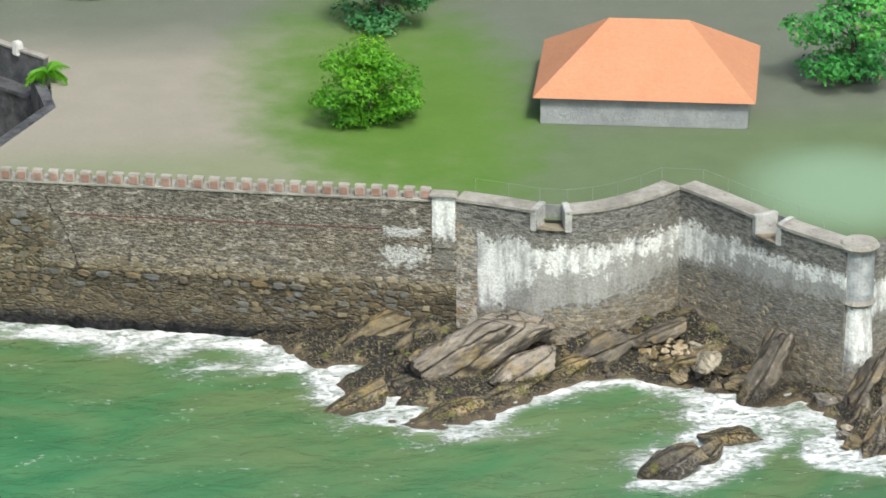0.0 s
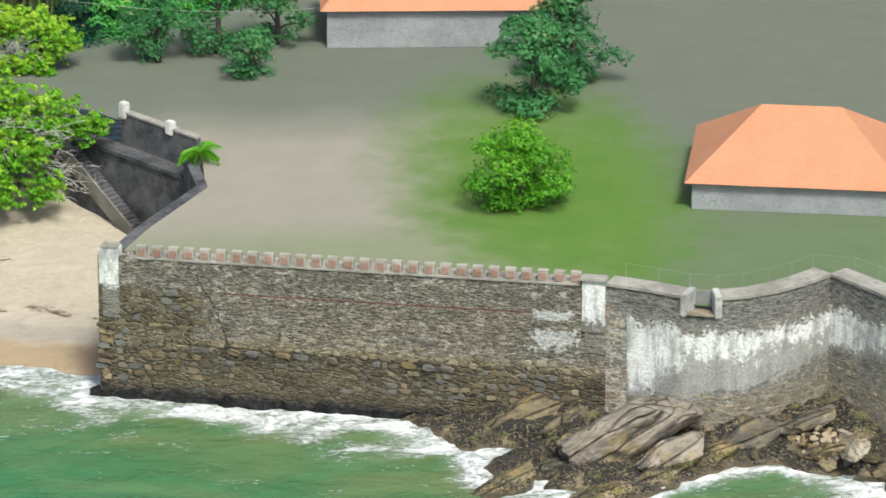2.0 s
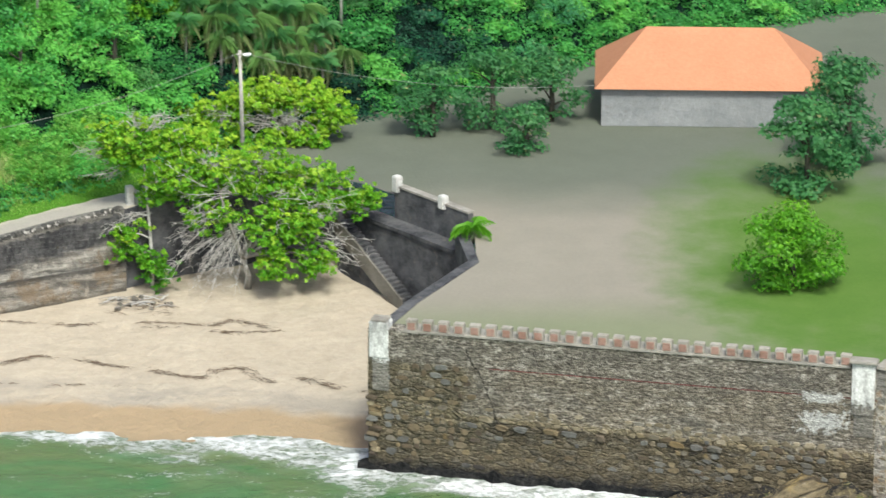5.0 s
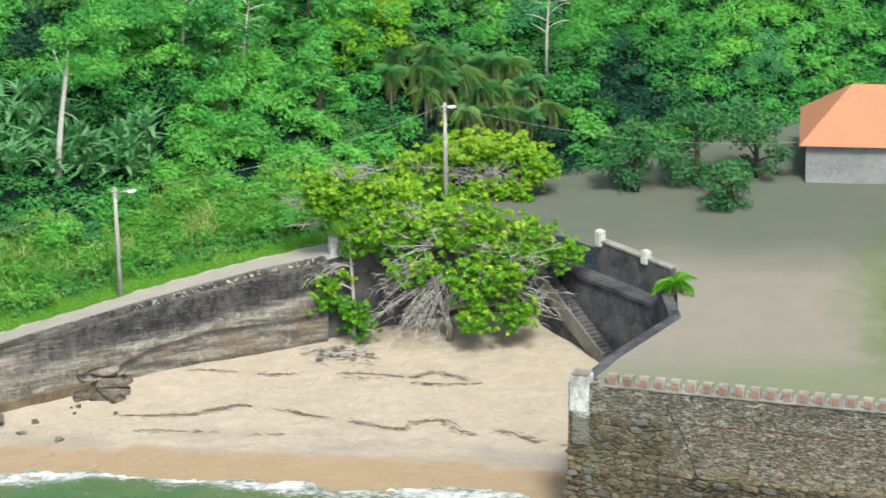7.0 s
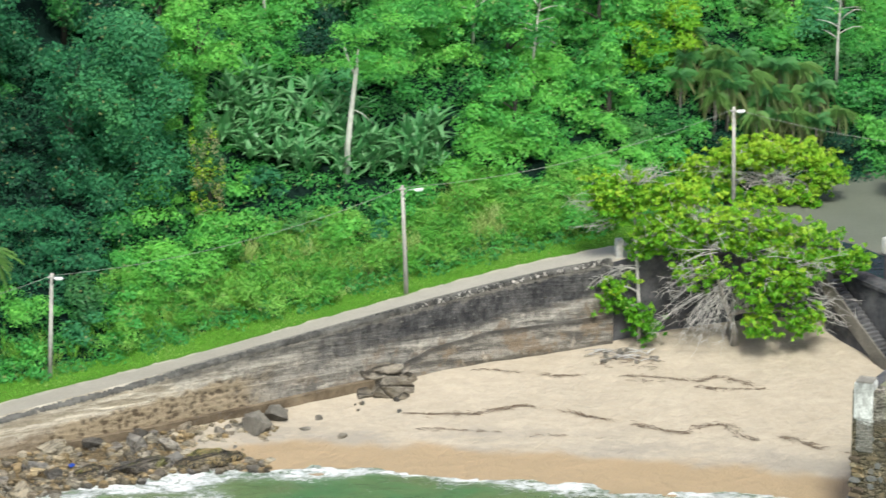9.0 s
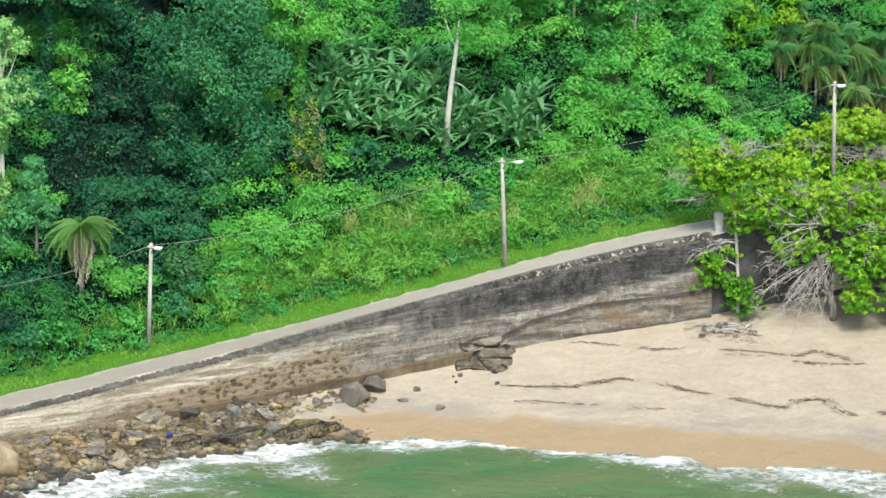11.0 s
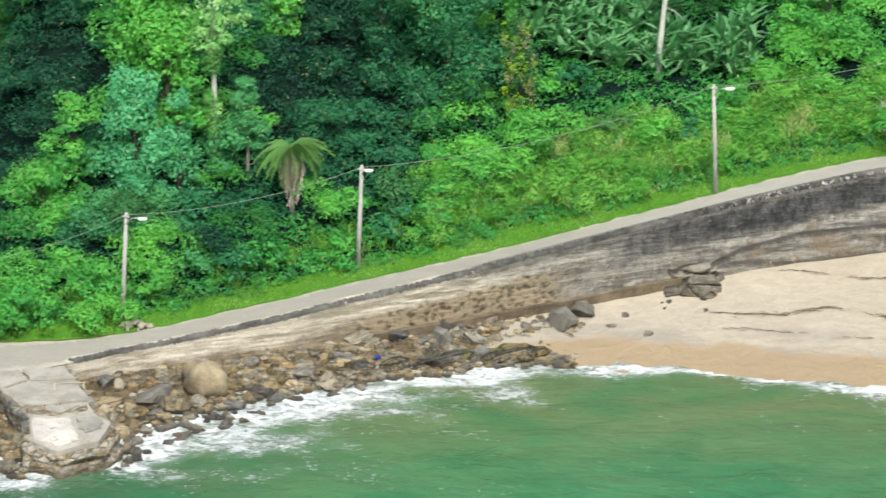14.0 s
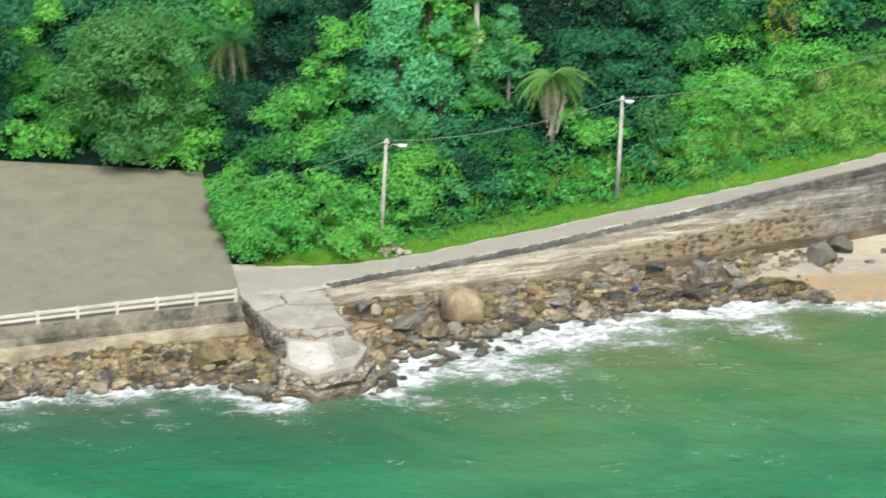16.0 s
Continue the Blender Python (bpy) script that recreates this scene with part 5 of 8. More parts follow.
def build_undergrowth():
    """Low cover, and over it bushes of several leafy heads each, that hide the whole slope."""
    f, g, h, w = Foliage(), Foliage(), Foliage(), Foliage()
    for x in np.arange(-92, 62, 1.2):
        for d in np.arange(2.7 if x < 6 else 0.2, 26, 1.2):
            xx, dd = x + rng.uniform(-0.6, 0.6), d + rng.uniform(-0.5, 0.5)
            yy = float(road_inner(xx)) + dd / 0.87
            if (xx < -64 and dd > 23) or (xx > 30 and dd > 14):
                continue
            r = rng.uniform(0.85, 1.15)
            # inside a hollow the cover is tinted near black in place of shade
            dark = shade_hollow_at(xx, yy)
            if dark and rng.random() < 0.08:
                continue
            # elsewhere darker than the bushes: shade between them put into the tint
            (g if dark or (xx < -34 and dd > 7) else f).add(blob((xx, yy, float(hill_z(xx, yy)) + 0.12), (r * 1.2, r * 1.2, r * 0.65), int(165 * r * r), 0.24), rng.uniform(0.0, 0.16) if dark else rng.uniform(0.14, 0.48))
    step = 2.55
    for x in np.arange(-92, 60, step):
        near = 0.9 if x < -53.5 else 3.4 if x < 6 else 1.5
        for d in np.arange(near, 27, step):
            xx, dd = x + rng.uniform(-0.9, 0.9), d + rng.uniform(-0.7, 0.7) * (1 if d > 3 else 0.3)
            yy = float(road_inner(xx)) + dd / 0.87
            if (xx < -64 and dd > 23) or (xx > 30 and dd > 14) or kept_clear(xx, yy):
                continue
            if -31 < xx < -1 and dd < 6.6 + 1.2 * math.sin(xx * 0.5):
                continue
            dark = shade_hollow_at(xx, yy)
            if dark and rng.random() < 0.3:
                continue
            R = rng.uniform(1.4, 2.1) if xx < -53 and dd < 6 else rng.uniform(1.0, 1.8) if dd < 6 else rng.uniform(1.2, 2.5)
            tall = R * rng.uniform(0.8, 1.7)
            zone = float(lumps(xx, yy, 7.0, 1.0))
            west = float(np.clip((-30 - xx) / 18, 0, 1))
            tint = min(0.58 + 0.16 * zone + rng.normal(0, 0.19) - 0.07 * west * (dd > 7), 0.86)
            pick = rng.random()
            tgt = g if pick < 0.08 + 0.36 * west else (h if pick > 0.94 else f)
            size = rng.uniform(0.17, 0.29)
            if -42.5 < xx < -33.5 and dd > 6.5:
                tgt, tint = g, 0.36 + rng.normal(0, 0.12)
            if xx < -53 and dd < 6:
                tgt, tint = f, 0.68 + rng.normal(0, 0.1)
            # bushes in a hollow: deep shade given as a very dark tint
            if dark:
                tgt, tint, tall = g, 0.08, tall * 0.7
            z0 = float(hill_z(xx, yy))
            for k in range(int(6 + R * 2.6)):
                a, u = rng.uniform(0, 6.283), math.sqrt(rng.random())
                p = (xx + math.cos(a) * u * R, yy + math.sin(a) * u * R, z0 + tall * math.sqrt(max(0.05, 1 - u * u * 0.9)) * rng.uniform(0.75, 1.1))
                r = R * rng.uniform(0.32, 0.52)
                # middle heads, the tallest, get a lighter tint for the light on top
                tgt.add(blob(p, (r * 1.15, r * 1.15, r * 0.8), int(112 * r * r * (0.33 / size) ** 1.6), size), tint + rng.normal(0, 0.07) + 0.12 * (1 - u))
    for i in range(12):
        xx, yy = -62.1 - 0.33 * i + rng.uniform(-0.2, 0.4), 316.8 + 0.85 * i
        for k in range(7):
            p = (xx + rng.uniform(-0.4, 1.2), yy + rng.uniform(-0.5, 0.6), 2.7 + rng.uniform(0.1, 2.2))
            f.add(blob(p, (0.8, 0.8, 0.6), 170, 0.22), 0.6 + rng.normal(0, 0.1))
    # feathery light bushes over the tall grass at the slope's foot
    for x in np.arange(-33, 2, 1.25):
        for d in np.arange(3.1, 8.6, 1.15):
            xx, dd = x + rng.uniform(-0.5, 0.5), d + rng.uniform(-0.45, 0.45)
            if dd > 7.6 + 1.2 * math.sin(xx * 0.5) or rng.random() < 0.22:
                continue
            yy = float(road_inner(xx)) + dd / 0.87
            R, z0 = rng.uniform(0.9, 1.8), float(hill_z(xx, yy))
            tint = 0.52 + 0.2 * float(lumps(xx, yy, 4.0, 5.0)) + rng.normal(0, 0.24)
            for k in range(6):
                a, u = rng.uniform(0, 6.283), math.sqrt(rng.random())
                p = (xx + math.cos(a) * u * R, yy + math.sin(a) * u * R, z0 + R * rng.uniform(0.4, 1.3) * (1.1 - 0.5 * u))
                r = R * rng.uniform(0.30, 0.5)
                w.add(blob(p, (r, r, r * 1.1), int(300 * r * r) + 20, 0.25, slim=0.36, wild=0.6), tint + rng.normal(0, 0.14))
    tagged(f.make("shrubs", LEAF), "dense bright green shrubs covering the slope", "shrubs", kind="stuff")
    tagged(g.make("dark_shrubs", LEAF_BLUE), "dense deep green shrubs on the slope, tinted near black for shaded hollows", "shrubs", kind="stuff")
    tagged(h.make("olive_shrubs", LEAF_OLIVE), "scattered olive-green shrubs on the slope", "shrubs", kind="stuff")
    tagged(w.make("feathery_shrubs", FEATHERY), "feathery light green shrubs at the slope's foot", "shrubs", kind="stuff")


def blades(base, up, length, width, droop):
    """Grass blades of two quads each: (2n, 4, 3)."""
    n = len(base)
    side = unit(np.cross(up, rng.normal(size=(n, 3)))) * width[:, None]
    mid = base + up * (length * 0.55)[:, None]
    out = unit(np.cross(side, np.array([0, 0, 1.0])))
    tip = mid + (up * 0.6 + out * droop[:, None]) * (length * 0.5)[:, None]
    lower = np.stack([base - side * 0.6, base + side * 0.6, mid + side * 0.5, mid - side * 0.5], 1)
    upper = np.stack([mid - side * 0.5, mid + side * 0.5, tip + side * 0.08, tip - side * 0.08], 1)
    return np.concatenate([lower, upper])


def build_grass():
    f = Foliage()
    for x in np.arange(-63, 3, 0.5):
        for d in np.arange(2.5, 9.0, 0.55):
            xx, dd = x + rng.uniform(-0.3, 0.3), d + rng.uniform(-0.3, 0.3)
            dense = -33 < xx < 0 and dd < 6.8 + 1.5 * math.sin(xx * 0.5)
            if not dense and (dd > 4.4 or rng.random() < 0.55):
                continue
            yy = float(road_inner(xx)) + dd / 0.87
            n = 30
            tall = rng.uniform(0.9, 1.8) if dd > 3.2 else rng.uniform(0.4, 0.8)
            base = np.array([xx, yy, float(hill_z(xx, yy))]) + rng.normal(size=(n, 3)) * np.array([0.25, 0.25, 0.03])
            up = unit(np.array([0, 0, 1.0]) + rng.normal(size=(n, 3)) * 0.32)
            q = blades(base, up, tall * rng.uniform(0.7, 1.2, n), rng.uniform(0.03, 0.06, n), rng.uniform(0.2, 1.0, n))
            pale = dense and dd > 3.4 and float(lumps(xx, yy, 1.7, 9.0)) > 0.45
            if pale:
                q[:, :, 2] += 0.5
            f.add(q, (0.88 if pale else 0.45 + 0.25 * float(lumps(xx, yy, 3.0, 5.0))) + rng.normal(0, 0.1))
    tagged(f.make("tall_grass", GRASS), "tall pale green grass along the slope's foot", "grass", kind="stuff")
    f = Foliage()
    for x in np.arange(-64, 7, 0.22):
        n = 26
        xx = x + rng.uniform(-0.15, 0.15, n)
        dd = rng.uniform(0.05, 3.0, n)
        yy = road_inner(xx) + dd / 0.87
        base = np.c_[xx, yy, hill_z(xx, yy) + 0.05]
        up = unit(np.array([0, 0, 1.0]) + rng.normal(size=(n, 3)) * 0.45)
        f.add(blades(base, up, rng.uniform(0.12, 0.34, n), rng.uniform(0.03, 0.05, n), rng.uniform(0.2, 0.9, n)), 0.42 + 0.2 * math.sin(x * 0.8))
    tagged(f.make("verge_grass", GRASS), "short green grass on the road's verge", "grass", kind="stuff")


def broad_leaf(length, width, arch):
    """One long blade leaf, arching over, of eight quads."""
    n = 5
    q = []
    for s in (-1, 1):
        for i in range(n):
            row = []
            for j in (i, i + 1):
                t = j / n
                w = width * math.sin(math.pi * (0.12 + 0.88 * t)) ** 0.7 * 0.5
                c = np.array([0, arch * t * t * length * 0.8, length * (t - 0.35 * arch * t * t)])
                row += [c, c + np.array([s * w, -0.25 * w, 0.12 * w])]
            q.append([row[0], row[1], row[3], row[2]])
    return np.array(q)


def build_broadleaf_plants():
    meshes = []
    for arch, L in ((0.35, 2.8), (0.7, 2.8), (1.1, 2.6)):
        q = broad_leaf(L, 0.50, arch)
        me = leaf_object("leaf", q, np.full(len(q), 0.38 + 0.40 * arch), BROAD)
        meshes.append(me.data)
        bpy.data.objects.remove(me)
    spots = []
    for i in range(128):
        x = rng.uniform(-27.5, -11.0)
        y = float(np.interp(x, [-27, -18, -11], [347.3, 348.0, 350.5])) + rng.uniform(-0.2, 6.0) * (1 if x < -17 else 0.5)
        spots.append((x, y))
    for x, y in spots:
        root = empty("broadleaf_plant", (x, y, float(hill_z(x, y)) + rng.uniform(0.2, 0.9)))
        turn = rng.uniform(0, 360)
        count = int(rng.integers(7, 10))
        for k in range(count):
            ob = new("leaf", meshes[int(rng.integers(0, 3))])
            ob.parent = root
            s = rng.uniform(0.6, 1.0)
            ob.matrix_local = pose(0, 0, 0, rng.uniform(-42, 8), 0, turn + 360 * k / count + rng.uniform(-15, 15)) @ Matrix.Diagonal((s, s, s, 1))
        tagged(root, "large broad-leaved plant with long waxy blades", "plant", group="broadleaf plants on the slope")


def frond_quads(length, droop, leaflets=30, hang=0.5, wide=1.0):
    """A feather frond: leaflets along a drooping rib."""
    q = []
    for i in range(leaflets):
        t = (i + 1) / leaflets
        p = np.array([0, length * (t - 0.25 * droop * t * t), length * (0.42 * t - droop * 0.75 * t * t)])
        w = 0.62 * math.sin(math.pi * (0.1 + 0.85 * t)) + 0.1
        for s in (-1, 1):
            e = p + np.array([s * w * rng.uniform(0.55, 0.85), w * rng.uniform(0.1, 0.45), -hang * w * rng.uniform(0.7, 1.3)])
            d = np.array([0, 0.030, 0.010]) * wide
            q.append([p - d, p + d, e + d * 0.35, e - d * 0.35])
        if i:
            a = np.array([0.025, 0, 0])
            q.append([last - a, last + a, p + a, p - a])
        last = p
    return np.array(q)


def shared_frond(length, droop, material, tint, hang=0.5, wide=1.0):
    q = frond_quads(length, droop, hang=hang, wide=wide)
    ob = leaf_object("frond", q, tint * np.linspace(0.55, 1.25, len(q)), material)
    me = ob.data
    bpy.data.objects.remove(ob)
    return me


FROND_GREENS = tinted_leaf("palm_leaflets", (0.05, 0.15, 0.04), (0.13, 0.28, 0.07), (0.34, 0.42, 0.15), see=0.3)
FROND_GREEN = shared_frond(2.9, 0.75, LEAF_OLIVE, 0.5)
FROND_LOW = shared_frond(2.7, 1.7, PALM_LEAF, 0.45, 1.2)
FROND_ARCH = shared_frond(2.6, 1.45, FROND_GREENS, 0.46, 0.9, wide=1.5)
FROND_STIFF = shared_frond(2.7, 0.95, LEAF_OLIVE, 0.75, 0.8, wide=1.5)
FROND_OLD = shared_frond(2.6, 2.1, PALM_LEAF, 0.58, 1.5, wide=1.5)
FROND_DUSK = shared_frond(2.8, 1.55, FROND_GREENS, 0.40, 0.9, wide=1.5)
FROND_DRY = shared_frond(2.1, 2.8, DRY, 0.85, 0.8, wide=1.4)
FROND_LIME = shared_frond(2.4, 1.1, LEAF_LIME, 0.38, 0.7, wide=1.4)


def build_palm(x, y, z, height, fronds, low, dry, label, scale=1.0, fresh=None, old=None):
    root = empty("palm_tree", (x, y, z))
    part("trunk", tube_bm([(0, 0, -0.3), (0.08, 0, height * 0.5), (0.0, 0, height)], [0.20 * scale, 0.16 * scale, 0.17 * scale], 8), BARK, root, smooth=True)
    for kind, me, n, pitch in (("frond", fresh or FROND_GREEN, fronds, 22), ("frond", FROND_LOW, low, -8), ("dry_frond", old or FROND_DRY, dry, -9 if not old else 5)):
        for k in range(n):
            ob = new(kind, me)
            ob.parent = root
            s = scale * rng.uniform(0.85, 1.12)
            ob.matrix_local = pose(0, 0, height, pitch + rng.uniform(-22, 26) * (0.25 if me is FROND_DRY else 1), 0, 360 * k / max(n, 1) + rng.uniform(-14, 14)) @ Matrix.Diagonal((s, s, s, 1))
    tagged(root, label, "palm tree")
    return root


def build_palms():
    build_palm(-42.6, 331.6, float(hill_z(-42.6, 331.6)), 5.0, 20, 3, 15, "palm with a skirt of dead hanging fronds", 1.0, FROND_DUSK)
    build_palm(-67.0, 340.5, float(hill_z(-67, 340.5)), 5.2, 12, 8, 0, "palm standing among dark trees")
    for row, (y0, count, x0) in enumerate(((358.4, 7, 6.6), (360.2, 8, 6.4), (362.2, 7, 7.0))):
        for i in range(count):
            x = x0 + 1.65 * i + rng.uniform(-0.5, 0.5)
            y = y0 + 0.18 * i + rng.uniform(-0.7, 0.7)
            build_palm(x, y, float(hill_z(x, y)), rng.uniform(2.4, 3.4), 17, 0, 7, "palm with arching olive fronds and khaki drooping tips", float(rng.uniform(0.5, 0.9)), FROND_ARCH if i % 2 else FROND_STIFF, FROND_OLD)
    build_palm(25.3, 331.2, YARD - 0.2, 0.7, 13, 5, 0, "small bright green palm at the terrace edge", 0.85, FROND_LIME)


def bough_tree(name, base, stems, limbs, crowns, sprays, label, trunk_mat, stout=0.30):
    """A leaning tree: stems and limbs to the crown's lobes (centre, radii, clumps, tint), leafless sprays between."""
    base = np.array(base, float)
    root = empty(name, tuple(base))
    wood, twigs, f = bmesh.new(), bmesh.new(), Foliage()
    nodes = []
    for line in stems:
        q = [np.array(v, float) - base for v in line]
        tube_bm(q, list(np.linspace(stout, stout * 0.55, len(q))), 8, wood)
        nodes += q[1:]
    for a, b in limbs:
        q = limb_points(np.array(a) - base, np.array(b) - base, 0.14, 9)
        tube_bm(q, list(np.linspace(stout * 0.5, 0.035, 9)), 6, wood)
        nodes += list(q[2:])
    nodes = np.array(nodes)
    for centre, radii, count, tint in crowns:
        for i in range(count):
            d = unit(rng.normal(size=3)) * rng.uniform(0.45, 1.0)
            c = np.array(centre) - base + d * np.array(radii)
            near = int(np.argmin(np.linalg.norm(nodes - c, axis=1)))
            tube_bm(limb_points(nodes[near], c, 0.05, 4), [0.032, 0.026, 0.018, 0.010], 4, twigs)
            for j in range(4):
                r = rng.uniform(0.15, 0.34)
                e = c + rng.normal(size=3) * np.array([0.48, 0.36, 0.34])
                # upper side of each lobe tinted lighter, as if sunlit
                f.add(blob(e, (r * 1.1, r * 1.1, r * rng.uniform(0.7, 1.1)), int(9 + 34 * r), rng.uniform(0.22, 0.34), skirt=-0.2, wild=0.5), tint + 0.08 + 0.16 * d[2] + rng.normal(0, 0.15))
    for start, end, spread, count in sprays:
        for i in range(count):
            a = np.array(start) - base + rng.normal(size=3) * 0.25
            b = np.array(end) - base + rng.normal(size=3) * np.array(spread)
            q = limb_points(a, b, rng.uniform(-0.05, 0.18), 6)
            tube_bm(q, [0.034, 0.028, 0.024, 0.020, 0.016, 0.010], 4, twigs)
            for j in range(9):
                o = q[int(rng.integers(2, 6))]
                e = o + unit(rng.normal(size=3) * np.array([1.0, 0.5, 0.7]) + unit(b - a) * 1.1) * rng.uniform(0.35, 1.0)
                tube_bm(limb_points(o, e, rng.uniform(-0.1, 0.2), 4), [0.018, 0.016, 0.013, 0.008], 3, twigs)
    part("trunk", wood, trunk_mat, root, smooth=True)
    part("branchwork", twigs, TWIG, root, "bare grey twigs")
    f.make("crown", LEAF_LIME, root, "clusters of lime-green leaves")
    tagged(root, label, "tree")


def build_beach_trees():
    fork = (9.6, 338.7, 5.6)
    bough_tree("spreading_tree", (9.9, 339.2, 3.2), [[(9.9, 339.2, 2.7), (10.0, 339.0, 4.2), fork]],
               [(fork, e) for e in ((4.6, 339.0, 11.4), (7.6, 338.6, 12.4), (10.6, 339.0, 12.6), (13.6, 339.0, 11.6), (17.2, 338.8, 10.4), (18.8, 338.6, 9.6), (15.2, 337.4, 8.2), (12.0, 336.9, 6.0), (14.8, 337.0, 6.0), (7.0, 338.0, 9.2))],
               [((6.0, 339.2, 11.5), (2.8, 1.6, 1.8), 62, 0.46), ((10.2, 338.8, 12.0), (3.6, 1.8, 2.0), 84, 0.50), ((6.6, 340.2, 13.6), (2.4, 1.2, 1.1), 30, 0.55), ((14.6, 338.8, 10.7), (3.0, 1.7, 1.8), 76, 0.42), ((18.0, 338.6, 9.8), (1.5, 0.9, 0.9), 24, 0.36),
                ((12.8, 337.6, 8.3), (3.2, 1.5, 1.8), 72, 0.40), ((11.9, 337.0, 5.5), (1.0, 0.8, 1.4), 22, 0.42), ((14.7, 337.1, 5.8), (1.2, 0.8, 0.9), 22, 0.40), ((7.4, 338.0, 9.0), (2.0, 1.0, 1.2), 24, 0.42)],
               [((9.2, 338.3, 8.2), (6.2, 337.4, 5.0), (0.9, 0.5, 0.8), 16), ((9.4, 338.3, 7.6), (8.2, 337.4, 4.7), (0.9, 0.5, 0.7), 12), ((13.0, 338.0, 7.6), (16.6, 337.2, 5.8), (0.9, 0.5, 0.7), 14), ((8.4, 338.2, 9.6), (5.6, 337.6, 8.0), (1.0, 0.5, 0.9), 12), ((11.0, 338.2, 10.0), (13.0, 336.8, 9.8), (1.6, 0.4, 1.0), 7), ((9.0, 338.2, 10.6), (7.4, 336.9, 11.2), (1.6, 0.4, 0.9), 6), ((14.0, 338.0, 9.4), (16.6, 337.0, 9.0), (1.0, 0.4, 0.9), 6)],
               "spreading lime-green tree with bare grey twigs over the sand", BARK)
    bough_tree("slender_tree", (3.2, 339.2, 3.2), [[(3.2, 339.2, 2.7), (3.15, 339.2, 6.0), (2.95, 339.2, 9.5), (2.7, 339.4, 13.2)]],
               [((2.7, 339.4, 12.4), e) for e in ((-0.4, 339.6, 14.2), (1.4, 339.6, 15.8), (5.4, 339.8, 15.0), (3.6, 339.4, 14.0), (0.0, 339.4, 12.6))] + [((3.1, 339.2, 7.0), (1.4, 338.8, 7.4)), ((3.1, 339.2, 4.5), (3.9, 338.8, 5.0))],
               [((1.9, 339.4, 14.2), (2.8, 1.5, 1.9), 92, 0.46), ((4.9, 339.8, 13.8), (1.6, 1.2, 1.4), 26, 0.52), ((1.7, 338.9, 6.9), (1.3, 0.8, 1.4), 24, 0.34), ((3.7, 338.9, 4.9), (1.0, 0.8, 0.9), 20, 0.12), ((3.9, 339.2, 11.0), (1.2, 0.9, 1.8), 24, 0.34)],
               [((1.6, 339.4, 13.4), (-1.2, 339.2, 13.8), (0.7, 0.4, 0.5), 6), ((2.4, 339.4, 14.4), (3.6, 339.2, 16.2), (1.4, 0.4, 0.3), 12), ((2.0, 339.4, 12.6), (-0.4, 339.2, 12.0), (0.6, 0.4, 0.4), 4), ((3.0, 339.2, 8.6), (0.4, 338.8, 7.8), (0.5, 0.3, 0.5), 6)],
               "slender lime-green tree with a pale stem against the wall", TWIG, 0.15)
    bough_tree("roadside_tree", (13.0, 353.0, 9.5), [[(13.0, 353.0, 9.1), (13.1, 352.8, 10.4), (12.9, 352.6, 11.2)]],
               [((12.9, 352.6, 10.8), e) for e in ((8.8, 352.4, 12.2), (10.6, 352.6, 13.2), (13.0, 352.4, 13.9), (15.6, 352.4, 13.2), (17.4, 352.2, 11.6), (15.8, 351.4, 10.6))],
               [((12.9, 352.5, 13.1), (4.2, 2.0, 1.1), 92, 0.66), ((9.2, 352.4, 12.2), (1.7, 1.2, 0.9), 30, 0.56), ((10.6, 351.4, 10.6), (2.4, 1.0, 0.8), 12, 0.48), ((7.0, 351.6, 12.0), (1.6, 1.1, 1.0), 26, 0.58), ((8.4, 351.4, 10.6), (1.8, 1.0, 0.9), 20, 0.5), ((13.6, 351.2, 10.1), (2.6, 0.9, 0.6), 14, 0.48), ((16.4, 352.2, 11.7), (1.7, 1.4, 1.4), 40, 0.55), ((15.0, 351.6, 10.2), (1.6, 1.0, 0.8), 18, 0.45)],
               [((12.6, 352.0, 11.2), (10.8, 351.4, 11.4), (1.0, 0.4, 0.6), 16), ((12.8, 352.0, 11.2), (13.6, 351.4, 11.8), (0.9, 0.4, 0.5), 14)],
               "low spreading lime-green tree beside the road", BARK)


build_woods()
build_bare_trees()
build_undergrowth()
build_grass()
build_broadleaf_plants()
build_palms()
build_beach_trees()

# ---------------------------------------------------------------- rocks
def rock_mesh(seed, flat=0.75, rough=0.35, levels=2):
    bm = bmesh.new()
    bmesh.ops.create_icosphere(bm, subdivisions=levels, radius=1.0)
    o = Vector((seed * 7.13, seed * 3.7, seed * 1.9))
    for v in bm.verts:
        d = v.co.normalized()
        k = 1 + rough * noise.noise(d * 1.3 + o) + rough * 0.55 * noise.noise(d * 3.1 + o) + rough * 0.2 * noise.noise(d * 7.0 + o)
        facet = max(abs(d.x), abs(d.y), abs(d.z)) ** -0.55
        v.co = d * k * facet * 0.85
        v.co.z *= flat
    me = bpy.data.meshes.new("boulder")
    bm.to_mesh(me)
    bm.free()
    return me


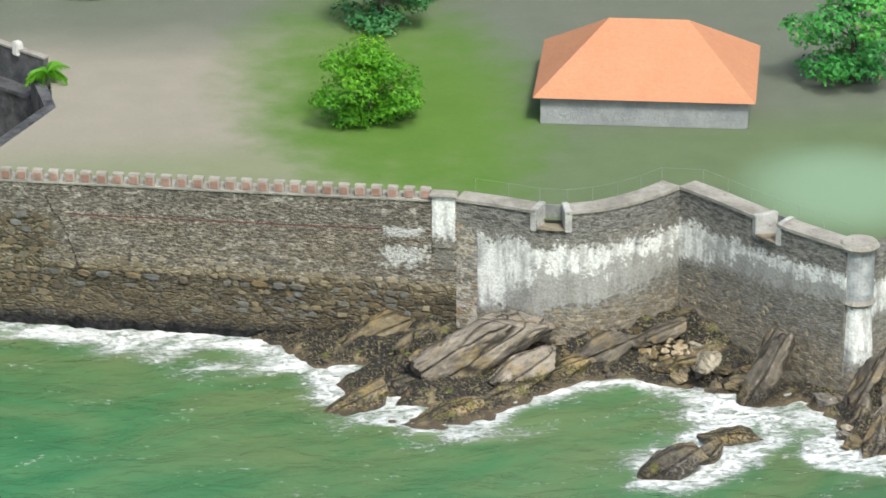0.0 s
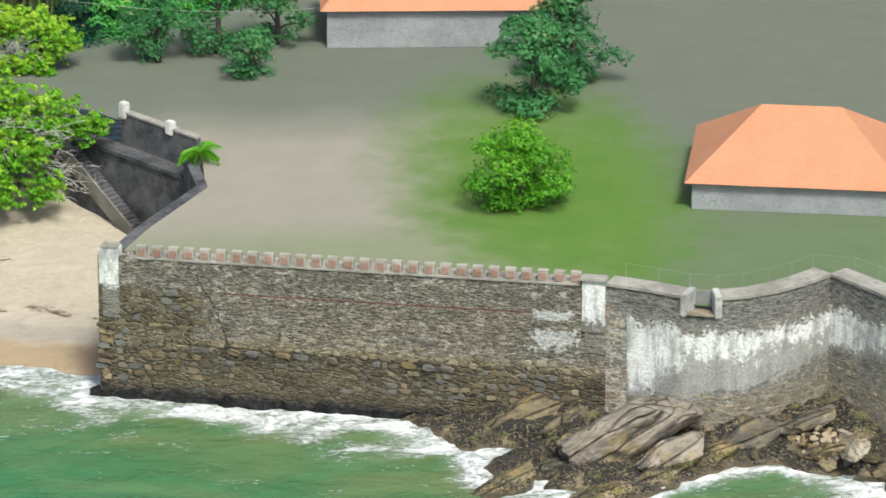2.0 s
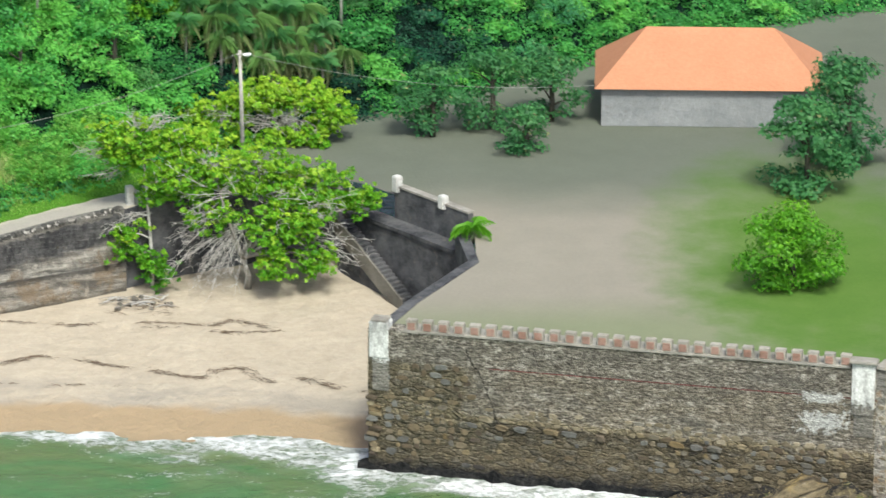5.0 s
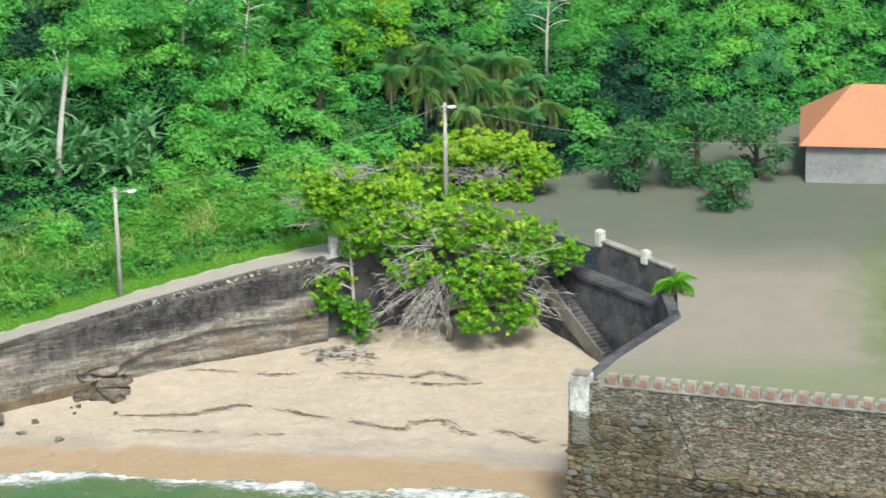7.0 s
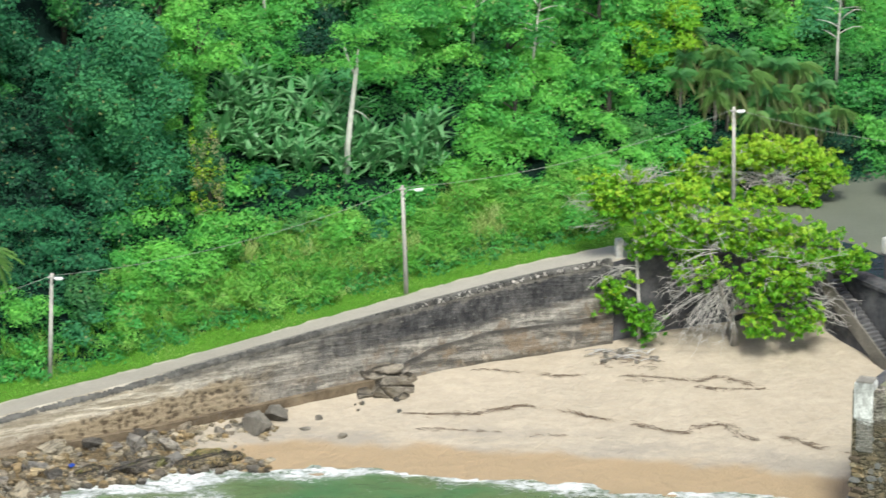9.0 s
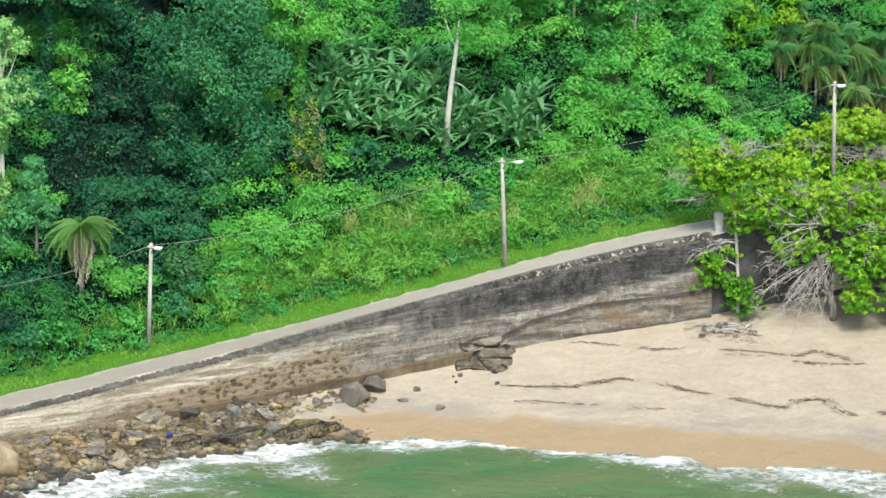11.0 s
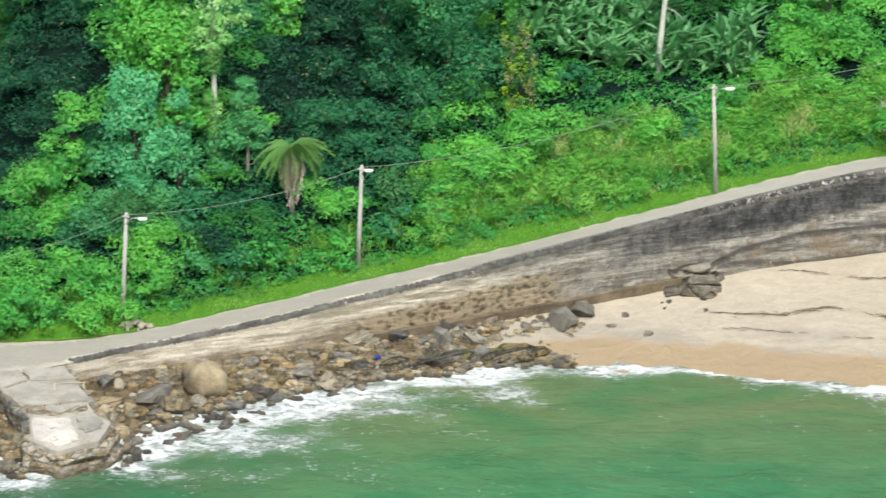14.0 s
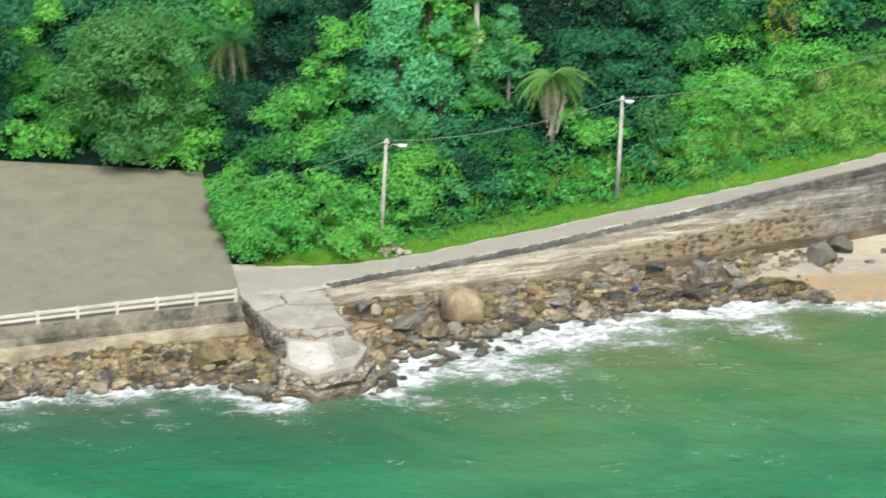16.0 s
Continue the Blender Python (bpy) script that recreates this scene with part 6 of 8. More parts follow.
def block_mesh(seed, flat=0.75):
    """An angular boulder: a cracked hull with worn edges."""
    r = random.Random(seed)
    bm = bmesh.new()
    for i in range(17):
        d = Vector((r.gauss(0, 1), r.gauss(0, 1), r.gauss(0, 1))).normalized() * r.uniform(0.85, 1.1)
        bm.verts.new((d.x, d.y * 0.9, d.z * flat))
    out = bmesh.ops.convex_hull(bm, input=bm.verts[:])
    bmesh.ops.delete(bm, geom=[v for v in bm.verts if not v.link_faces], context="VERTS")
    bmesh.ops.subdivide_edges(bm, edges=bm.edges[:], cuts=1, use_grid_fill=True)
    for v in bm.verts:
        v.co *= 0.95 + 0.16 * noise.noise(v.co * 2.1 + Vector((seed * 3.1, 0, seed)))
    bmesh.ops.recalc_face_normals(bm, faces=bm.faces[:])
    me = bpy.data.meshes.new("boulder")
    bm.to_mesh(me)
    bm.free()
    return me


BOULDERS = [block_mesh(i + 1, 0.62 + 0.06 * (i % 4)) for i in range(10)]
for i, me in enumerate(BOULDERS):
    me.materials.append((ROCK_BROWN, ROCK_GREY, ROCK_TAN, ROCK_GREY, ROCK_BROWN)[i % 5])


def boulder(x, y, z, r, label, group="", turn=None, which=None, tall=1.0):
    me = BOULDERS[int(rng.integers(0, 10)) if which is None else which]
    ob = new("boulder", me)
    ob.matrix_world = pose(x, y, z, rng.uniform(-18, 18), rng.uniform(-18, 18), rng.uniform(0, 360) if turn is None else turn) @ Matrix.Diagonal((r * rng.uniform(0.9, 1.3), r * rng.uniform(0.8, 1.1), r * rng.uniform(0.8, 1.1) * tall, 1))
    return tagged(ob, label, "rock", group)


def dark_boulder(*args, **kw):
    ob = boulder(*args, **kw)
    ob.data = ob.data.copy()
    ob.data.materials[0] = BLOCK_GREY
    return ob


def crag(x, y, z, size, turn, label, seed, material, facets=18, soft=0.15, ledge=0.12):
    """A weathered outcrop: a block planed off by its joints, with small ledges along the beds."""
    r = random.Random(seed)
    bm = bmesh.new()
    bmesh.ops.create_cube(bm, size=2.0)
    bmesh.ops.subdivide_edges(bm, edges=bm.edges[:], cuts=17, use_grid_fill=True)
    planes = []
    for i in range(facets):
        n = Vector((r.gauss(0, 0.7), r.gauss(0, 1), r.gauss(0, 1))).normalized()
        planes.append((n, r.uniform(0.55, 0.92)))
    o = Vector((seed * 5.1, seed * 2.3, seed * 9.7))
    for v in bm.verts:
        c = v.co.lerp(v.co.normalized() * 1.2, soft)
        for n, d in planes:
            t = c.dot(n) - d
            if t > 0:
                c -= n * t * 0.93
        q = Vector((c.x * size[0], c.y * size[1], c.z * size[2])) * 0.5
        bed = q.z * 0.8 + q.y * 0.7 + 0.8 * noise.noise(q * 0.5 + o)
        k = 1 + ledge * (bed - math.floor(bed) - 0.5) * (0.4 + noise.noise(q * 0.4 - o))
        rough = Vector((noise.noise(q * 0.9 + o), noise.noise(q * 0.9 - o), noise.noise(q * 0.8 + o * 2))) * 0.20 + Vector((noise.noise(q * 2.6 + o), noise.noise(q * 2.6 - o), noise.noise(q * 2.4 + o * 2))) * 0.08
        v.co = q * k + rough
    ob = part("rock", bm, material)
    ob.matrix_world = pose(x, y, z, *turn)
    return tagged(ob, label, "rock")


def make_crag(name, low, high, ochre=0.5):
    """Weathered bedrock: grey-brown skin, ochre stains, joints along the beds, mussels and weed by the water."""
    k = Mat(name, rough=0.88, spec=0.3)
    z = k.axis(k.pos, 2)
    broad = k.noise(0.45, 5.0, 0.65, vec=k.local, stretch=(0.7, 1.0, 1.0))
    grain = k.noise(2.2, 7.0, 0.75, vec=k.local, stretch=(0.45, 1.0, 1.3), warp=0.4)
    c = k.mix(k.step(k.math("ADD", k.math("MULTIPLY", broad, 0.5), k.math("MULTIPLY", grain, 0.5)), 0.38, 0.62), low, high)
    c = k.tone(c, k.obj, 0.18)
    stain = k.step(k.math("SUBTRACT", k.noise(0.55, 5.0, 0.7), k.math("MULTIPLY", z, 0.03)), 0.42, 0.56)
    c = k.mix(k.math("MULTIPLY", stain, ochre), c, (0.33, 0.24, 0.095))
    joint = k.cells(0.85, vec=k.local, stretch=(0.13, 1.0, 1.2), feature="DISTANCE_TO_EDGE").outputs["Distance"]
    gap = k.math("SUBTRACT", 1.0, k.step(k.math("ADD", joint, k.math("MULTIPLY", k.math("SUBTRACT", grain, 0.5), 0.16)), 0.0, 0.075))
    c = k.mix(k.math("MULTIPLY", gap, 0.88), c, (0.030, 0.026, 0.021))
    c = k.mix(k.math("MULTIPLY", k.step(k.noise(2.6, 6.0, 0.8), 0.57, 0.66), 0.7), c, (0.055, 0.047, 0.039))
    c = k.mix(k.math("MULTIPLY", k.step(k.noise(1.5, 6.0, 0.8, vec=k.local, stretch=(0.3, 1.2, 1.4)), 0.56, 0.64), 0.5), c, (0.40, 0.355, 0.30))
    low_band = k.math("SUBTRACT", 1.0, k.step(k.math("ADD", z, k.math("MULTIPLY", k.math("SUBTRACT", k.noise(0.7, 4.0), 0.5), 2.4)), 0.75, 1.5))
    shells = k.step(k.noise(5.0, 4.0, 0.75), 0.46, 0.53)
    c = k.mix(k.math("MULTIPLY", low_band, k.math("MULTIPLY", shells, 0.9)), c, (0.020, 0.020, 0.019))
    weed = k.math("MULTIPLY", low_band, k.step(k.noise(0.8, 5.0, 0.7), 0.54, 0.64))
    c = k.mix(k.math("MULTIPLY", weed, 0.55), c, (0.15, 0.155, 0.03))
    wet = k.math("SUBTRACT", 1.0, k.step(k.math("ADD", z, k.math("MULTIPLY", k.noise(0.8, 4.0), 0.5)), 0.35, 0.65))
    c = k.mix(k.math("MULTIPLY", wet, 0.5), c, (0.07, 0.055, 0.036))
    relief = k.math("ADD", k.math("MULTIPLY", k.step(joint, 0.0, 0.12), 0.8), k.math("ADD", grain, k.math("MULTIPLY", k.noise(6.0, 4.0, 0.7), 0.35)))
    return k.done(c, relief, 0.20, rough=k.math("SUBTRACT", 0.88, k.math("MULTIPLY", wet, 0.5)))


def shelf_z(x, y):
    yw = np.interp(x, [34, 49.1, 51.5, 53.6, 55.8, 57.9, 59.9, 61.9, 63.75, 65.1, 67.5, 69.2, 71.9, 80], [306.9, 301.7, 300.3, 298.85, 298.2, 298.4, 299.1, 300.2, 301.6, 299.6, 295.5, 292.9, 289.4, 293])
    zb = np.interp(x, [34, 38, 44, 48, 52, 58, 63.5, 66, 69, 72, 76, 80], [0.1, 0.4, 1.5, 1.8, 1.6, 1.6, 2.3, 1.6, 0.3, 0.6, 1.2, 1.2])
    yt = tide_y(x) - 0.6
    t = np.clip((y - yt) / np.maximum(yw - yt, 1.0), -1, 1.25)
    ridge = np.abs(lumps(x + 0.6 * y, y * 1.4, 1.3)) * 0.7 + 0.25 * lumps(x, y, 0.55, 2.0)
    cleft = np.zeros_like(x * 1.0)
    for ax, ay, bx, by, depth in ((37.5, 298.2, 44.4, 300.2, 1.6), (41.5, 292.6, 46.2, 292.0, 1.2), (43.0, 293.6, 44.6, 296.6, 1.0)):
        f = np.clip(((x - ax) * (bx - ax) + (y - ay) * (by - ay)) / ((bx - ax) ** 2 + (by - ay) ** 2), 0, 1)
        cleft = np.maximum(cleft, depth * np.exp(-((np.hypot(x - ax - f * (bx - ax), y - ay - f * (by - ay)) / 0.9) ** 2)))
    return -cleft + zb * np.clip(t, 0, 1.1) ** 0.9 + np.where(t < 0, t * 2.0, 0) + ridge * np.clip(0.35 + t, 0, 1) * 0.9 - 0.15


CRAG_GREY = make_crag("weathered_grey_bedrock", (0.115, 0.100, 0.080), (0.345, 0.302, 0.248), 0.45)
CRAG_OCHRE = make_crag("ochre_bedrock", (0.10, 0.08, 0.048), (0.26, 0.215, 0.13), 0.6)
CRAG_DARK = make_crag("dark_wet_bedrock", (0.062, 0.054, 0.044), (0.195, 0.172, 0.138), 0.35)


def build_shore_rocks():
    k = Mat("mussel_covered_rock", rough=0.8, spec=0.3)
    n = k.noise(0.55, 5.0, 0.7)
    c = k.mix(k.step(n, 0.42, 0.6), (0.085, 0.070, 0.045), (0.20, 0.165, 0.095))
    c = k.mix(k.math("MULTIPLY", k.step(k.noise(5.5, 4.0, 0.75), 0.40, 0.47), k.step(k.noise(0.5, 4.0, 0.6), 0.34, 0.46)), c, (0.014, 0.014, 0.015))
    c = k.mix(k.math("MULTIPLY", k.step(k.noise(6.0, 3.0, 0.7), 0.58, 0.65), 0.8), c, (0.30, 0.255, 0.12))
    washed = k.math("SUBTRACT", 1.0, k.step(k.math("ADD", k.axis(k.pos, 2), k.math("MULTIPLY", k.noise(0.8, 4.0), 0.6)), 0.32, 0.58))
    c = k.mix(k.math("MULTIPLY", washed, 0.7), c, k.mix(k.noise(1.6, 6.0, 0.75), (0.052, 0.040, 0.028), (0.165, 0.125, 0.08)))
    c = k.mix(k.math("MULTIPLY", k.step(k.noise(0.9, 4.0), 0.6, 0.7), 0.6), c, (0.13, 0.15, 0.035))
    shelf = k.done(c, k.math("ADD", k.noise(3.2, 4.0, 0.7), k.noise(0.9, 5.0, 0.7)), 0.25)
    tagged(grid_mesh("rock_shelf", np.arange(35, 82, 0.3), np.arange(277, 309, 0.3), shelf_z, shelf, smooth=False,
                     keep=lambda x, y: y < np.interp(x, [34, 49.1, 53.6, 55.8, 57.9, 61.9, 63.75, 65.1, 67.5, 71.9, 80], [307.2, 302, 299.2, 298.6, 298.8, 300.6, 302, 300, 296, 290, 294]) + 0.4),
           "shelf of dark mussel-covered rock at the fort's foot", "shore", kind="structure")
    w = "weathered outcrop of jointed brown rock below the fort"
    for n, (x, y, z, size, turn, mat) in enumerate((
            (50.1, 297.0, 2.0, (9.2, 5.0, 5.0), (28, -27, 12), CRAG_GREY), (52.6, 295.2, 1.0, (5.4, 2.6, 2.4), (12, -24, 22), CRAG_GREY), (47.2, 297.2, 1.4, (4.2, 3.2, 2.8), (10, -8, 10), CRAG_OCHRE),
            (43.6, 302.4, 0.9, (5.6, 3.0, 2.8), (10, -14, 14), CRAG_OCHRE), (46.2, 301.0, 1.1, (3.6, 1.5, 1.9), (8, -26, 18), CRAG_DARK), (45.6, 298.8, 0.5, (5.6, 1.8, 1.3), (6, -16, 22), CRAG_DARK),
            (57.8, 297.4, 0.9, (7.0, 2.6, 2.8), (14, -14, 16), CRAG_DARK), (61.6, 297.4, 2.0, (4.8, 1.8, 1.5), (8, -12, 18), CRAG_DARK), (55.4, 296.2, 0.6, (3.6, 2.4, 1.8), (8, -14, 12), CRAG_OCHRE),
            (41.6, 294.2, 0.1, (5.6, 2.8, 1.7), (6, -12, 26), CRAG_OCHRE), (46.8, 291.4, 0.1, (6.4, 2.8, 1.5), (6, -10, 20), CRAG_OCHRE), (50.6, 293.4, 0.2, (5.2, 2.2, 1.3), (8, -8, 24), CRAG_DARK), (44.8, 295.6, 0.2, (4.0, 2.0, 1.2), (5, -12, 20), CRAG_DARK),
            (62.4, 295.0, 0.9, (3.2, 2.0, 1.6), (10, -8, 6), CRAG_OCHRE))):
        crag(x, y, z, size, turn, "large weathered outcrop of jointed grey-brown rock" if n == 0 else w, n + 1, mat)
    crag(67.1, 290.7, 1.5, (6.2, 2.4, 3.2), (4, -54, 22), "upright leaning slab of grey rock", 30, CRAG_DARK, soft=0.2)
    for n, (x, y, z, size, tip) in enumerate(((73.0, 287.6, 1.7, (5.6, 1.8, 1.7), -55), (74.6, 286.4, 1.5, (5.0, 1.7, 1.6), -48), (72.4, 286.0, 0.8, (3.0, 1.4, 1.3), -60), (73.6, 284.6, 0.7, (3.2, 1.6, 1.3), -42))):
        crag(x, y, z, size, (4, tip, 24), "upright leaning slab of grey rock at the fort's corner", 31 + n, CRAG_GREY if n % 2 else CRAG_DARK, soft=0.25)
    crag(72.0, 281.6, 0.3, (4.2, 1.8, 1.8), (0, -50, 50), "wave-washed rock slab standing in the surf", 36, CRAG_DARK)
    crag(58.8, 280.3, 0.2, (4.8, 2.6, 2.7), (6, -20, 24), "jagged dark rock islet with weed in the surf", 40, CRAG_DARK, soft=0.2)
    crag(61.6, 281.6, 0.2, (2.6, 1.7, 2.2), (6, -30, 30), "jagged dark rock islet in the surf", 41, CRAG_DARK, soft=0.2)
    crag(63.8, 284.6, 0.1, (4.2, 2.6, 1.7), (6, 6, 8), "low smooth brown rock islet in the surf", 42, CRAG_OCHRE, soft=0.7)
    cobble = make_concrete("pale_cobble", (0.20, 0.16, 0.095), (0.43, 0.36, 0.25), 0.4)
    meshes = []
    for i in (0, 4, 6):
        meshes.append(BOULDERS[i].copy())
        meshes[-1].materials.clear()
        meshes[-1].materials.append(cobble)
    for i in range(44):
        a, u = rng.uniform(0, 6.283), math.sqrt(rng.random())
        x, y, r = 62.2 + 1.5 * u * math.cos(a), 296.3 + 1.5 * u * math.sin(a), rng.uniform(0.14, 0.34)
        ob = boulder(x, y, float(shelf_z(x, y)) + 0.55 * (1 - u) + r * 0.5, r, "pale cobble in a heap below the fort", "cobble heap below the fort", which=0)
        ob.data, ob.name = meshes[i % 3], "cobble"
    boulder(64.0, 292.6, 1.9, 1.35, "large rounded brown boulder below the fort", which=4)
    for i in range(64):
        x = rng.uniform(55, 68)
        t = rng.random() ** 0.8
        y = float(np.interp(x, [55, 58, 61.3, 63.8, 66, 68], [294.5, 295, 293.5, 292, 291.5, 291])) + t * 6.0 * (1 if x < 65 else 0.4)
        r = rng.uniform(0.22, 0.75)
        boulder(x, y, float(shelf_z(x, y)) + r * 0.25, r, "ochre boulder in the rubble below the fort", "boulders below the fort", which=int(rng.choice([0, 4, 5, 9, 1])))
    for i in range(18):
        x, y = rng.uniform(70, 76), rng.uniform(280.5, 289)
        r = rng.uniform(0.35, 0.9)
        boulder(x, y, max(0.1, float(shelf_z(x, y))) + r * 0.15, r, "dark wet boulder at the fort's corner", "boulders at the fort's corner")


SHINGLE = make_rock("mixed_broken_stone", (0.085, 0.07, 0.048), (0.36, 0.31, 0.21), 0.75)


def build_bank_rocks():
    lab, grp = "wet brown boulder in the bank below the sea wall", "boulders below the sea wall"
    big = boulder(-46.3, 314.2, 1.3, 1.35, "large smooth tan boulder below the sea wall", turn=20, which=4, tall=1.55)
    big.data = rock_mesh(5, 0.8, 0.34, 3)
    big.data.materials.append(make_concrete("tan_boulder_stone", (0.13, 0.105, 0.07), (0.38, 0.31, 0.20), 0.9))
    for v in big.data.vertices:
        k = 1 - 0.32 * max(0.0, v.co.z)
        v.co.x, v.co.y = v.co.x * k, v.co.y * k
    big.data.polygons.foreach_set("use_smooth", [True] * len(big.data.polygons))
    dark_boulder(-49.6, 312.4, 0.7, 1.6, "large dark grey boulder below the sea wall", turn=60, which=1, tall=0.9)
    boulder(-47.9, 311.6, 0.5, 1.1, "brown boulder below the sea wall", which=0)
    boulder(-52.6, 310.8, 0.6, 1.25, "ochre boulder beside the jetty", which=5)
    boulder(-61.6, 304.4, 0.7, 1.25, "large tan boulder below the quay wall", which=2, turn=10, tall=1.3)
    dark_boulder(-23.4, 327.3, 1.3, 1.25, "dark grey boulder at the edge of the sand", which=3, turn=15)
    dark_boulder(-21.9, 328.8, 1.4, 1.2, "dark grey flat boulder at the edge of the sand", which=8, turn=40)
    boulder(-17.3, 326.6, 0.75, 0.42, "small olive rock lying on the sand", which=2)
    dark_boulder(-19.9, 327.6, 0.9, 0.34, "small dark rock lying on the sand", which=1)
    dark_boulder(-19.0, 329.1, 1.1, 0.4, "small dark rock lying on the sand", which=3)
    small = []
    for i in range(190):
        # most of them lie between the jetty and the sand
        x = rng.uniform(-54.5, -22.5) if i < 140 else rng.uniform(-78, -57)
        yw = np.interp(x, [-78, -75, -68, -60.5, -57] + [r[0] for r in SEAWALL], [299.7, 301.1, 304.6, 308.1, 309.0] + [r[1] for r in SEAWALL]) - 0.4
        yt = tide_y(x) - 1.0
        t = rng.random()
        y = yt + (yw - yt) * t
        r = rng.uniform(0.26, 0.72) * (1.45 if rng.random() < 0.28 else 1.0)
        boulder(float(x), float(y), max(0.0, float(bank_z(x, y))) + r * 0.28, r, lab if i % 2 else "weathered tan boulder in the bank below the sea wall", grp, which=int(rng.choice([1, 3, 6, 8, 0])) if x > -35 else None)
    for i in range(62):
        x = rng.uniform(-51, -36)
        y = float(tide_y(x)) - rng.uniform(0.2, 4.2) * (1 if x < -42 else 0.5)
        r = rng.uniform(0.3, 0.7)
        boulder(x, y, 0.02 - 0.12 * r, r, "wet dark boulder awash in the surf", "boulders in the surf", which=int(rng.choice([1, 3, 6, 8])))
    verts, faces = [], []
    for i in range(2300):
        x = rng.uniform(-80, -22)
        yw = np.interp(x, [-80, -75, -68, -60.5, -57] + [r[0] for r in SEAWALL], [298.7, 301.1, 304.6, 308.1, 309.0] + [r[1] for r in SEAWALL]) - 0.2
        yt = tide_y(x) - 0.6
        y = yt + (yw - yt) * rng.random()
        r = rng.uniform(0.12, 0.46)
        z = max(0.0, float(bank_z(x, y))) + r * 0.2
        n = len(verts)
        a = rng.uniform(0, 6.28)
        for dz, k in ((-0.6, 1.0), (0.35, 0.85)):
            for j in range(5):
                q = a + j * 1.2566
                verts.append((x + math.cos(q) * r * k * rng.uniform(0.75, 1.3), y + math.sin(q) * r * k * rng.uniform(0.75, 1.2), z + dz * r))
        verts.append((x, y, z + r * 0.7))
        for j in range(5):
            m = (j + 1) % 5
            faces += [(n + j, n + m, n + 5 + m, n + 5 + j), (n + 5 + j, n + 5 + m, n + 10)]
    tagged(mesh_object("shingle", verts, faces, SHINGLE), "broken stones between the boulders below the sea wall", "stones", kind="stuff")
    for n, (x, y, z, size) in enumerate(((-30.6, 321.6, 0.3, (4.4, 2.2, 1.5)), (-27.0, 322.6, 0.3, (5.0, 2.4, 1.3)), (-34.0, 320.4, 0.2, (2.6, 1.8, 1.6)), (-24.8, 323.4, 0.3, (2.4, 1.6, 1.1)))):
        crag(x, y, z, size, (6, -5, 28), "low weed-covered rock at the water's edge", 60 + n, CRAG_OCHRE if n % 2 else CRAG_DARK)
    scrap = part("plastic_sheet", box_bm((0.42, 0.34, 0.16), 0.05), Mat("blue_plastic", rough=0.4).done((0.015, 0.05, 0.26)))
    scrap.matrix_world = pose(-35.4, 320.7, float(bank_z(-35.4, 320.7)) + 0.35, 12, -8, 30)
    tagged(scrap, "crumpled blue plastic sheet caught between the boulders", "litter")
    # fallen blocks of the sea wall on the sand
    pile = make_crag("broken_wall_concrete", (0.085, 0.074, 0.058), (0.25, 0.225, 0.182), 0.12)
    for x, y, z, size, turn, sd in ((-14.3, 332.6, 2.0, (3.0, 2.0, 2.2), (16, 12, 30), 81), (-15.0, 334.0, 2.9, (2.9, 1.6, 2.0), (6, -7, 22), 84), (-15.9, 332.6, 1.6, (2.4, 1.3, 0.7), (10, -6, 16), 82), (-13.3, 332.0, 1.6, (1.1, 0.9, 0.8), (8, 20, 40), 83), (-13.1, 333.9, 2.4, (1.6, 0.9, 1.0), (4, 16, 30), 85)):
        crag(x, y, z, size, turn, "fallen grey-brown lump of the sea wall on the sand", sd, pile, facets=14, soft=0.1).name = "fallen_block"
    for i in range(8):
        x = rng.uniform(-17.5, -12.5)
        y = rng.uniform(329.8, 332.2)
        boulder(x, y, float(beach_z(x, y)) + 0.04, rng.uniform(0.10, 0.3), "small grey stone lying on the sand", "stones on the sand", which=3)


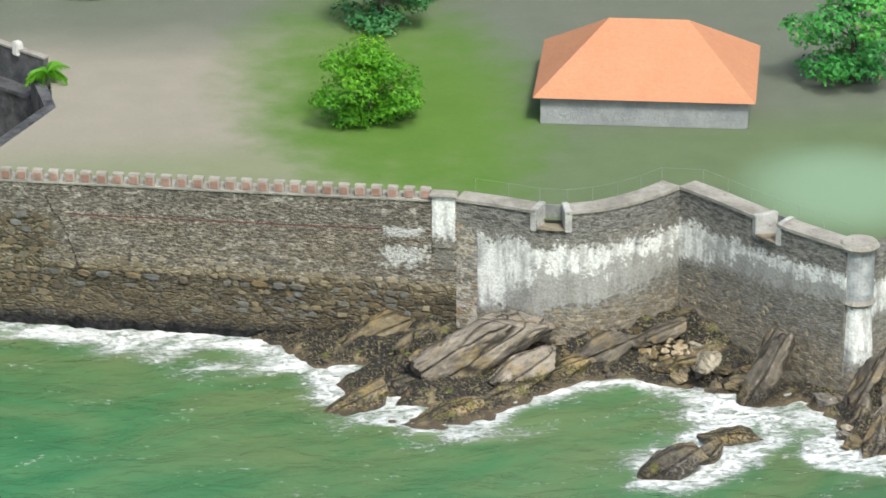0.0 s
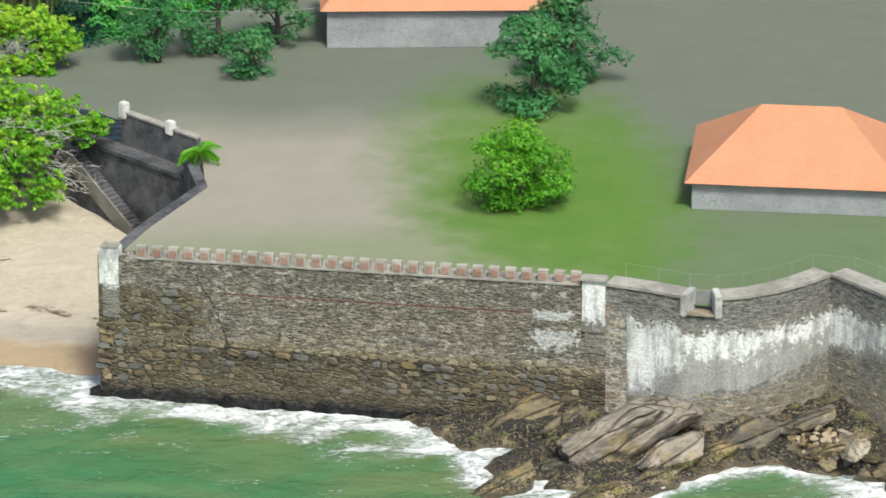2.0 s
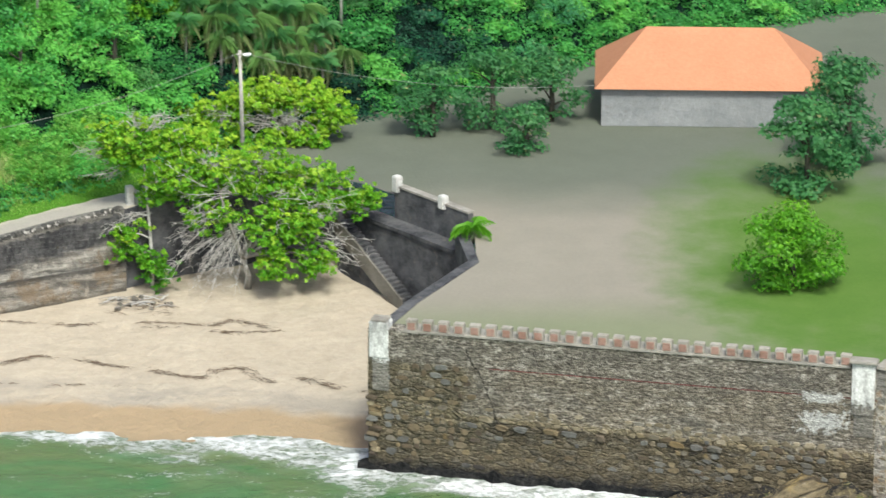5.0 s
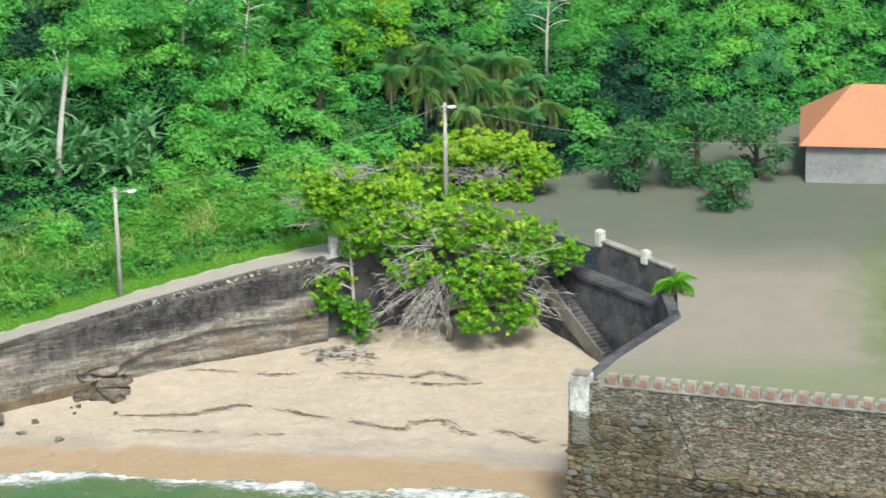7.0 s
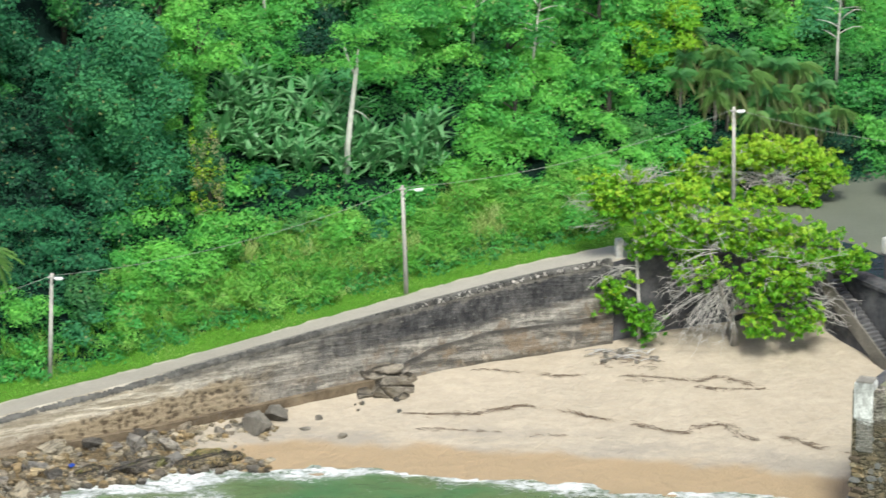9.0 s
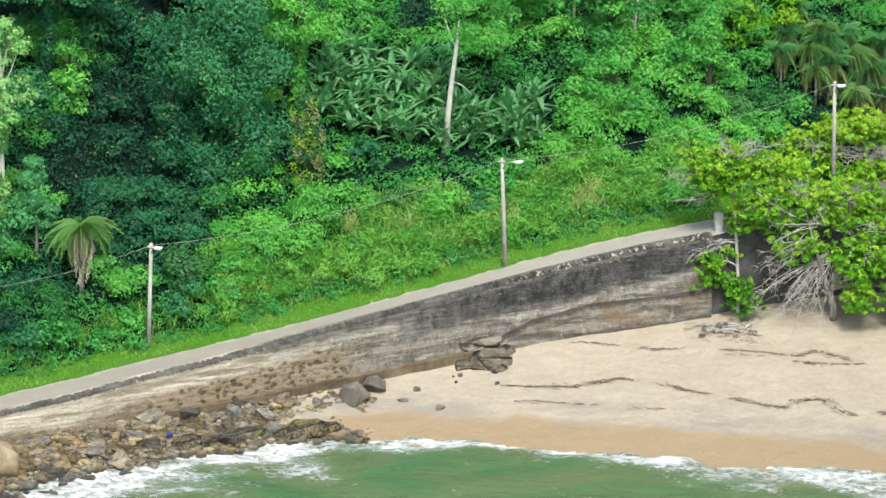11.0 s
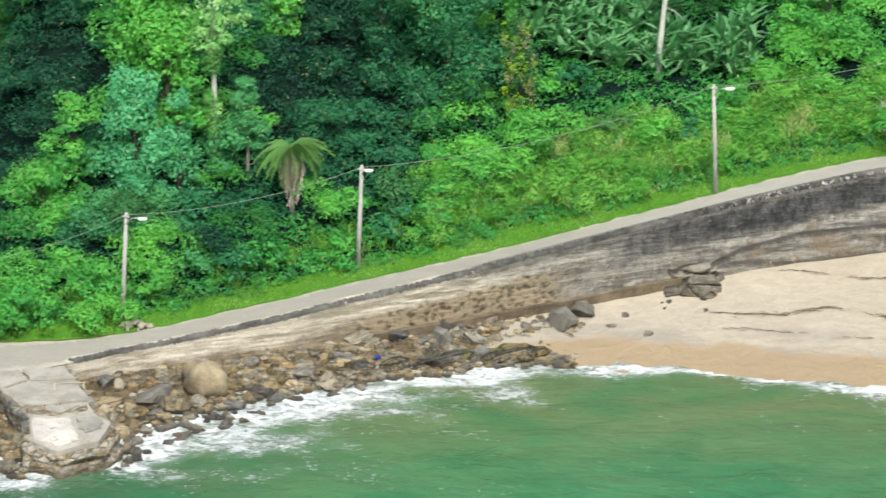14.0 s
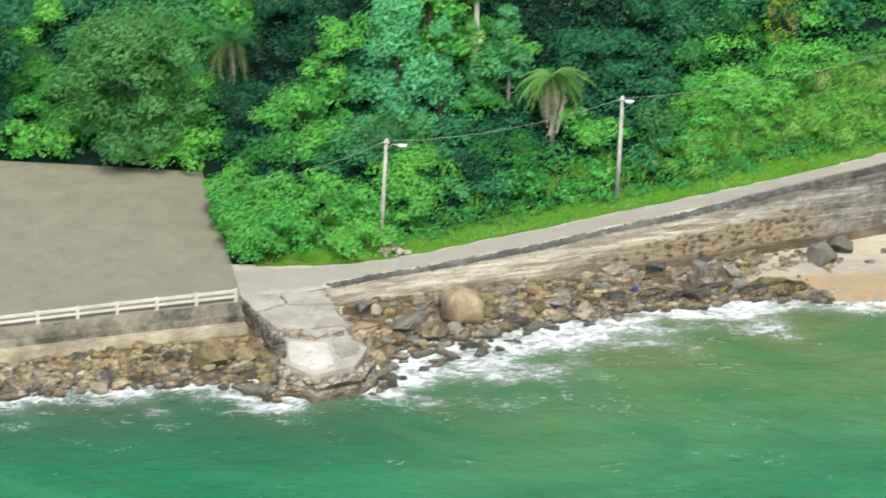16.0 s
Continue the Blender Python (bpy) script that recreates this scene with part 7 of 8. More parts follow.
def build_wrack():
    """Dark lines of twigs and weed that the tide left."""
    lines = ([(-12.8, 329.7), (-8.5, 329.6), (-5.3, 330.8), (-2.6, 330.2), (-0.3, 329.1), (3.2, 328.1), (6.3, 326.7), (7.5, 327.8), (9.1, 327.9), (10.2, 326.4), (11.7, 325.3), (13.3, 326.1), (15.2, 324.6), (17.6, 323.5)],
             [(-8.1, 335.6), (-3.4, 335.0), (2.6, 334.6), (7.3, 334.0), (8.9, 334.7), (10.5, 333.8), (11.8, 332.6)],
             [(3.4, 333.9), (8.9, 332.9), (12.0, 332.8)], [(0.5, 336.4), (2.4, 337.0), (4.8, 336.4)], [(-12, 327.6), (-6, 327.2), (1, 326.0)])
    bm = bmesh.new()
    for li, pts in enumerate(lines):
        total = float(run_length(pts)[-1])
        n = int(total * (22 if li < 1 else 15 if li < 3 else 20 if li == 3 else 8))
        for i in range(n):
            s = rng.uniform(0, total)
            if math.sin(s * 1.1 + li) + 0.8 * math.sin(s * 0.37 + 2 * li) < (-0.95 if li == 0 else -0.55) and li != 3:
                continue
            p, d = along(pts, s)
            x, y = p + rng.normal(size=2) * np.array([0.3, (0.06 + 0.12 * (i % 7 == 0)) if li != 3 else 0.5])
            z = float(beach_z(x, y)) + 0.05
            a = math.atan2(d[1], d[0]) + rng.normal() * 0.42
            L = rng.uniform(0.06, 0.42)
            e = np.array([math.cos(a), math.sin(a), 0]) * L
            q = np.array([x, y, z])
            r = rng.uniform(0.008, 0.022)
            tube_bm([q - e, q + np.array([0, 0, 0.05]), q + e], [r * 0.5, r, r * 0.4], 4, bm)
    k = Mat("dry_dark_wrack", rough=0.95, spec=0.1)
    mat = k.done(k.ramp(k.island, (0.0, (0.07, 0.05, 0.036)), (0.8, (0.17, 0.125, 0.09)), (1.0, (0.30, 0.27, 0.23))))
    tagged(part("wrack_line", bm, mat), "dark lines of twigs and weed on the sand", "seaweed", kind="stuff")


def build_driftwood():
    root = empty("driftwood_pile", (2.2, 337.2, float(beach_z(2.2, 337.2))))
    for i in range(26):
        x, y, a = rng.uniform(-2.0, 2.0), rng.uniform(-0.7, 0.7), rng.uniform(-0.7, 0.9)
        L, r = rng.uniform(0.3, 1.0), rng.uniform(0.025, 0.07)
        z = float(beach_z(2.2 + x, 337.2 + y)) - root.location.z + rng.uniform(0.03, 0.35)
        e = np.array([math.cos(a), math.sin(a), rng.uniform(-0.1, 0.2)]) * L
        q = np.array([x, y, z])
        part("branch", tube_bm([q - e, q + np.array([0, 0.05, 0.06]), q + e], [r, r * 0.9, r * 0.5], 6), TWIG if i % 3 else BARK, root)
    tagged(root, "pile of bleached driftwood against the wall", "driftwood")
    for i in range(14):
        x, y = rng.uniform(0.4, 4.4), rng.uniform(336.4, 338.0)
        dark_boulder(x, y, float(beach_z(x, y)) + 0.06, rng.uniform(0.14, 0.4), "grey stone at the head of the beach", "stones at the head of the beach", which=3)


build_driftwood()
build_shore_rocks()
build_bank_rocks()
build_wrack()


# ---------------------------------------------------------------- jetty and quay
def make_core():
    """Rubble core of the jetty: ochre and pale stones in worn mortar, dark and wet at the water."""
    k = Mat("jetty_rubble_core", rough=0.92, spec=0.25)
    z = k.axis(k.pos, 2)
    v = k.cells(1.7, stretch=(1.0, 1.0, 1.4))
    joint = k.cells(1.7, stretch=(1.0, 1.0, 1.4), feature="DISTANCE_TO_EDGE").outputs["Distance"]
    n = k.noise(1.6, 7.0, 0.75)
    c = k.ramp(k.axis(v.outputs["Color"], 0), (0.0, (0.10, 0.075, 0.045)), (0.4, (0.27, 0.20, 0.11)), (0.7, (0.38, 0.33, 0.25)), (1.0, (0.19, 0.175, 0.15)))
    c = k.mix(k.math("MULTIPLY", k.step(n, 0.45, 0.60), 0.85), c, (0.42, 0.385, 0.32))
    c = k.mix(k.math("MULTIPLY", k.math("SUBTRACT", 1.0, k.step(joint, 0.0, 0.14)), 0.35), c, (0.07, 0.058, 0.042))
    wet = k.math("SUBTRACT", 1.0, k.step(k.math("ADD", z, k.math("MULTIPLY", n, 1.0)), 0.6, 1.1))
    c = k.mix(k.math("MULTIPLY", wet, 0.75), c, (0.06, 0.046, 0.026))
    c = k.tone(c, k.noise(4.0, 5.0, 0.7), 0.3)
    return k.done(c, k.math("ADD", k.math("MULTIPLY", k.step(joint, 0.0, 0.25), 0.6), n), 0.3)


def worn_outline(pts, amp=0.10, n=4):
    """A slab's outline with chipped, uneven edges."""
    out = []
    for (ax, ay), (bx, by) in zip(pts, pts[1:] + pts[:1]):
        for i in range(n):
            t = i / n
            j = amp if i else amp * 0.5
            out.append((ax + (bx - ax) * t + rng.uniform(-j, j), ay + (by - ay) * t + rng.uniform(-j, j)))
    return out


def build_jetty():
    root = empty("jetty", (-56.0, 306.0, 0.0))
    top = [(-61.3, 311.2, 2.5), (-55.4, 312.7, 2.52), (-53.6, 309.0, 2.42), (-52.0, 305.6, 2.3), (-50.5, 303.4, 1.7), (-51.3, 301.2, 1.2), (-54.0, 299.9, 1.0), (-56.3, 300.6, 1.3), (-56.8, 304.2, 2.2), (-58.6, 307.4, 2.4)]
    cx, cy = -55.8, 306.5
    bm = bmesh.new()
    rings = []
    for k, (grow, dz) in enumerate(((1.0, 0.0), (1.025, -0.12), (1.02, -0.55), (1.06, -1.1), (1.03, -2.0), (0.97, -3.2))):
        ring = []
        for i, (x, y, z) in enumerate(top):
            j = 0.10 * noise.noise(Vector((x * 0.9, y * 0.9, k * 1.7)))
            ring.append(bm.verts.new((cx + (x - cx) * (grow + j * (k > 0)) + 56.0, cy + (y - cy) * (grow + j * (k > 0)) - 306.0, z + dz)))
        rings.append(ring)
    n = len(top)
    for a, b in zip(rings, rings[1:]):
        for i in range(n):
            bm.faces.new((a[i], b[i], b[(i + 1) % n], a[(i + 1) % n]))
    bm.faces.new(rings[0])
    bmesh.ops.triangulate(bm, faces=[f for f in bm.faces if len(f.verts) > 4])
    bmesh.ops.subdivide_edges(bm, edges=bm.edges[:], cuts=3, use_grid_fill=True)
    for v in bm.verts:
        v.co += Vector((noise.noise(v.co * 1.3), noise.noise(v.co * 1.3 + Vector((5, 0, 0))), 0.35 * noise.noise(v.co * 1.1 + Vector((0, 7, 0))))) * (0.5 if v.co.y < -1.8 else 0.26)
    bmesh.ops.recalc_face_normals(bm, faces=bm.faces[:])
    part("body", bm, make_core(), root)
    # the deck: broken slabs with gaps, the outermost sunk
    for pts, dz in (([(-60.9, 310.9), (-58.5, 311.4), (-57.6, 309.8), (-59.3, 308.2)], 0.10), ([(-58.3, 311.5), (-55.6, 312.3), (-54.5, 310.2), (-57.4, 309.7)], 0.12),
                    ([(-59.1, 308.0), (-57.5, 309.6), (-54.5, 310.0), (-53.0, 307.0), (-56.6, 305.9), (-57.7, 306.2)], 0.10),
                    ([(-56.9, 304.9), (-56.5, 305.6), (-53.2, 306.7), (-52.4, 305.2), (-54.6, 304.6)], 0.04), ([(-56.0, 301.4), (-56.5, 304.2), (-54.6, 304.2), (-52.4, 304.8), (-51.1, 303.6), (-51.6, 301.7), (-54.1, 300.4)], 0.20)):
        bm = bmesh.new()
        pts = worn_outline(pts, 0.08)
        ztop = [float(np.interp(y, [299.9, 304, 307.4, 312.7], [1.1, 2.1, 2.4, 2.52])) + dz for x, y in pts]
        lo = [bm.verts.new((x + 56.0, y - 306.0, z - 0.4)) for (x, y), z in zip(pts, ztop)]
        hi = [bm.verts.new((x + 56.0, y - 306.0, z + rng.uniform(-0.03, 0.03))) for (x, y), z in zip(pts, ztop)]
        m = len(pts)
        bm.faces.new(hi)
        for i in range(m):
            bm.faces.new((lo[i], lo[(i + 1) % m], hi[(i + 1) % m], hi[i]))
        bmesh.ops.recalc_face_normals(bm, faces=bm.faces[:])
        part("deck_slab", bm, JETTY_MAT, root, "cracked grey concrete slab")
    # pale broken screed on the tip and a kerb down the western side
    for pts, z, mat, label in (([(-55.8, 301.5), (-54.2, 300.9), (-52.8, 301.6), (-53.3, 302.6), (-53.9, 303.9), (-56.2, 303.8)], 0.27, make_concrete("pale_screed", (0.33, 0.31, 0.275), (0.52, 0.495, 0.45), 0.95), "pale broken screed"),
                               ([(-53.0, 302.8), (-52.2, 302.5), (-51.6, 303.0), (-51.7, 303.9), (-52.5, 304.3), (-53.4, 304.0)], 0.29, PALE_STONE, "grey concrete patch")):
        bm = bmesh.new()
        pts = worn_outline(pts, 0.17)
        ztop = [float(np.interp(y, [299.9, 304, 307.4], [1.1, 2.1, 2.4])) + z for x, y in pts]
        lo = [bm.verts.new((x + 56.0, y - 306.0, h - 0.35)) for (x, y), h in zip(pts, ztop)]
        hi = [bm.verts.new((x + 56.0, y - 306.0, h)) for (x, y), h in zip(pts, ztop)]
        m = len(pts)
        bm.faces.new(hi)
        for i in range(m):
            bm.faces.new((lo[i], lo[(i + 1) % m], hi[(i + 1) % m], hi[i]))
        part("screed", bm, mat, root, label)
    line = [(-61.2, 310.9), (-58.7, 307.2), (-56.8, 304.0), (-56.4, 302.2)]
    total = float(run_length(line)[-1])
    for i in range(13):
        p, d = along(line, total * (i + 0.5) / 13)
        me = box_bm((total / 13 * rng.uniform(0.8, 0.97), 0.42, 0.35), 0.05)
        ob = part("kerb_stone", me, ROCK_GREY, root)
        ob.matrix_local = pose(p[0] + 56.0, p[1] - 306.0, 2.42 - 0.45 * i / 13 + rng.uniform(-0.04, 0.05), rng.uniform(-5, 5), rng.uniform(-4, 4), math.degrees(math.atan2(d[1], d[0])))
    # rust-yellow painted marks on the deck
    paint = make_concrete("worn_yellow_paint", (0.42, 0.38, 0.25), (0.50, 0.46, 0.32), 0.9)
    for x, y, sx, sy, a in ((-55.6, 308.6, 0.12, 1.5, 10), (-54.6, 309.4, 2.0, 0.12, 12), (-53.7, 308.9, 0.12, 1.2, 10)):
        ob = part("painted_mark", box_bm((sx, sy, 0.02)), paint, root)
        ob.matrix_local = pose(x + 56.0, y - 306.0, 2.60, -3, 0, a)
    tagged(root, "short broken concrete jetty running into the surf", "jetty")


RAIL_CREAM = make_concrete("cream_rail_concrete", (0.44, 0.41, 0.35), (0.62, 0.585, 0.52), 0.5)


def build_quay():
    lower = offset_line(WEST_WALL, -1.3)
    ob = wall_strip("ledge", [tuple(p) for p in lower], -0.6, [1.35] * 5, 1.3, LEDGE_MAT, batter=0.25)
    tagged(ob, "worn cream concrete ledge below the quay wall", "ledge", kind="structure")
    mid = offset_line(WEST_WALL, -0.55)
    ob = wall_strip("ledge_upper", [tuple(p) for p in mid], 1.3, [1.75] * 5, 0.6, QUAY_RENDER)
    tagged(ob, "brown stained upper ledge of the quay wall", "ledge", kind="structure")
    root = empty("quay_railing", (-75.0, 305.2, 2.5))
    line = offset_line(WEST_WALL, 0.25)
    total = float(run_length(line)[-1])
    s = total - 0.4
    while s > 10:
        p, d = along(line, s)
        ob = part("post", box_bm((0.22, 0.22, 0.95), 0.03), RAIL_CREAM, root)
        ob.matrix_local = pose(p[0] + 75, p[1] - 305.2, 0.45, 0, 0, math.degrees(math.atan2(d[1], d[0])))
        q, _ = along(line, s - 1.35)
        for z, h in ((0.76, 0.22), (0.36, 0.18)):
            ob = part("rail", box_bm((2.5, 0.10, h), 0.02), RAIL_CREAM, root)
            ob.matrix_local = pose(q[0] + 75, q[1] - 305.2, z, 0, 0, math.degrees(math.atan2(d[1], d[0])))
        s -= 2.7
    tagged(root, "low cream concrete railing along the quay wall", "railing")
    heap = empty("rubble_heap", (-51.8, 319.4, 2.7))
    pale = make_concrete("pale_rubble", (0.30, 0.255, 0.215), (0.48, 0.43, 0.37), 0.5)
    for i in range(26):
        a, u = rng.uniform(0, 6.283), math.sqrt(rng.random())
        me = BOULDERS[i % 10].copy()
        me.materials[0] = pale
        ob = new("stone", me)
        ob.parent = heap
        r = rng.uniform(0.14, 0.36)
        ob.matrix_local = pose(math.cos(a) * u * 1.1, math.sin(a) * u * 0.7, 0.10 + 0.5 * (1 - u), rng.uniform(0, 90), 0, rng.uniform(0, 360)) @ Matrix.Diagonal((r, r, r, 1))
    tagged(heap, "heap of pale rubble on the road's edge", "rubble")


build_jetty()
build_quay()


# ---------------------------------------------------------------- lamp posts and wires
STEEL = Mat("galvanised_steel", rough=0.45, spec=0.5, metal=0.8).done((0.55, 0.56, 0.56))
LAMP_GLASS = Mat("lamp_lens", rough=0.25).done((0.80, 0.82, 0.82))
WIRE = Mat("grey_cable", rough=0.6).done((0.26, 0.28, 0.25))
TIPS = []


def lamp_post(x, y, z, height, lean, reach, label):
    root = empty("street_lamp", (x, y, z))
    root.rotation_euler = (0, radians(lean), 0)
    part("post", tube_bm([(0, 0, -0.4), (0, 0, height * 0.5), (0, 0, height)], [0.17, 0.145, 0.115], 10), POST_MAT, root, smooth=True)
    part("crossarm", box_bm((0.5, 0.10, 0.12), 0.02, pose(0, -0.1, height - 0.25)), POST_MAT, root)
    part("arm", tube_bm([(0.05, -0.12, height - 0.75), (reach * 0.45, -0.3, height - 0.25), (reach, -0.5, height - 0.12)], [0.035, 0.035, 0.03], 6), STEEL, root, smooth=True)
    head = box_bm((0.62, 0.30, 0.17), 0.06, pose(reach + 0.25, -0.55, height - 0.14, 0, -8, -15))
    lamp = part("lamp_head", head, LAMP_GLASS, root, "pale lamp head")
    part("lens", box_bm((0.4, 0.2, 0.06), 0.02, pose(reach + 0.27, -0.55, height - 0.24, 0, -8, -15)), LAMP_GLASS, lamp)
    tagged(root, label, "street lamp", group="street lamps along the road")
    TIPS.append((x + math.sin(radians(lean)) * height, y, z + height * math.cos(radians(lean)) - 0.15))


lamp_post(-52.9, 320.3, 2.75, 8.0, 3.3, 0.95, "leaning concrete street lamp beside the road")
lamp_post(-37.6, 328.4, 4.05, 7.75, 2.3, 0.30, "concrete street lamp with a short arm on the verge")
lamp_post(-13.3, 338.2, 7.3, 7.85, -1.9, 0.95, "slightly leaning concrete street lamp on the verge")
lamp_post(10.0, 349.6, 9.55, 8.0, -0.8, 0.25, "concrete street lamp behind the spreading tree")


def build_wires():
    ends = [(-64.6, 322.0, 5.9)] + TIPS + [(36.0, 354.0, 12.9)]
    for a, b in zip(ends, ends[1:]):
        a, b = np.array(a), np.array(b)
        sag = 0.036 * np.linalg.norm(b - a) + 0.1
        pts = [a + (b - a) * t - np.array([0, 0, 4 * sag * t * (1 - t)]) for t in np.linspace(0, 1, 17)]
        tagged(part("overhead_cable", tube_bm(pts, [0.015] * 17, 5), WIRE), "thin grey overhead cable between the street lamps", "cable", group="overhead cables")


build_wires()


# ---------------------------------------------------------------- details of the cove
def build_cove():
    tagged(part("bollard", box_bm((0.55, 0.55, 1.5), 0.06, pose(1.7, 340.4, 9.85, 0, 0, 20)), WHITEWASH), "white concrete post at the end of the sea wall", "bollard")
    upper = cut_line([tuple(p) for p in offset_line(STAIR_WALL, 1.25)], 4.0, float(run_length(STAIR_WALL)[-1]))
    ob = wall_strip("parapet_stair", upper, 7.6, [10.35] * len(upper), 0.45, DARK_WALL)
    tagged(ob, "blackened parapet wall above the stair", "parapet", kind="structure")
    cap = cut_line([tuple(p) for p in offset_line(STAIR_WALL, 1.18)], 4.0, float(run_length(STAIR_WALL)[-1]))
    ob = wall_strip("coping_stair", cap, 10.35, [10.5] * len(cap), 0.62, PALE_STONE)
    tagged(ob, "pale coping on the stair's parapet", "coping", kind="structure")
    ledge = offset_line(STAIR_WALL, -0.18)
    ob = wall_strip("ledge_stair", [tuple(p) for p in ledge], 7.75, [8.0] * len(STAIR_WALL), 1.5, DARK_WALL)
    tagged(ob, "grey ledge along the retaining wall", "ledge", kind="structure")
    for s, h in ((0.3, 0.8), (5.2, 0.6)):
        p, d = along(upper, s)
        tagged(part("bollard", box_bm((0.62, 0.6, h + 0.4), 0.08, pose(p[0], p[1] + 0.1, 10.3 + h / 2 - 0.1, 0, 0, math.degrees(math.atan2(d[1], d[0])))), WHITEWASH), "whitewashed block on the stair's parapet", "pillar")
    root = empty("stair", (17.0, 342.0, 3.2))
    a, b = np.array([17.2, 341.2, 7.6]), np.array([21.6, 335.4, 3.2])
    n = 22
    d = (b - a)[:2] / np.linalg.norm((b - a)[:2])
    turn = math.degrees(math.atan2(d[1], d[0]))
    for i in range(n):
        p = a + (b - a) * (i + 0.5) / n
        ob = part("step", box_bm((0.36, 1.1, p[2] - 2.4), 0.02), DARK_WALL, root)
        ob.matrix_local = pose(p[0] - 17.0 - 0.35, p[1] - 342.0 - 0.3, (p[2] + 2.4) / 2 - 3.2, 0, 0, turn)
    out = np.array([d[1], -d[0]]) * 0.72
    bm = bmesh.new()
    q = [a[:2] + out, b[:2] + out]
    t = np.array([d[1], -d[0]]) * 0.16
    vs = []
    for (x, y), z in ((q[0], a[2]), (q[1], b[2])):
        for k in (0, 1):
            for dz in (-0.9, 0.45):
                vs.append(bm.verts.new((x + t[0] * k - 17.0 - 0.35, y + t[1] * k - 342.0 - 0.3, z + dz - 3.2)))
    for f in ((0, 1, 5, 4), (2, 6, 7, 3), (1, 3, 7, 5), (0, 4, 6, 2), (0, 2, 3, 1), (4, 5, 7, 6)):
        bm.faces.new([vs[i] for i in f])
    part("string_wall", bm, BLOCK_GREY, root, "grey sloping side wall")
    tagged(root, "dark stone stair down to the sand", "stair")


build_cove()


# ---------------------------------------------------------------- fort: parapets, merlons, turret
def side_of(pts, s, out=0.0):
    p, d = along(pts, s)
    return p + np.array([d[1], -d[0]]) * out, math.degrees(math.atan2(d[1], d[0]))


EMBRASURE_GREY = make_concrete("grey_closing_slab", (0.15, 0.158, 0.15), (0.24, 0.25, 0.24), 0.4)


def build_parapets():
    for pts, gap, name, mat in ((BASTION, (5.55, 7.45), "bastion", BASTION_MAT), (FLANK, (7.2, 9.0), "flank", FLANK_MAT)):
        total = float(run_length(pts)[-1])
        for s0, s1 in ((0.0, gap[0]), (gap[1], total)):
            line = cut_line(pts, s0, s1)
            tagged(wall_strip("parapet_" + name, line, 9.2, 10.4, 1.65, mat, s0=s0), "thick dark parapet of the fort", "parapet", kind="structure")
            cop = [tuple(p) for p in offset_line(line, -0.10)]
            tagged(wall_strip("coping_" + name, cop, 10.4, 10.60, 1.55, PALE_STONE), "broad pale coping on the fort's parapet", "coping", kind="structure")
        root = empty("embrasure", (*along(pts, sum(gap) / 2)[0], 9.2))
        o = Vector(root.location)
        for s, sgn in ((gap[0], 1), (gap[1], -1)):
            p, a = side_of(pts, s + 0.02 * sgn, -0.75)
            ob = part("cheek", box_bm((0.46, 1.70, 1.50), 0.05), make_concrete("worn_cheek_plaster", (0.26, 0.26, 0.245), (0.50, 0.50, 0.475), 0.8), root)
            ob.matrix_local = pose(p[0] - o.x, p[1] - o.y, 0.70, 0, 0, a - 14 * sgn)
        p, a = side_of(pts, sum(gap) / 2, -0.72)
        ob = part("floor", box_bm((gap[1] - gap[0], 1.9, 0.12), 0.03), STAINED, root, "brown stained sill")
        ob.matrix_local = pose(p[0] - o.x, p[1] - o.y, 0.05, -6, 0, a)
        q, _ = side_of(pts, sum(gap) / 2, -1.52)
        ob = part("back_panel", box_bm((gap[1] - gap[0] + 0.3, 0.14, 1.25), 0.02), EMBRASURE_GREY, root, "grey closing slab")
        ob.matrix_local = pose(q[0] - o.x, q[1] - o.y, 0.62, 0, 0, a)
        tagged(root, "whitewashed gun embrasure closed by a grey slab", "embrasure")


def build_turret():
    root = empty("corner_turret", (72.9, 289.9, 0))
    rust = make_concrete("turret_plaster", (0.15, 0.165, 0.17), (0.46, 0.475, 0.475), 0.8)
    part("drum", tube_bm([(0, 0, 6.8), (0, 0, 8.4), (0, 0, 10.3)], [0.98, 0.97, 0.97], 24), rust, root, smooth=False)
    part("ring", tube_bm([(0, 0, 6.45), (0, 0, 6.7), (0, 0, 6.95)], [0.8, 1.12, 1.0], 24), PALE_STONE, root)
    part("cap", tube_bm([(0, 0, 10.3), (0, 0, 10.5), (0, 0, 10.75)], [1.2, 1.3, 1.1], 24), PALE_STONE, root)
    part("base", tube_bm([(0, 0, -1.0), (0, 0, 3.0), (0, 0, 6.45)], [1.25, 1.05, 0.85], 16), TURRET_FOOT, root)
    tagged(root, "round corner turret with stained pale plaster", "turret")


def build_rail():
    root = empty("guard_rail", (60.0, 300.0, 10.6))
    thin = Mat("pale_green_steel", rough=0.6, metal=0.2).done((0.22, 0.28, 0.25))
    tops = []
    for pts, total in ((BASTION, float(run_length(BASTION)[-1])), (FLANK, float(run_length(FLANK)[-1]))):
        for s in np.arange(0.8, total, 2.2):
            p, a = side_of(pts, s, -1.35)
            ob = part("post", tube_bm([(0, 0, 0), (0, 0, 1.0)], [0.013, 0.013], 6), thin, root)
            ob.location = (p[0] - 60, p[1] - 300, 0)
            tops.append((p[0] - 60, p[1] - 300, 0.98))
    part("rail", tube_bm(tops, [0.007] * len(tops), 5), thin, root)
    tagged(root, "thin pale green steel guard rail on the parapet", "railing")


build_parapets()
build_turret()
build_rail()


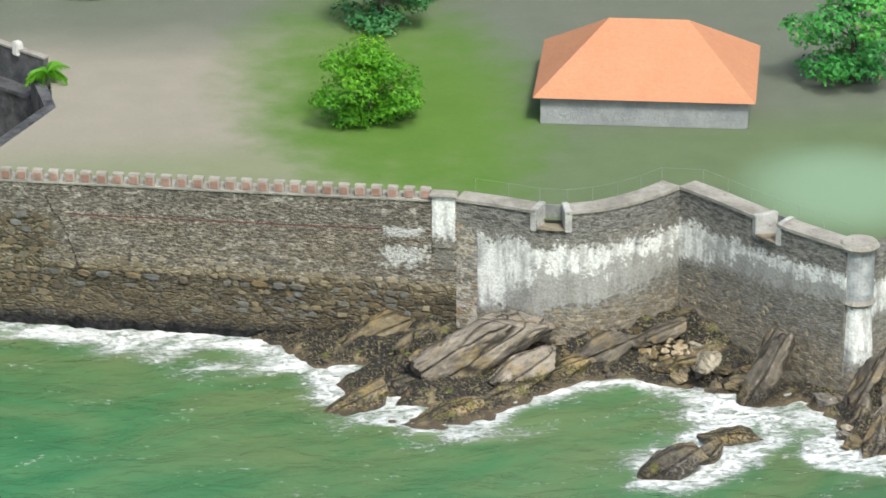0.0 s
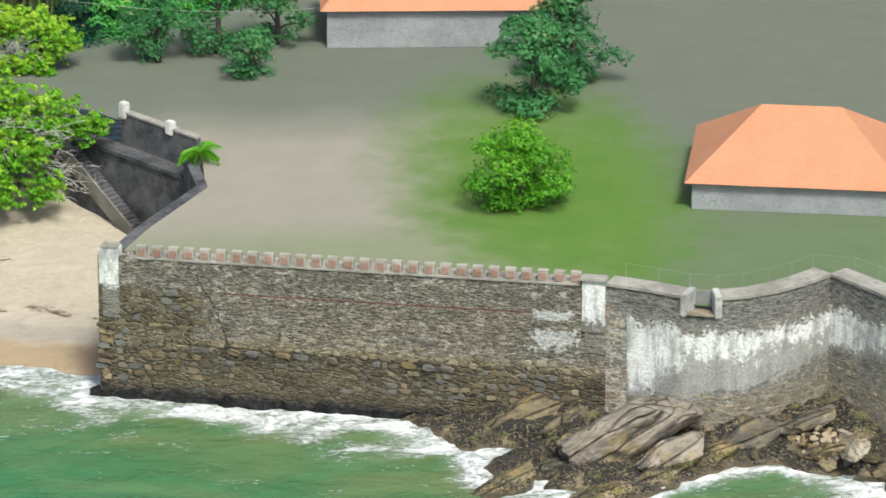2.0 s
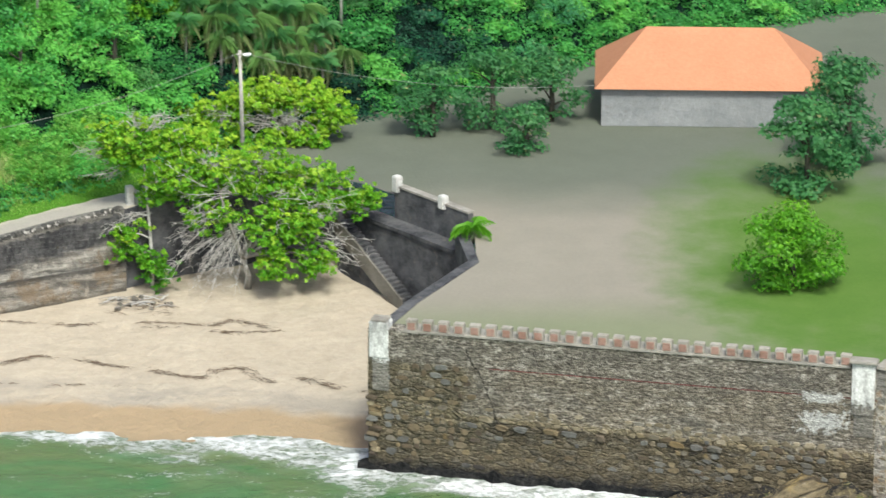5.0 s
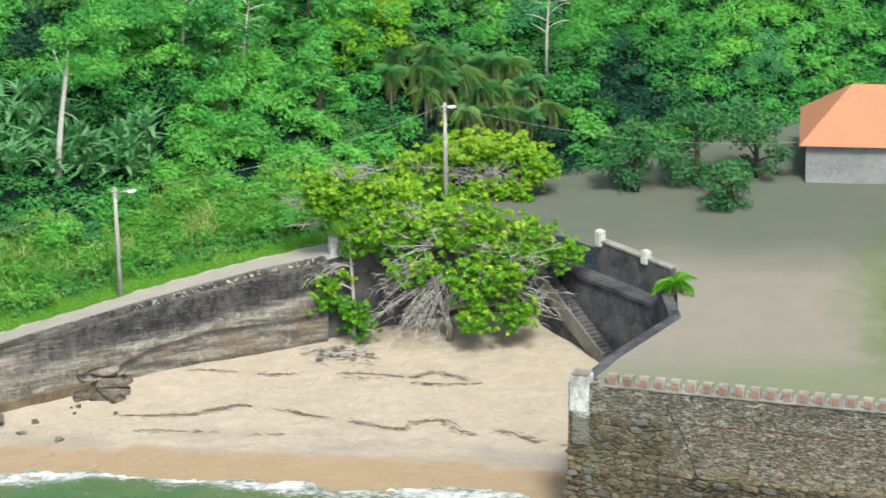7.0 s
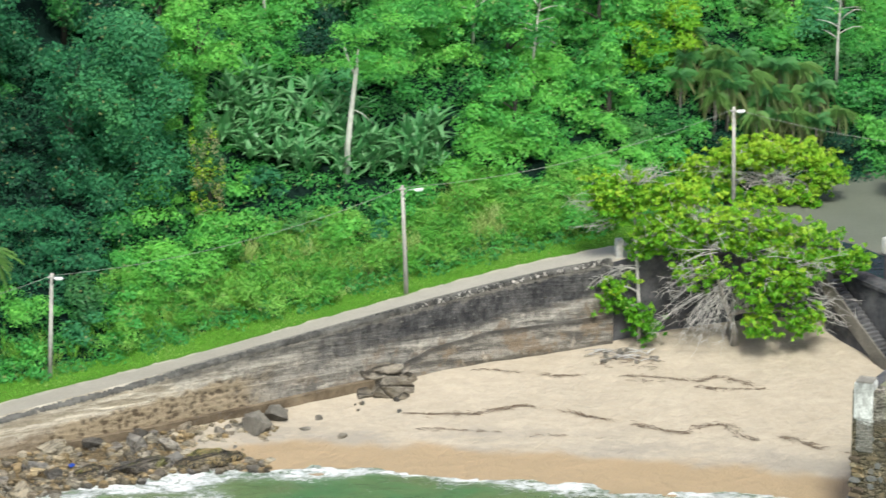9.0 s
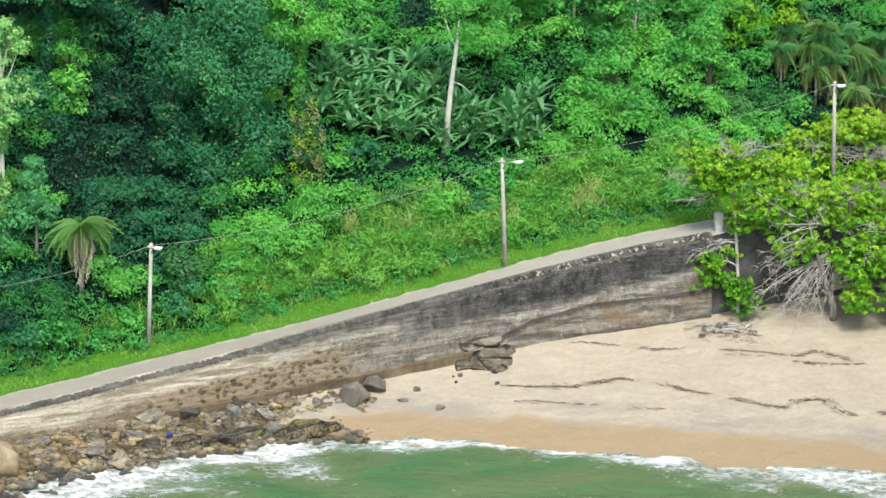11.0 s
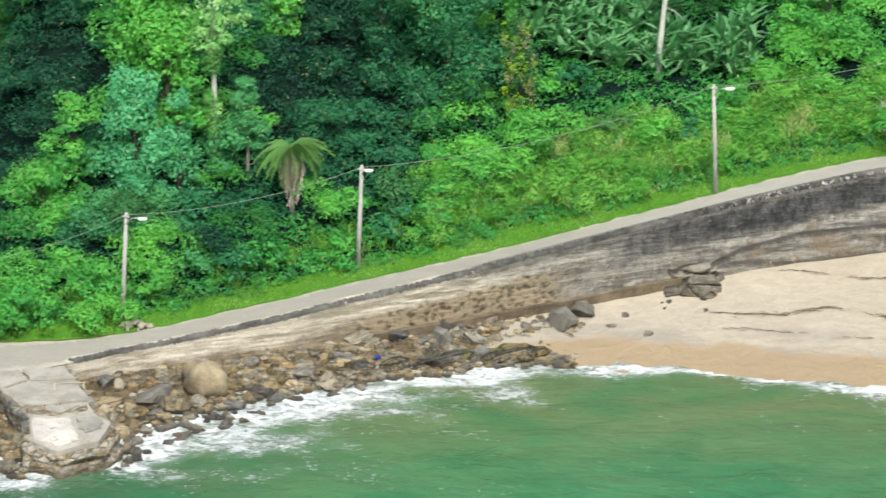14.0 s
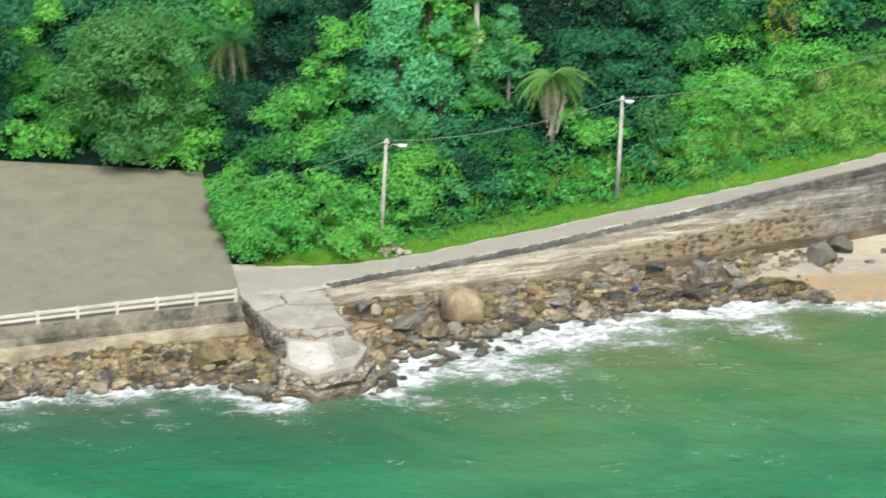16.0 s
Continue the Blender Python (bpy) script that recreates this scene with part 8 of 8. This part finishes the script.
def build_corner_piers():
    # the western corner: a plastered pier that overhangs the worn foot of the wall
    root = empty("corner_pier", (17.0, 312.6, 0))
    d = np.array([0.947, -0.322])
    turn = math.degrees(math.atan2(d[1], d[0]))
    for name, s, w, z0, z1, out, mat in (("pier", 0.75, 1.3, 7.9, 10.45, 0.12, PIER_MAT), ("corbel", 0.85, 1.2, 5.6, 8.0, 0.07, PIER_MAT), ("cap", 0.75, 1.2, 10.45, 10.56, 0.10, PALE_STONE)):
        p = d * s
        ob = part(name, box_bm((w, 1.2, z1 - z0), 0.07), mat, root)
        ob.matrix_local = pose(p[0] + (0.322 * 0.6 - 0.322 * out), p[1] + (0.947 * 0.6 - 0.947 * out), (z0 + z1) / 2, 0, 0, turn)
    tagged(root, "plastered corner pier of the fort above the beach", "pier")
    root = empty("pilaster", (47.6, 302.2, 0))
    for name, s, w, z0, z1, out, mat in (("shaft", 0.75, 1.5, 7.1, 10.7, 0.16, PIER_MAT), ("corbel", 0.8, 1.3, 5.6, 7.15, 0.07, PIER_MAT), ("cap", 0.75, 1.8, 10.7, 10.92, 0.4, PALE_STONE)):
        p = d * s
        ob = part(name, box_bm((w, 1.0, z1 - z0), 0.06), mat, root)
        ob.matrix_local = pose(p[0] + (0.322 * 0.5 - 0.322 * out), p[1] + (0.947 * 0.5 - 0.947 * out), (z0 + z1) / 2, 0, 0, turn)
    tagged(root, "patchy whitewashed pilaster where curtain and bastion meet", "pilaster")


build_corner_piers()


# ---------------------------------------------------------------- behind the fort's walls
def make_tiles():
    k = Mat("terracotta_roof_tiles", rough=0.9, spec=0.2)
    c = k.mix(k.noise(0.4, 5.0, 0.7), (0.40, 0.175, 0.095), (0.48, 0.235, 0.135))
    return k.done(k.tone(c, k.noise(3.0, 4.0), 0.15), k.noise(4.0, 3.0), 0.06)


TILES = make_tiles()
HOUSE_WALL = make_concrete("pale_house_render", (0.22, 0.235, 0.24), (0.30, 0.315, 0.32), 0.3)


def build_house(x, y, w, d, eave, ridge, turn, label):
    root = empty("house", (x, y, YARD))
    root.rotation_euler = (0, 0, radians(turn))
    part("wall", box_bm((w - 1.0, d - 1.0, eave), 0.03, pose(0, 0, eave / 2)), HOUSE_WALL, root)
    bm = bmesh.new()
    h = ridge - eave
    e = [bm.verts.new(p) for p in ((-w / 2, -d / 2, eave), (w / 2, -d / 2, eave), (w / 2, d / 2, eave), (-w / 2, d / 2, eave))]
    r = [bm.verts.new(p) for p in ((-w / 2 + d * 0.4, 0, eave + h), (w / 2 - d * 0.4, 0, eave + h))]
    for f in ((e[0], e[1], r[1], r[0]), (e[2], e[3], r[0], r[1]), (e[1], e[2], r[1]), (e[3], e[0], r[0]), (e[3], e[2], e[1], e[0])):
        bm.faces.new(f)
    part("roof", bm, TILES, root, "hipped terracotta tile roof")
    tagged(root, label, "house")


build_house(65.5, 321.0, 15.0, 12.0, 2.0, 5.8, -14, "low house with an orange tile roof on the terrace")
build_house(45.0, 358.0, 17.0, 9.5, 3.0, 6.4, -6, "pale house with an orange tile roof behind the terrace")
build_tree(49.5, 338.0, 6.5, 3.8, "round", 0.45, LEAF_OLIVE, "leafy tree on the fort's terrace", 0.32, 30, z=YARD)
build_tree(53.5, 345.0, 7.0, 4.0, "round", 0.35, LEAF_OLIVE, "leafy tree behind the fort's terrace", 0.32, 30, z=YARD)
build_tree(80.0, 322.0, 6.5, 4.2, "round", 0.45, LEAF, "leafy tree on the fort's terrace", 0.32, 30, z=YARD)
for x, y, h, r in ((24.0, 353.0, 5.0, 2.8), (28.5, 354.5, 5.5, 3.0), (33.0, 356.0, 5.0, 2.8), (30.5, 349.0, 3.0, 2.4)):
    build_tree(x, y, h, r, "round", 0.45, LEAF_OLIVE, "bushy green tree at the back of the terrace", 0.26, 26, z=YARD)
build_tree(46.0, 319.5, 5.0, 3.6, "round", 0.22, LEAF_LIME, "green leafy tree on the fort's lawn", 0.24, 40, z=YARD)

# ---------------------------------------------------------------- pieces: merlons, stones, kerbs
def make_stone():
    k = Mat("rubble_stone", rough=0.9, spec=0.25)
    z = k.axis(k.pos, 2)
    f = k.math("FRACT", k.math("ADD", k.obj, k.island))
    c = k.ramp(f, (0.0, (0.065, 0.05, 0.04)), (0.22, (0.13, 0.10, 0.062)), (0.38, (0.21, 0.172, 0.105)), (0.52, (0.10, 0.107, 0.107)), (0.70, (0.17, 0.178, 0.172)), (0.80, (0.17, 0.122, 0.055)), (0.92, (0.30, 0.255, 0.165)), (1.0, (0.07, 0.055, 0.05)))
    c = k.mix(0.25, c, (0.11, 0.092, 0.06))
    c = k.tone(c, k.noise(2.6, 6.0, 0.75), 0.55)
    lichen = k.step(k.noise(1.1, 6.0, 0.72), 0.55, 0.68)
    c = k.mix(k.math("MULTIPLY", lichen, 0.7), c, (0.075, 0.066, 0.048))
    tidal = k.math("SUBTRACT", 1.0, k.step(k.math("ADD", z, k.math("MULTIPLY", k.noise(0.5, 4.0), 1.0)), 1.0, 1.9))
    c = k.tone(c, k.noise(7.0, 5.0, 0.85), 0.4)
    c = k.mix(k.math("MULTIPLY", tidal, 0.9), c, (0.020, 0.021, 0.022))
    return k.done(c, k.noise(3.5, 6.0, 0.7), 0.10)


STONE = make_stone()


def make_tan_stone():
    k = Mat("tan_wall_stone", rough=0.92, spec=0.2)
    f = k.math("FRACT", k.math("ADD", k.obj, k.island))
    c = k.ramp(f, (0.0, (0.12, 0.102, 0.07)), (0.35, (0.215, 0.184, 0.125)), (0.7, (0.31, 0.27, 0.19)), (1.0, (0.18, 0.175, 0.155)))
    c = k.tone(c, k.noise(3.0, 6.0, 0.8), 0.5)
    return k.done(k.tone(c, k.noise(8.0, 4.0, 0.8), 0.3), k.noise(3.5, 6.0, 0.7), 0.10)


TAN_STONE = make_tan_stone()
MERLON_BRICK = make_concrete("merlon_brick", (0.22, 0.12, 0.09), (0.36, 0.235, 0.19), 0.7)


def stone_shape(seed):
    """An irregular face stone: unit wide and high, its front a little domed."""
    r = random.Random(seed)
    n = r.choice((5, 6, 7, 8))
    rim = []
    for i in range(n):
        a = 2 * math.pi * i / n + r.uniform(-0.18, 0.18) + 0.4
        ca, sa = math.cos(a), math.sin(a)
        k = 0.50 / max(abs(ca), abs(sa)) ** 0.95 * r.uniform(0.76, 1.02)
        rim.append((ca * k, sa * k))
    verts = [(x, 0.6, z) for x, z in rim] + [(x * 0.98, -0.25, z * 0.98) for x, z in rim] + [(x * 0.84, -0.5 + r.uniform(-0.2, 0.2), z * 0.84) for x, z in rim]
    faces = [tuple(2 * n + (n - 1 - i) for i in range(n))[::-1]]
    for lvl in (0, 1):
        for i in range(n):
            j = (i + 1) % n
            faces.append((lvl * n + i, lvl * n + j, lvl * n + n + j, lvl * n + n + i))
    return verts, faces


SHAPES = [stone_shape(s) for s in range(14)]


def stone_mesh(i):
    me = bpy.data.meshes.new("stone")
    me.from_pydata(SHAPES[i][0], [], SHAPES[i][1])
    me.materials.append(STONE)
    return me


STONE_MESHES = [stone_mesh(i) for i in range(14)]


def build_face_stones():
    d = np.array([0.947, -0.322])
    turn = radians(math.degrees(math.atan2(d[1], d[0])))
    spots = []

    def course(z, h, s, end, w0, w1, fill, gap, proud=0.09):
        while s < end:
            w = rng.uniform(w0, w1)
            if rng.random() < fill:
                spots.append((s + w / 2, z + h / 2 + rng.uniform(-0.06, 0.06), w, h * rng.uniform(0.8, 1.08), proud))
            s += w + rng.uniform(0, gap)

    # round cobbles at the western end
    z = 0.7
    while z < 7.7:
        h = rng.uniform(0.38, 0.55)
        course(z, h, 0.95 + rng.uniform(0, 0.4), 7.6 + 0.3 * math.sin(z * 2), 0.30, 1.0, 0.46, 0.36, 0.06)
        z += h * 1.04
    # a course of large dark blocks, and squarer tan stones towards the bastion
    course(3.55, 0.52, 8.6, 23.0, 0.45, 1.2, 0.62, 0.5, 0.28)
    for z in (1.7, 2.15, 2.6, 3.05, 3.5, 3.95, 4.4):
        course(z, 0.42, 19.0 + 2.0 * math.sin(z * 3), S_CURTAIN - 1.9, 0.34, 0.9, 0.62, 0.2, 0.07)
    for z in (1.45, 1.9, 2.4, 2.9, 4.1, 4.5, 4.85):
        course(z, 0.34, 7.9, 24.0, 0.3, 0.75, 0.62 if z > 3.9 else 0.16, 0.3, 0.05)
    verts, faces, pale, pale_faces = [], [], [], []
    made = 0
    for s, z, w, h, proud in spots:
        p = np.array(CURTAIN[0]) + d * s
        m = Matrix.Translation((p[0] - 0.322 * 0.02, p[1] - 0.947 * 0.02, z)) @ Matrix.Rotation(turn, 4, "Z") @ Matrix.Rotation(rng.uniform(-0.14, 0.14), 4, "Y") @ Matrix.Diagonal((w * 0.98, proud * rng.uniform(0.5, 1.6), h * 0.98, 1))
        i = int(rng.integers(0, 14))
        if z > 4.2 and s > 7.9:
            n = len(pale)
            pale += [tuple(m @ Vector(v)) for v in SHAPES[i][0]]
            pale_faces += [tuple(n + k for k in f) for f in SHAPES[i][1]]
        elif s < 22.0 and made < 300:
            ob = new("stone", STONE_MESHES[i])
            ob.parent = curtain
            ob.matrix_local = m
            made += 1
        else:
            n = len(verts)
            verts += [tuple(m @ Vector(v)) for v in SHAPES[i][0]]
            faces += [tuple(n + k for k in f) for f in SHAPES[i][1]]
    for v, f, mat in ((verts, faces, STONE), (pale, pale_faces, TAN_STONE)):
        ob = mesh_object("stones", v, f, mat, curtain)
        ob["kind"] = "stuff"
    # bare rubble low on the bastion and its flank
    for pts, owner, zones in ((BASTION, bastion, ((0.1, 1.35, 1.4, 8.0, 0.4), (1.5, 16.8, 2.2, 3.6, 0.3))), (FLANK, flank, ((0.2, 14.4, 1.0, 4.8, 0.3),))):
        verts, faces = [], []
        for s0, s1, z0, z1, fill in zones:
            z = z0
            while z < z1:
                h, s = rng.uniform(0.26, 0.42), s0 + rng.uniform(0, 0.3)
                while s < s1 - 0.3:
                    w = rng.uniform(0.28, 0.7)
                    if rng.random() < fill:
                        q, d = along(pts, s + w / 2)
                        m = Matrix.Translation((q[0], q[1], z + h / 2)) @ Matrix.Rotation(math.atan2(d[1], d[0]), 4, "Z") @ Matrix.Rotation(rng.uniform(-0.1, 0.1), 4, "Y") @ Matrix.Diagonal((w * 0.95, rng.uniform(0.03, 0.09), h * 0.92, 1))
                        i, n = int(rng.integers(0, 14)), len(verts)
                        verts += [tuple(m @ Vector(v)) for v in SHAPES[i][0]]
                        faces += [tuple(n + k for k in f) for f in SHAPES[i][1]]
                    s += w + rng.uniform(0, 0.15)
                z += h
        ob = mesh_object("stones", verts, faces, TAN_STONE, owner)
        ob["kind"] = "stuff"


def build_merlons():
    d = np.array([0.947, -0.322])
    turn = math.degrees(math.atan2(d[1], d[0]))
    brick = box_bm((0.50, 0.10, 0.50), 0.03, pose(0, -0.26, -0.04))
    brick_me, cap_me = bpy.data.meshes.new("brickwork"), bpy.data.meshes.new("merlon")
    brick.to_mesh(brick_me)
    cap = box_bm((0.70, 0.50, 0.76), 0.035)
    cap.to_mesh(cap_me)
    brick_me.materials.append(MERLON_BRICK), cap_me.materials.append(make_concrete("lime_washed_merlon", (0.24, 0.225, 0.19), (0.39, 0.37, 0.325), 0.8))
    for i in range(28):
        s = 2.95 + 1.07 * i
        p = np.array(CURTAIN[0]) + d * s + np.array([0.322, 0.947]) * 0.28
        ob = new("merlon", cap_me)
        ob.parent = curtain
        ob.matrix_local = pose(p[0], p[1], curtain_top(s) + 0.42, rng.uniform(-2, 2), rng.uniform(-2, 2), turn)
        c = new("brickwork", brick_me)
        c.parent = ob
    line = [tuple(np.array(CURTAIN[0]) + d * s + np.array([-0.322, -0.947]) * 0.08) for s in (2.4, 32.2)]
    ob = wall_strip("coping_curtain", line, [curtain_top(2.4) - 0.06, curtain_top(32.2) - 0.06], [curtain_top(2.4) + 0.08, curtain_top(32.2) + 0.08], 1.5, PALE_STONE)
    tagged(ob, "pale worn coping along the top of the curtain wall", "coping", kind="structure")


def build_kerb():
    total = float(run_length(SW)[-1])
    meshes, limed_meshes = [], []
    for i in range(5):
        bm = box_bm((1.02, 0.30, 0.30), 0.06)
        for v in bm.verts:
            v.co += Vector((noise.noise(v.co * 3 + Vector((i, 0, 0))), noise.noise(v.co * 3 + Vector((0, i, 0))), noise.noise(v.co * 3 + Vector((0, 0, i))))) * 0.09
        me = bpy.data.meshes.new("kerb_stone")
        bm.to_mesh(me)
        bm.free()
        me.materials.append(KERB)
        meshes.append(me)
        limed = me.copy()
        limed.materials[0] = KERB_LIMED
        limed_meshes.append(limed)
    s = 0.4
    while s < total - 0.3:
        L = rng.uniform(0.12, 0.34)
        p, d = along(SW, s + L / 2)
        z = float(np.interp(p[0], [r[0] for r in SEAWALL], [r[2] for r in SEAWALL]))
        if rng.random() > 0.02:
            pale = rng.random() < (0.75 if p[0] > -13 else 0.0)
            ob = new("kerb_stone", (limed_meshes if pale else meshes)[int(rng.integers(0, 5))])
            ob.parent = sea_wall
            ob.matrix_local = pose(p[0] - d[1] * 0.10, p[1] + d[0] * 0.10, z + 0.04, rng.uniform(-9, 9), math.degrees(-0.1) + rng.uniform(-8, 8), math.degrees(math.atan2(d[1], d[0])) + rng.uniform(-7, 7)) @ Matrix.Diagonal((L / 0.95, 1, rng.uniform(0.8, 1.3), 1))
        s += L
    # the loose second row behind
    verts, faces = [], []
    for i in range(420):
        s = rng.uniform(0.3, total - 0.3)
        p, d = along(SW, s)
        z = float(np.interp(p[0], [r[0] for r in SEAWALL], [r[2] for r in SEAWALL]))
        inward = rng.uniform(0.26, 0.52)
        c = np.array([p[0] - d[1] * inward, p[1] + d[0] * inward, z + 0.06])
        n, r0 = len(verts), rng.uniform(0.08, 0.20)
        for dz, k in ((-0.8, 1.0), (0.55, 0.75)):
            for j in range(5):
                q = j * 1.2566 + i
                verts.append(tuple(c + np.array([math.cos(q) * r0 * k * rng.uniform(0.8, 1.4), math.sin(q) * r0 * k * rng.uniform(0.7, 1.1), dz * r0])))
        for j in range(5):
            m = (j + 1) % 5
            faces.append((n + j, n + m, n + 5 + m, n + 5 + j))
        faces.append(tuple(n + 5 + j for j in range(5)))
    ob = mesh_object("rubble", verts, faces, KERB, sea_wall)
    ob["kind"] = "stuff"


KERB = make_concrete("dark_kerb_stone", (0.045, 0.045, 0.042), (0.19, 0.185, 0.17), 0.8)
def make_limed():
    k = Mat("limed_kerb_stone", rough=0.95, spec=0.2)
    c = k.mix(k.step(k.noise(2.6, 6.0, 0.8), 0.50, 0.58), (0.05, 0.05, 0.048), (0.46, 0.44, 0.40))
    return k.done(k.tone(c, k.noise(7.0, 4.0), 0.3), k.noise(4.0, 5.0), 0.1)


KERB_LIMED = make_limed()


def build_footing():
    """Black wave-washed footing along the curtain wall, and the broken quoins of its western corner."""
    d, out = np.array([0.947, -0.322]), np.array([-0.322, -0.947])
    bm = bmesh.new()
    steps = np.linspace(-0.7, 24.0, 70)
    rings = []
    for s in steps:
        ring = []
        for o, z in ((-0.6, 0.55), (0.03, 0.48), (0.14, 0.22), (0.28, -0.2), (0.5, -1.2)):
            j = 1.3 * float(noise.noise(Vector((s * 1.3, o * 2.0, z))))
            p = np.array(CURTAIN[0]) + d * s + out * (o + 0.30 * j * (o > 0))
            ring.append(bm.verts.new((p[0], p[1], z + 0.5 * float(noise.noise(Vector((s * 1.1, o, 7.0)))))))
        rings.append(ring)
    for a, b in zip(rings, rings[1:]):
        for i in range(4):
            bm.faces.new((a[i], a[i + 1], b[i + 1], b[i]))
    bmesh.ops.recalc_face_normals(bm, faces=bm.faces[:])
    k = Mat("wave_washed_footing", rough=0.9, spec=0.15)
    n = k.noise(1.6, 6.0, 0.75)
    mat = k.done(k.mix(k.step(n, 0.4, 0.68), (0.008, 0.009, 0.010), (0.040, 0.040, 0.038)), n, 0.4)
    tagged(part("footing", bm, mat), "black wave-washed footing of the curtain wall", "footing", kind="structure")
    for i in range(12):
        z = 1.1 + 0.36 * i
        s = 0.12 + 0.22 * math.sin(i * 1.7) + rng.uniform(-0.1, 0.1) + 0.22 - (0.12 if z > 5.6 else 0.0)
        p = np.array(CURTAIN[0]) + d * s + out * 0.02
        ob = new("quoin", STONE_MESHES[i % 14])
        ob.parent = curtain
        ob.matrix_local = Matrix.Translation((p[0], p[1], z)) @ Matrix.Rotation(math.atan2(d[1], d[0]), 4, "Z") @ Matrix.Diagonal((rng.uniform(0.6, 1.0), 0.35, rng.uniform(0.36, 0.5), 1))


build_footing()
build_merlons()
build_kerb()
build_face_stones()
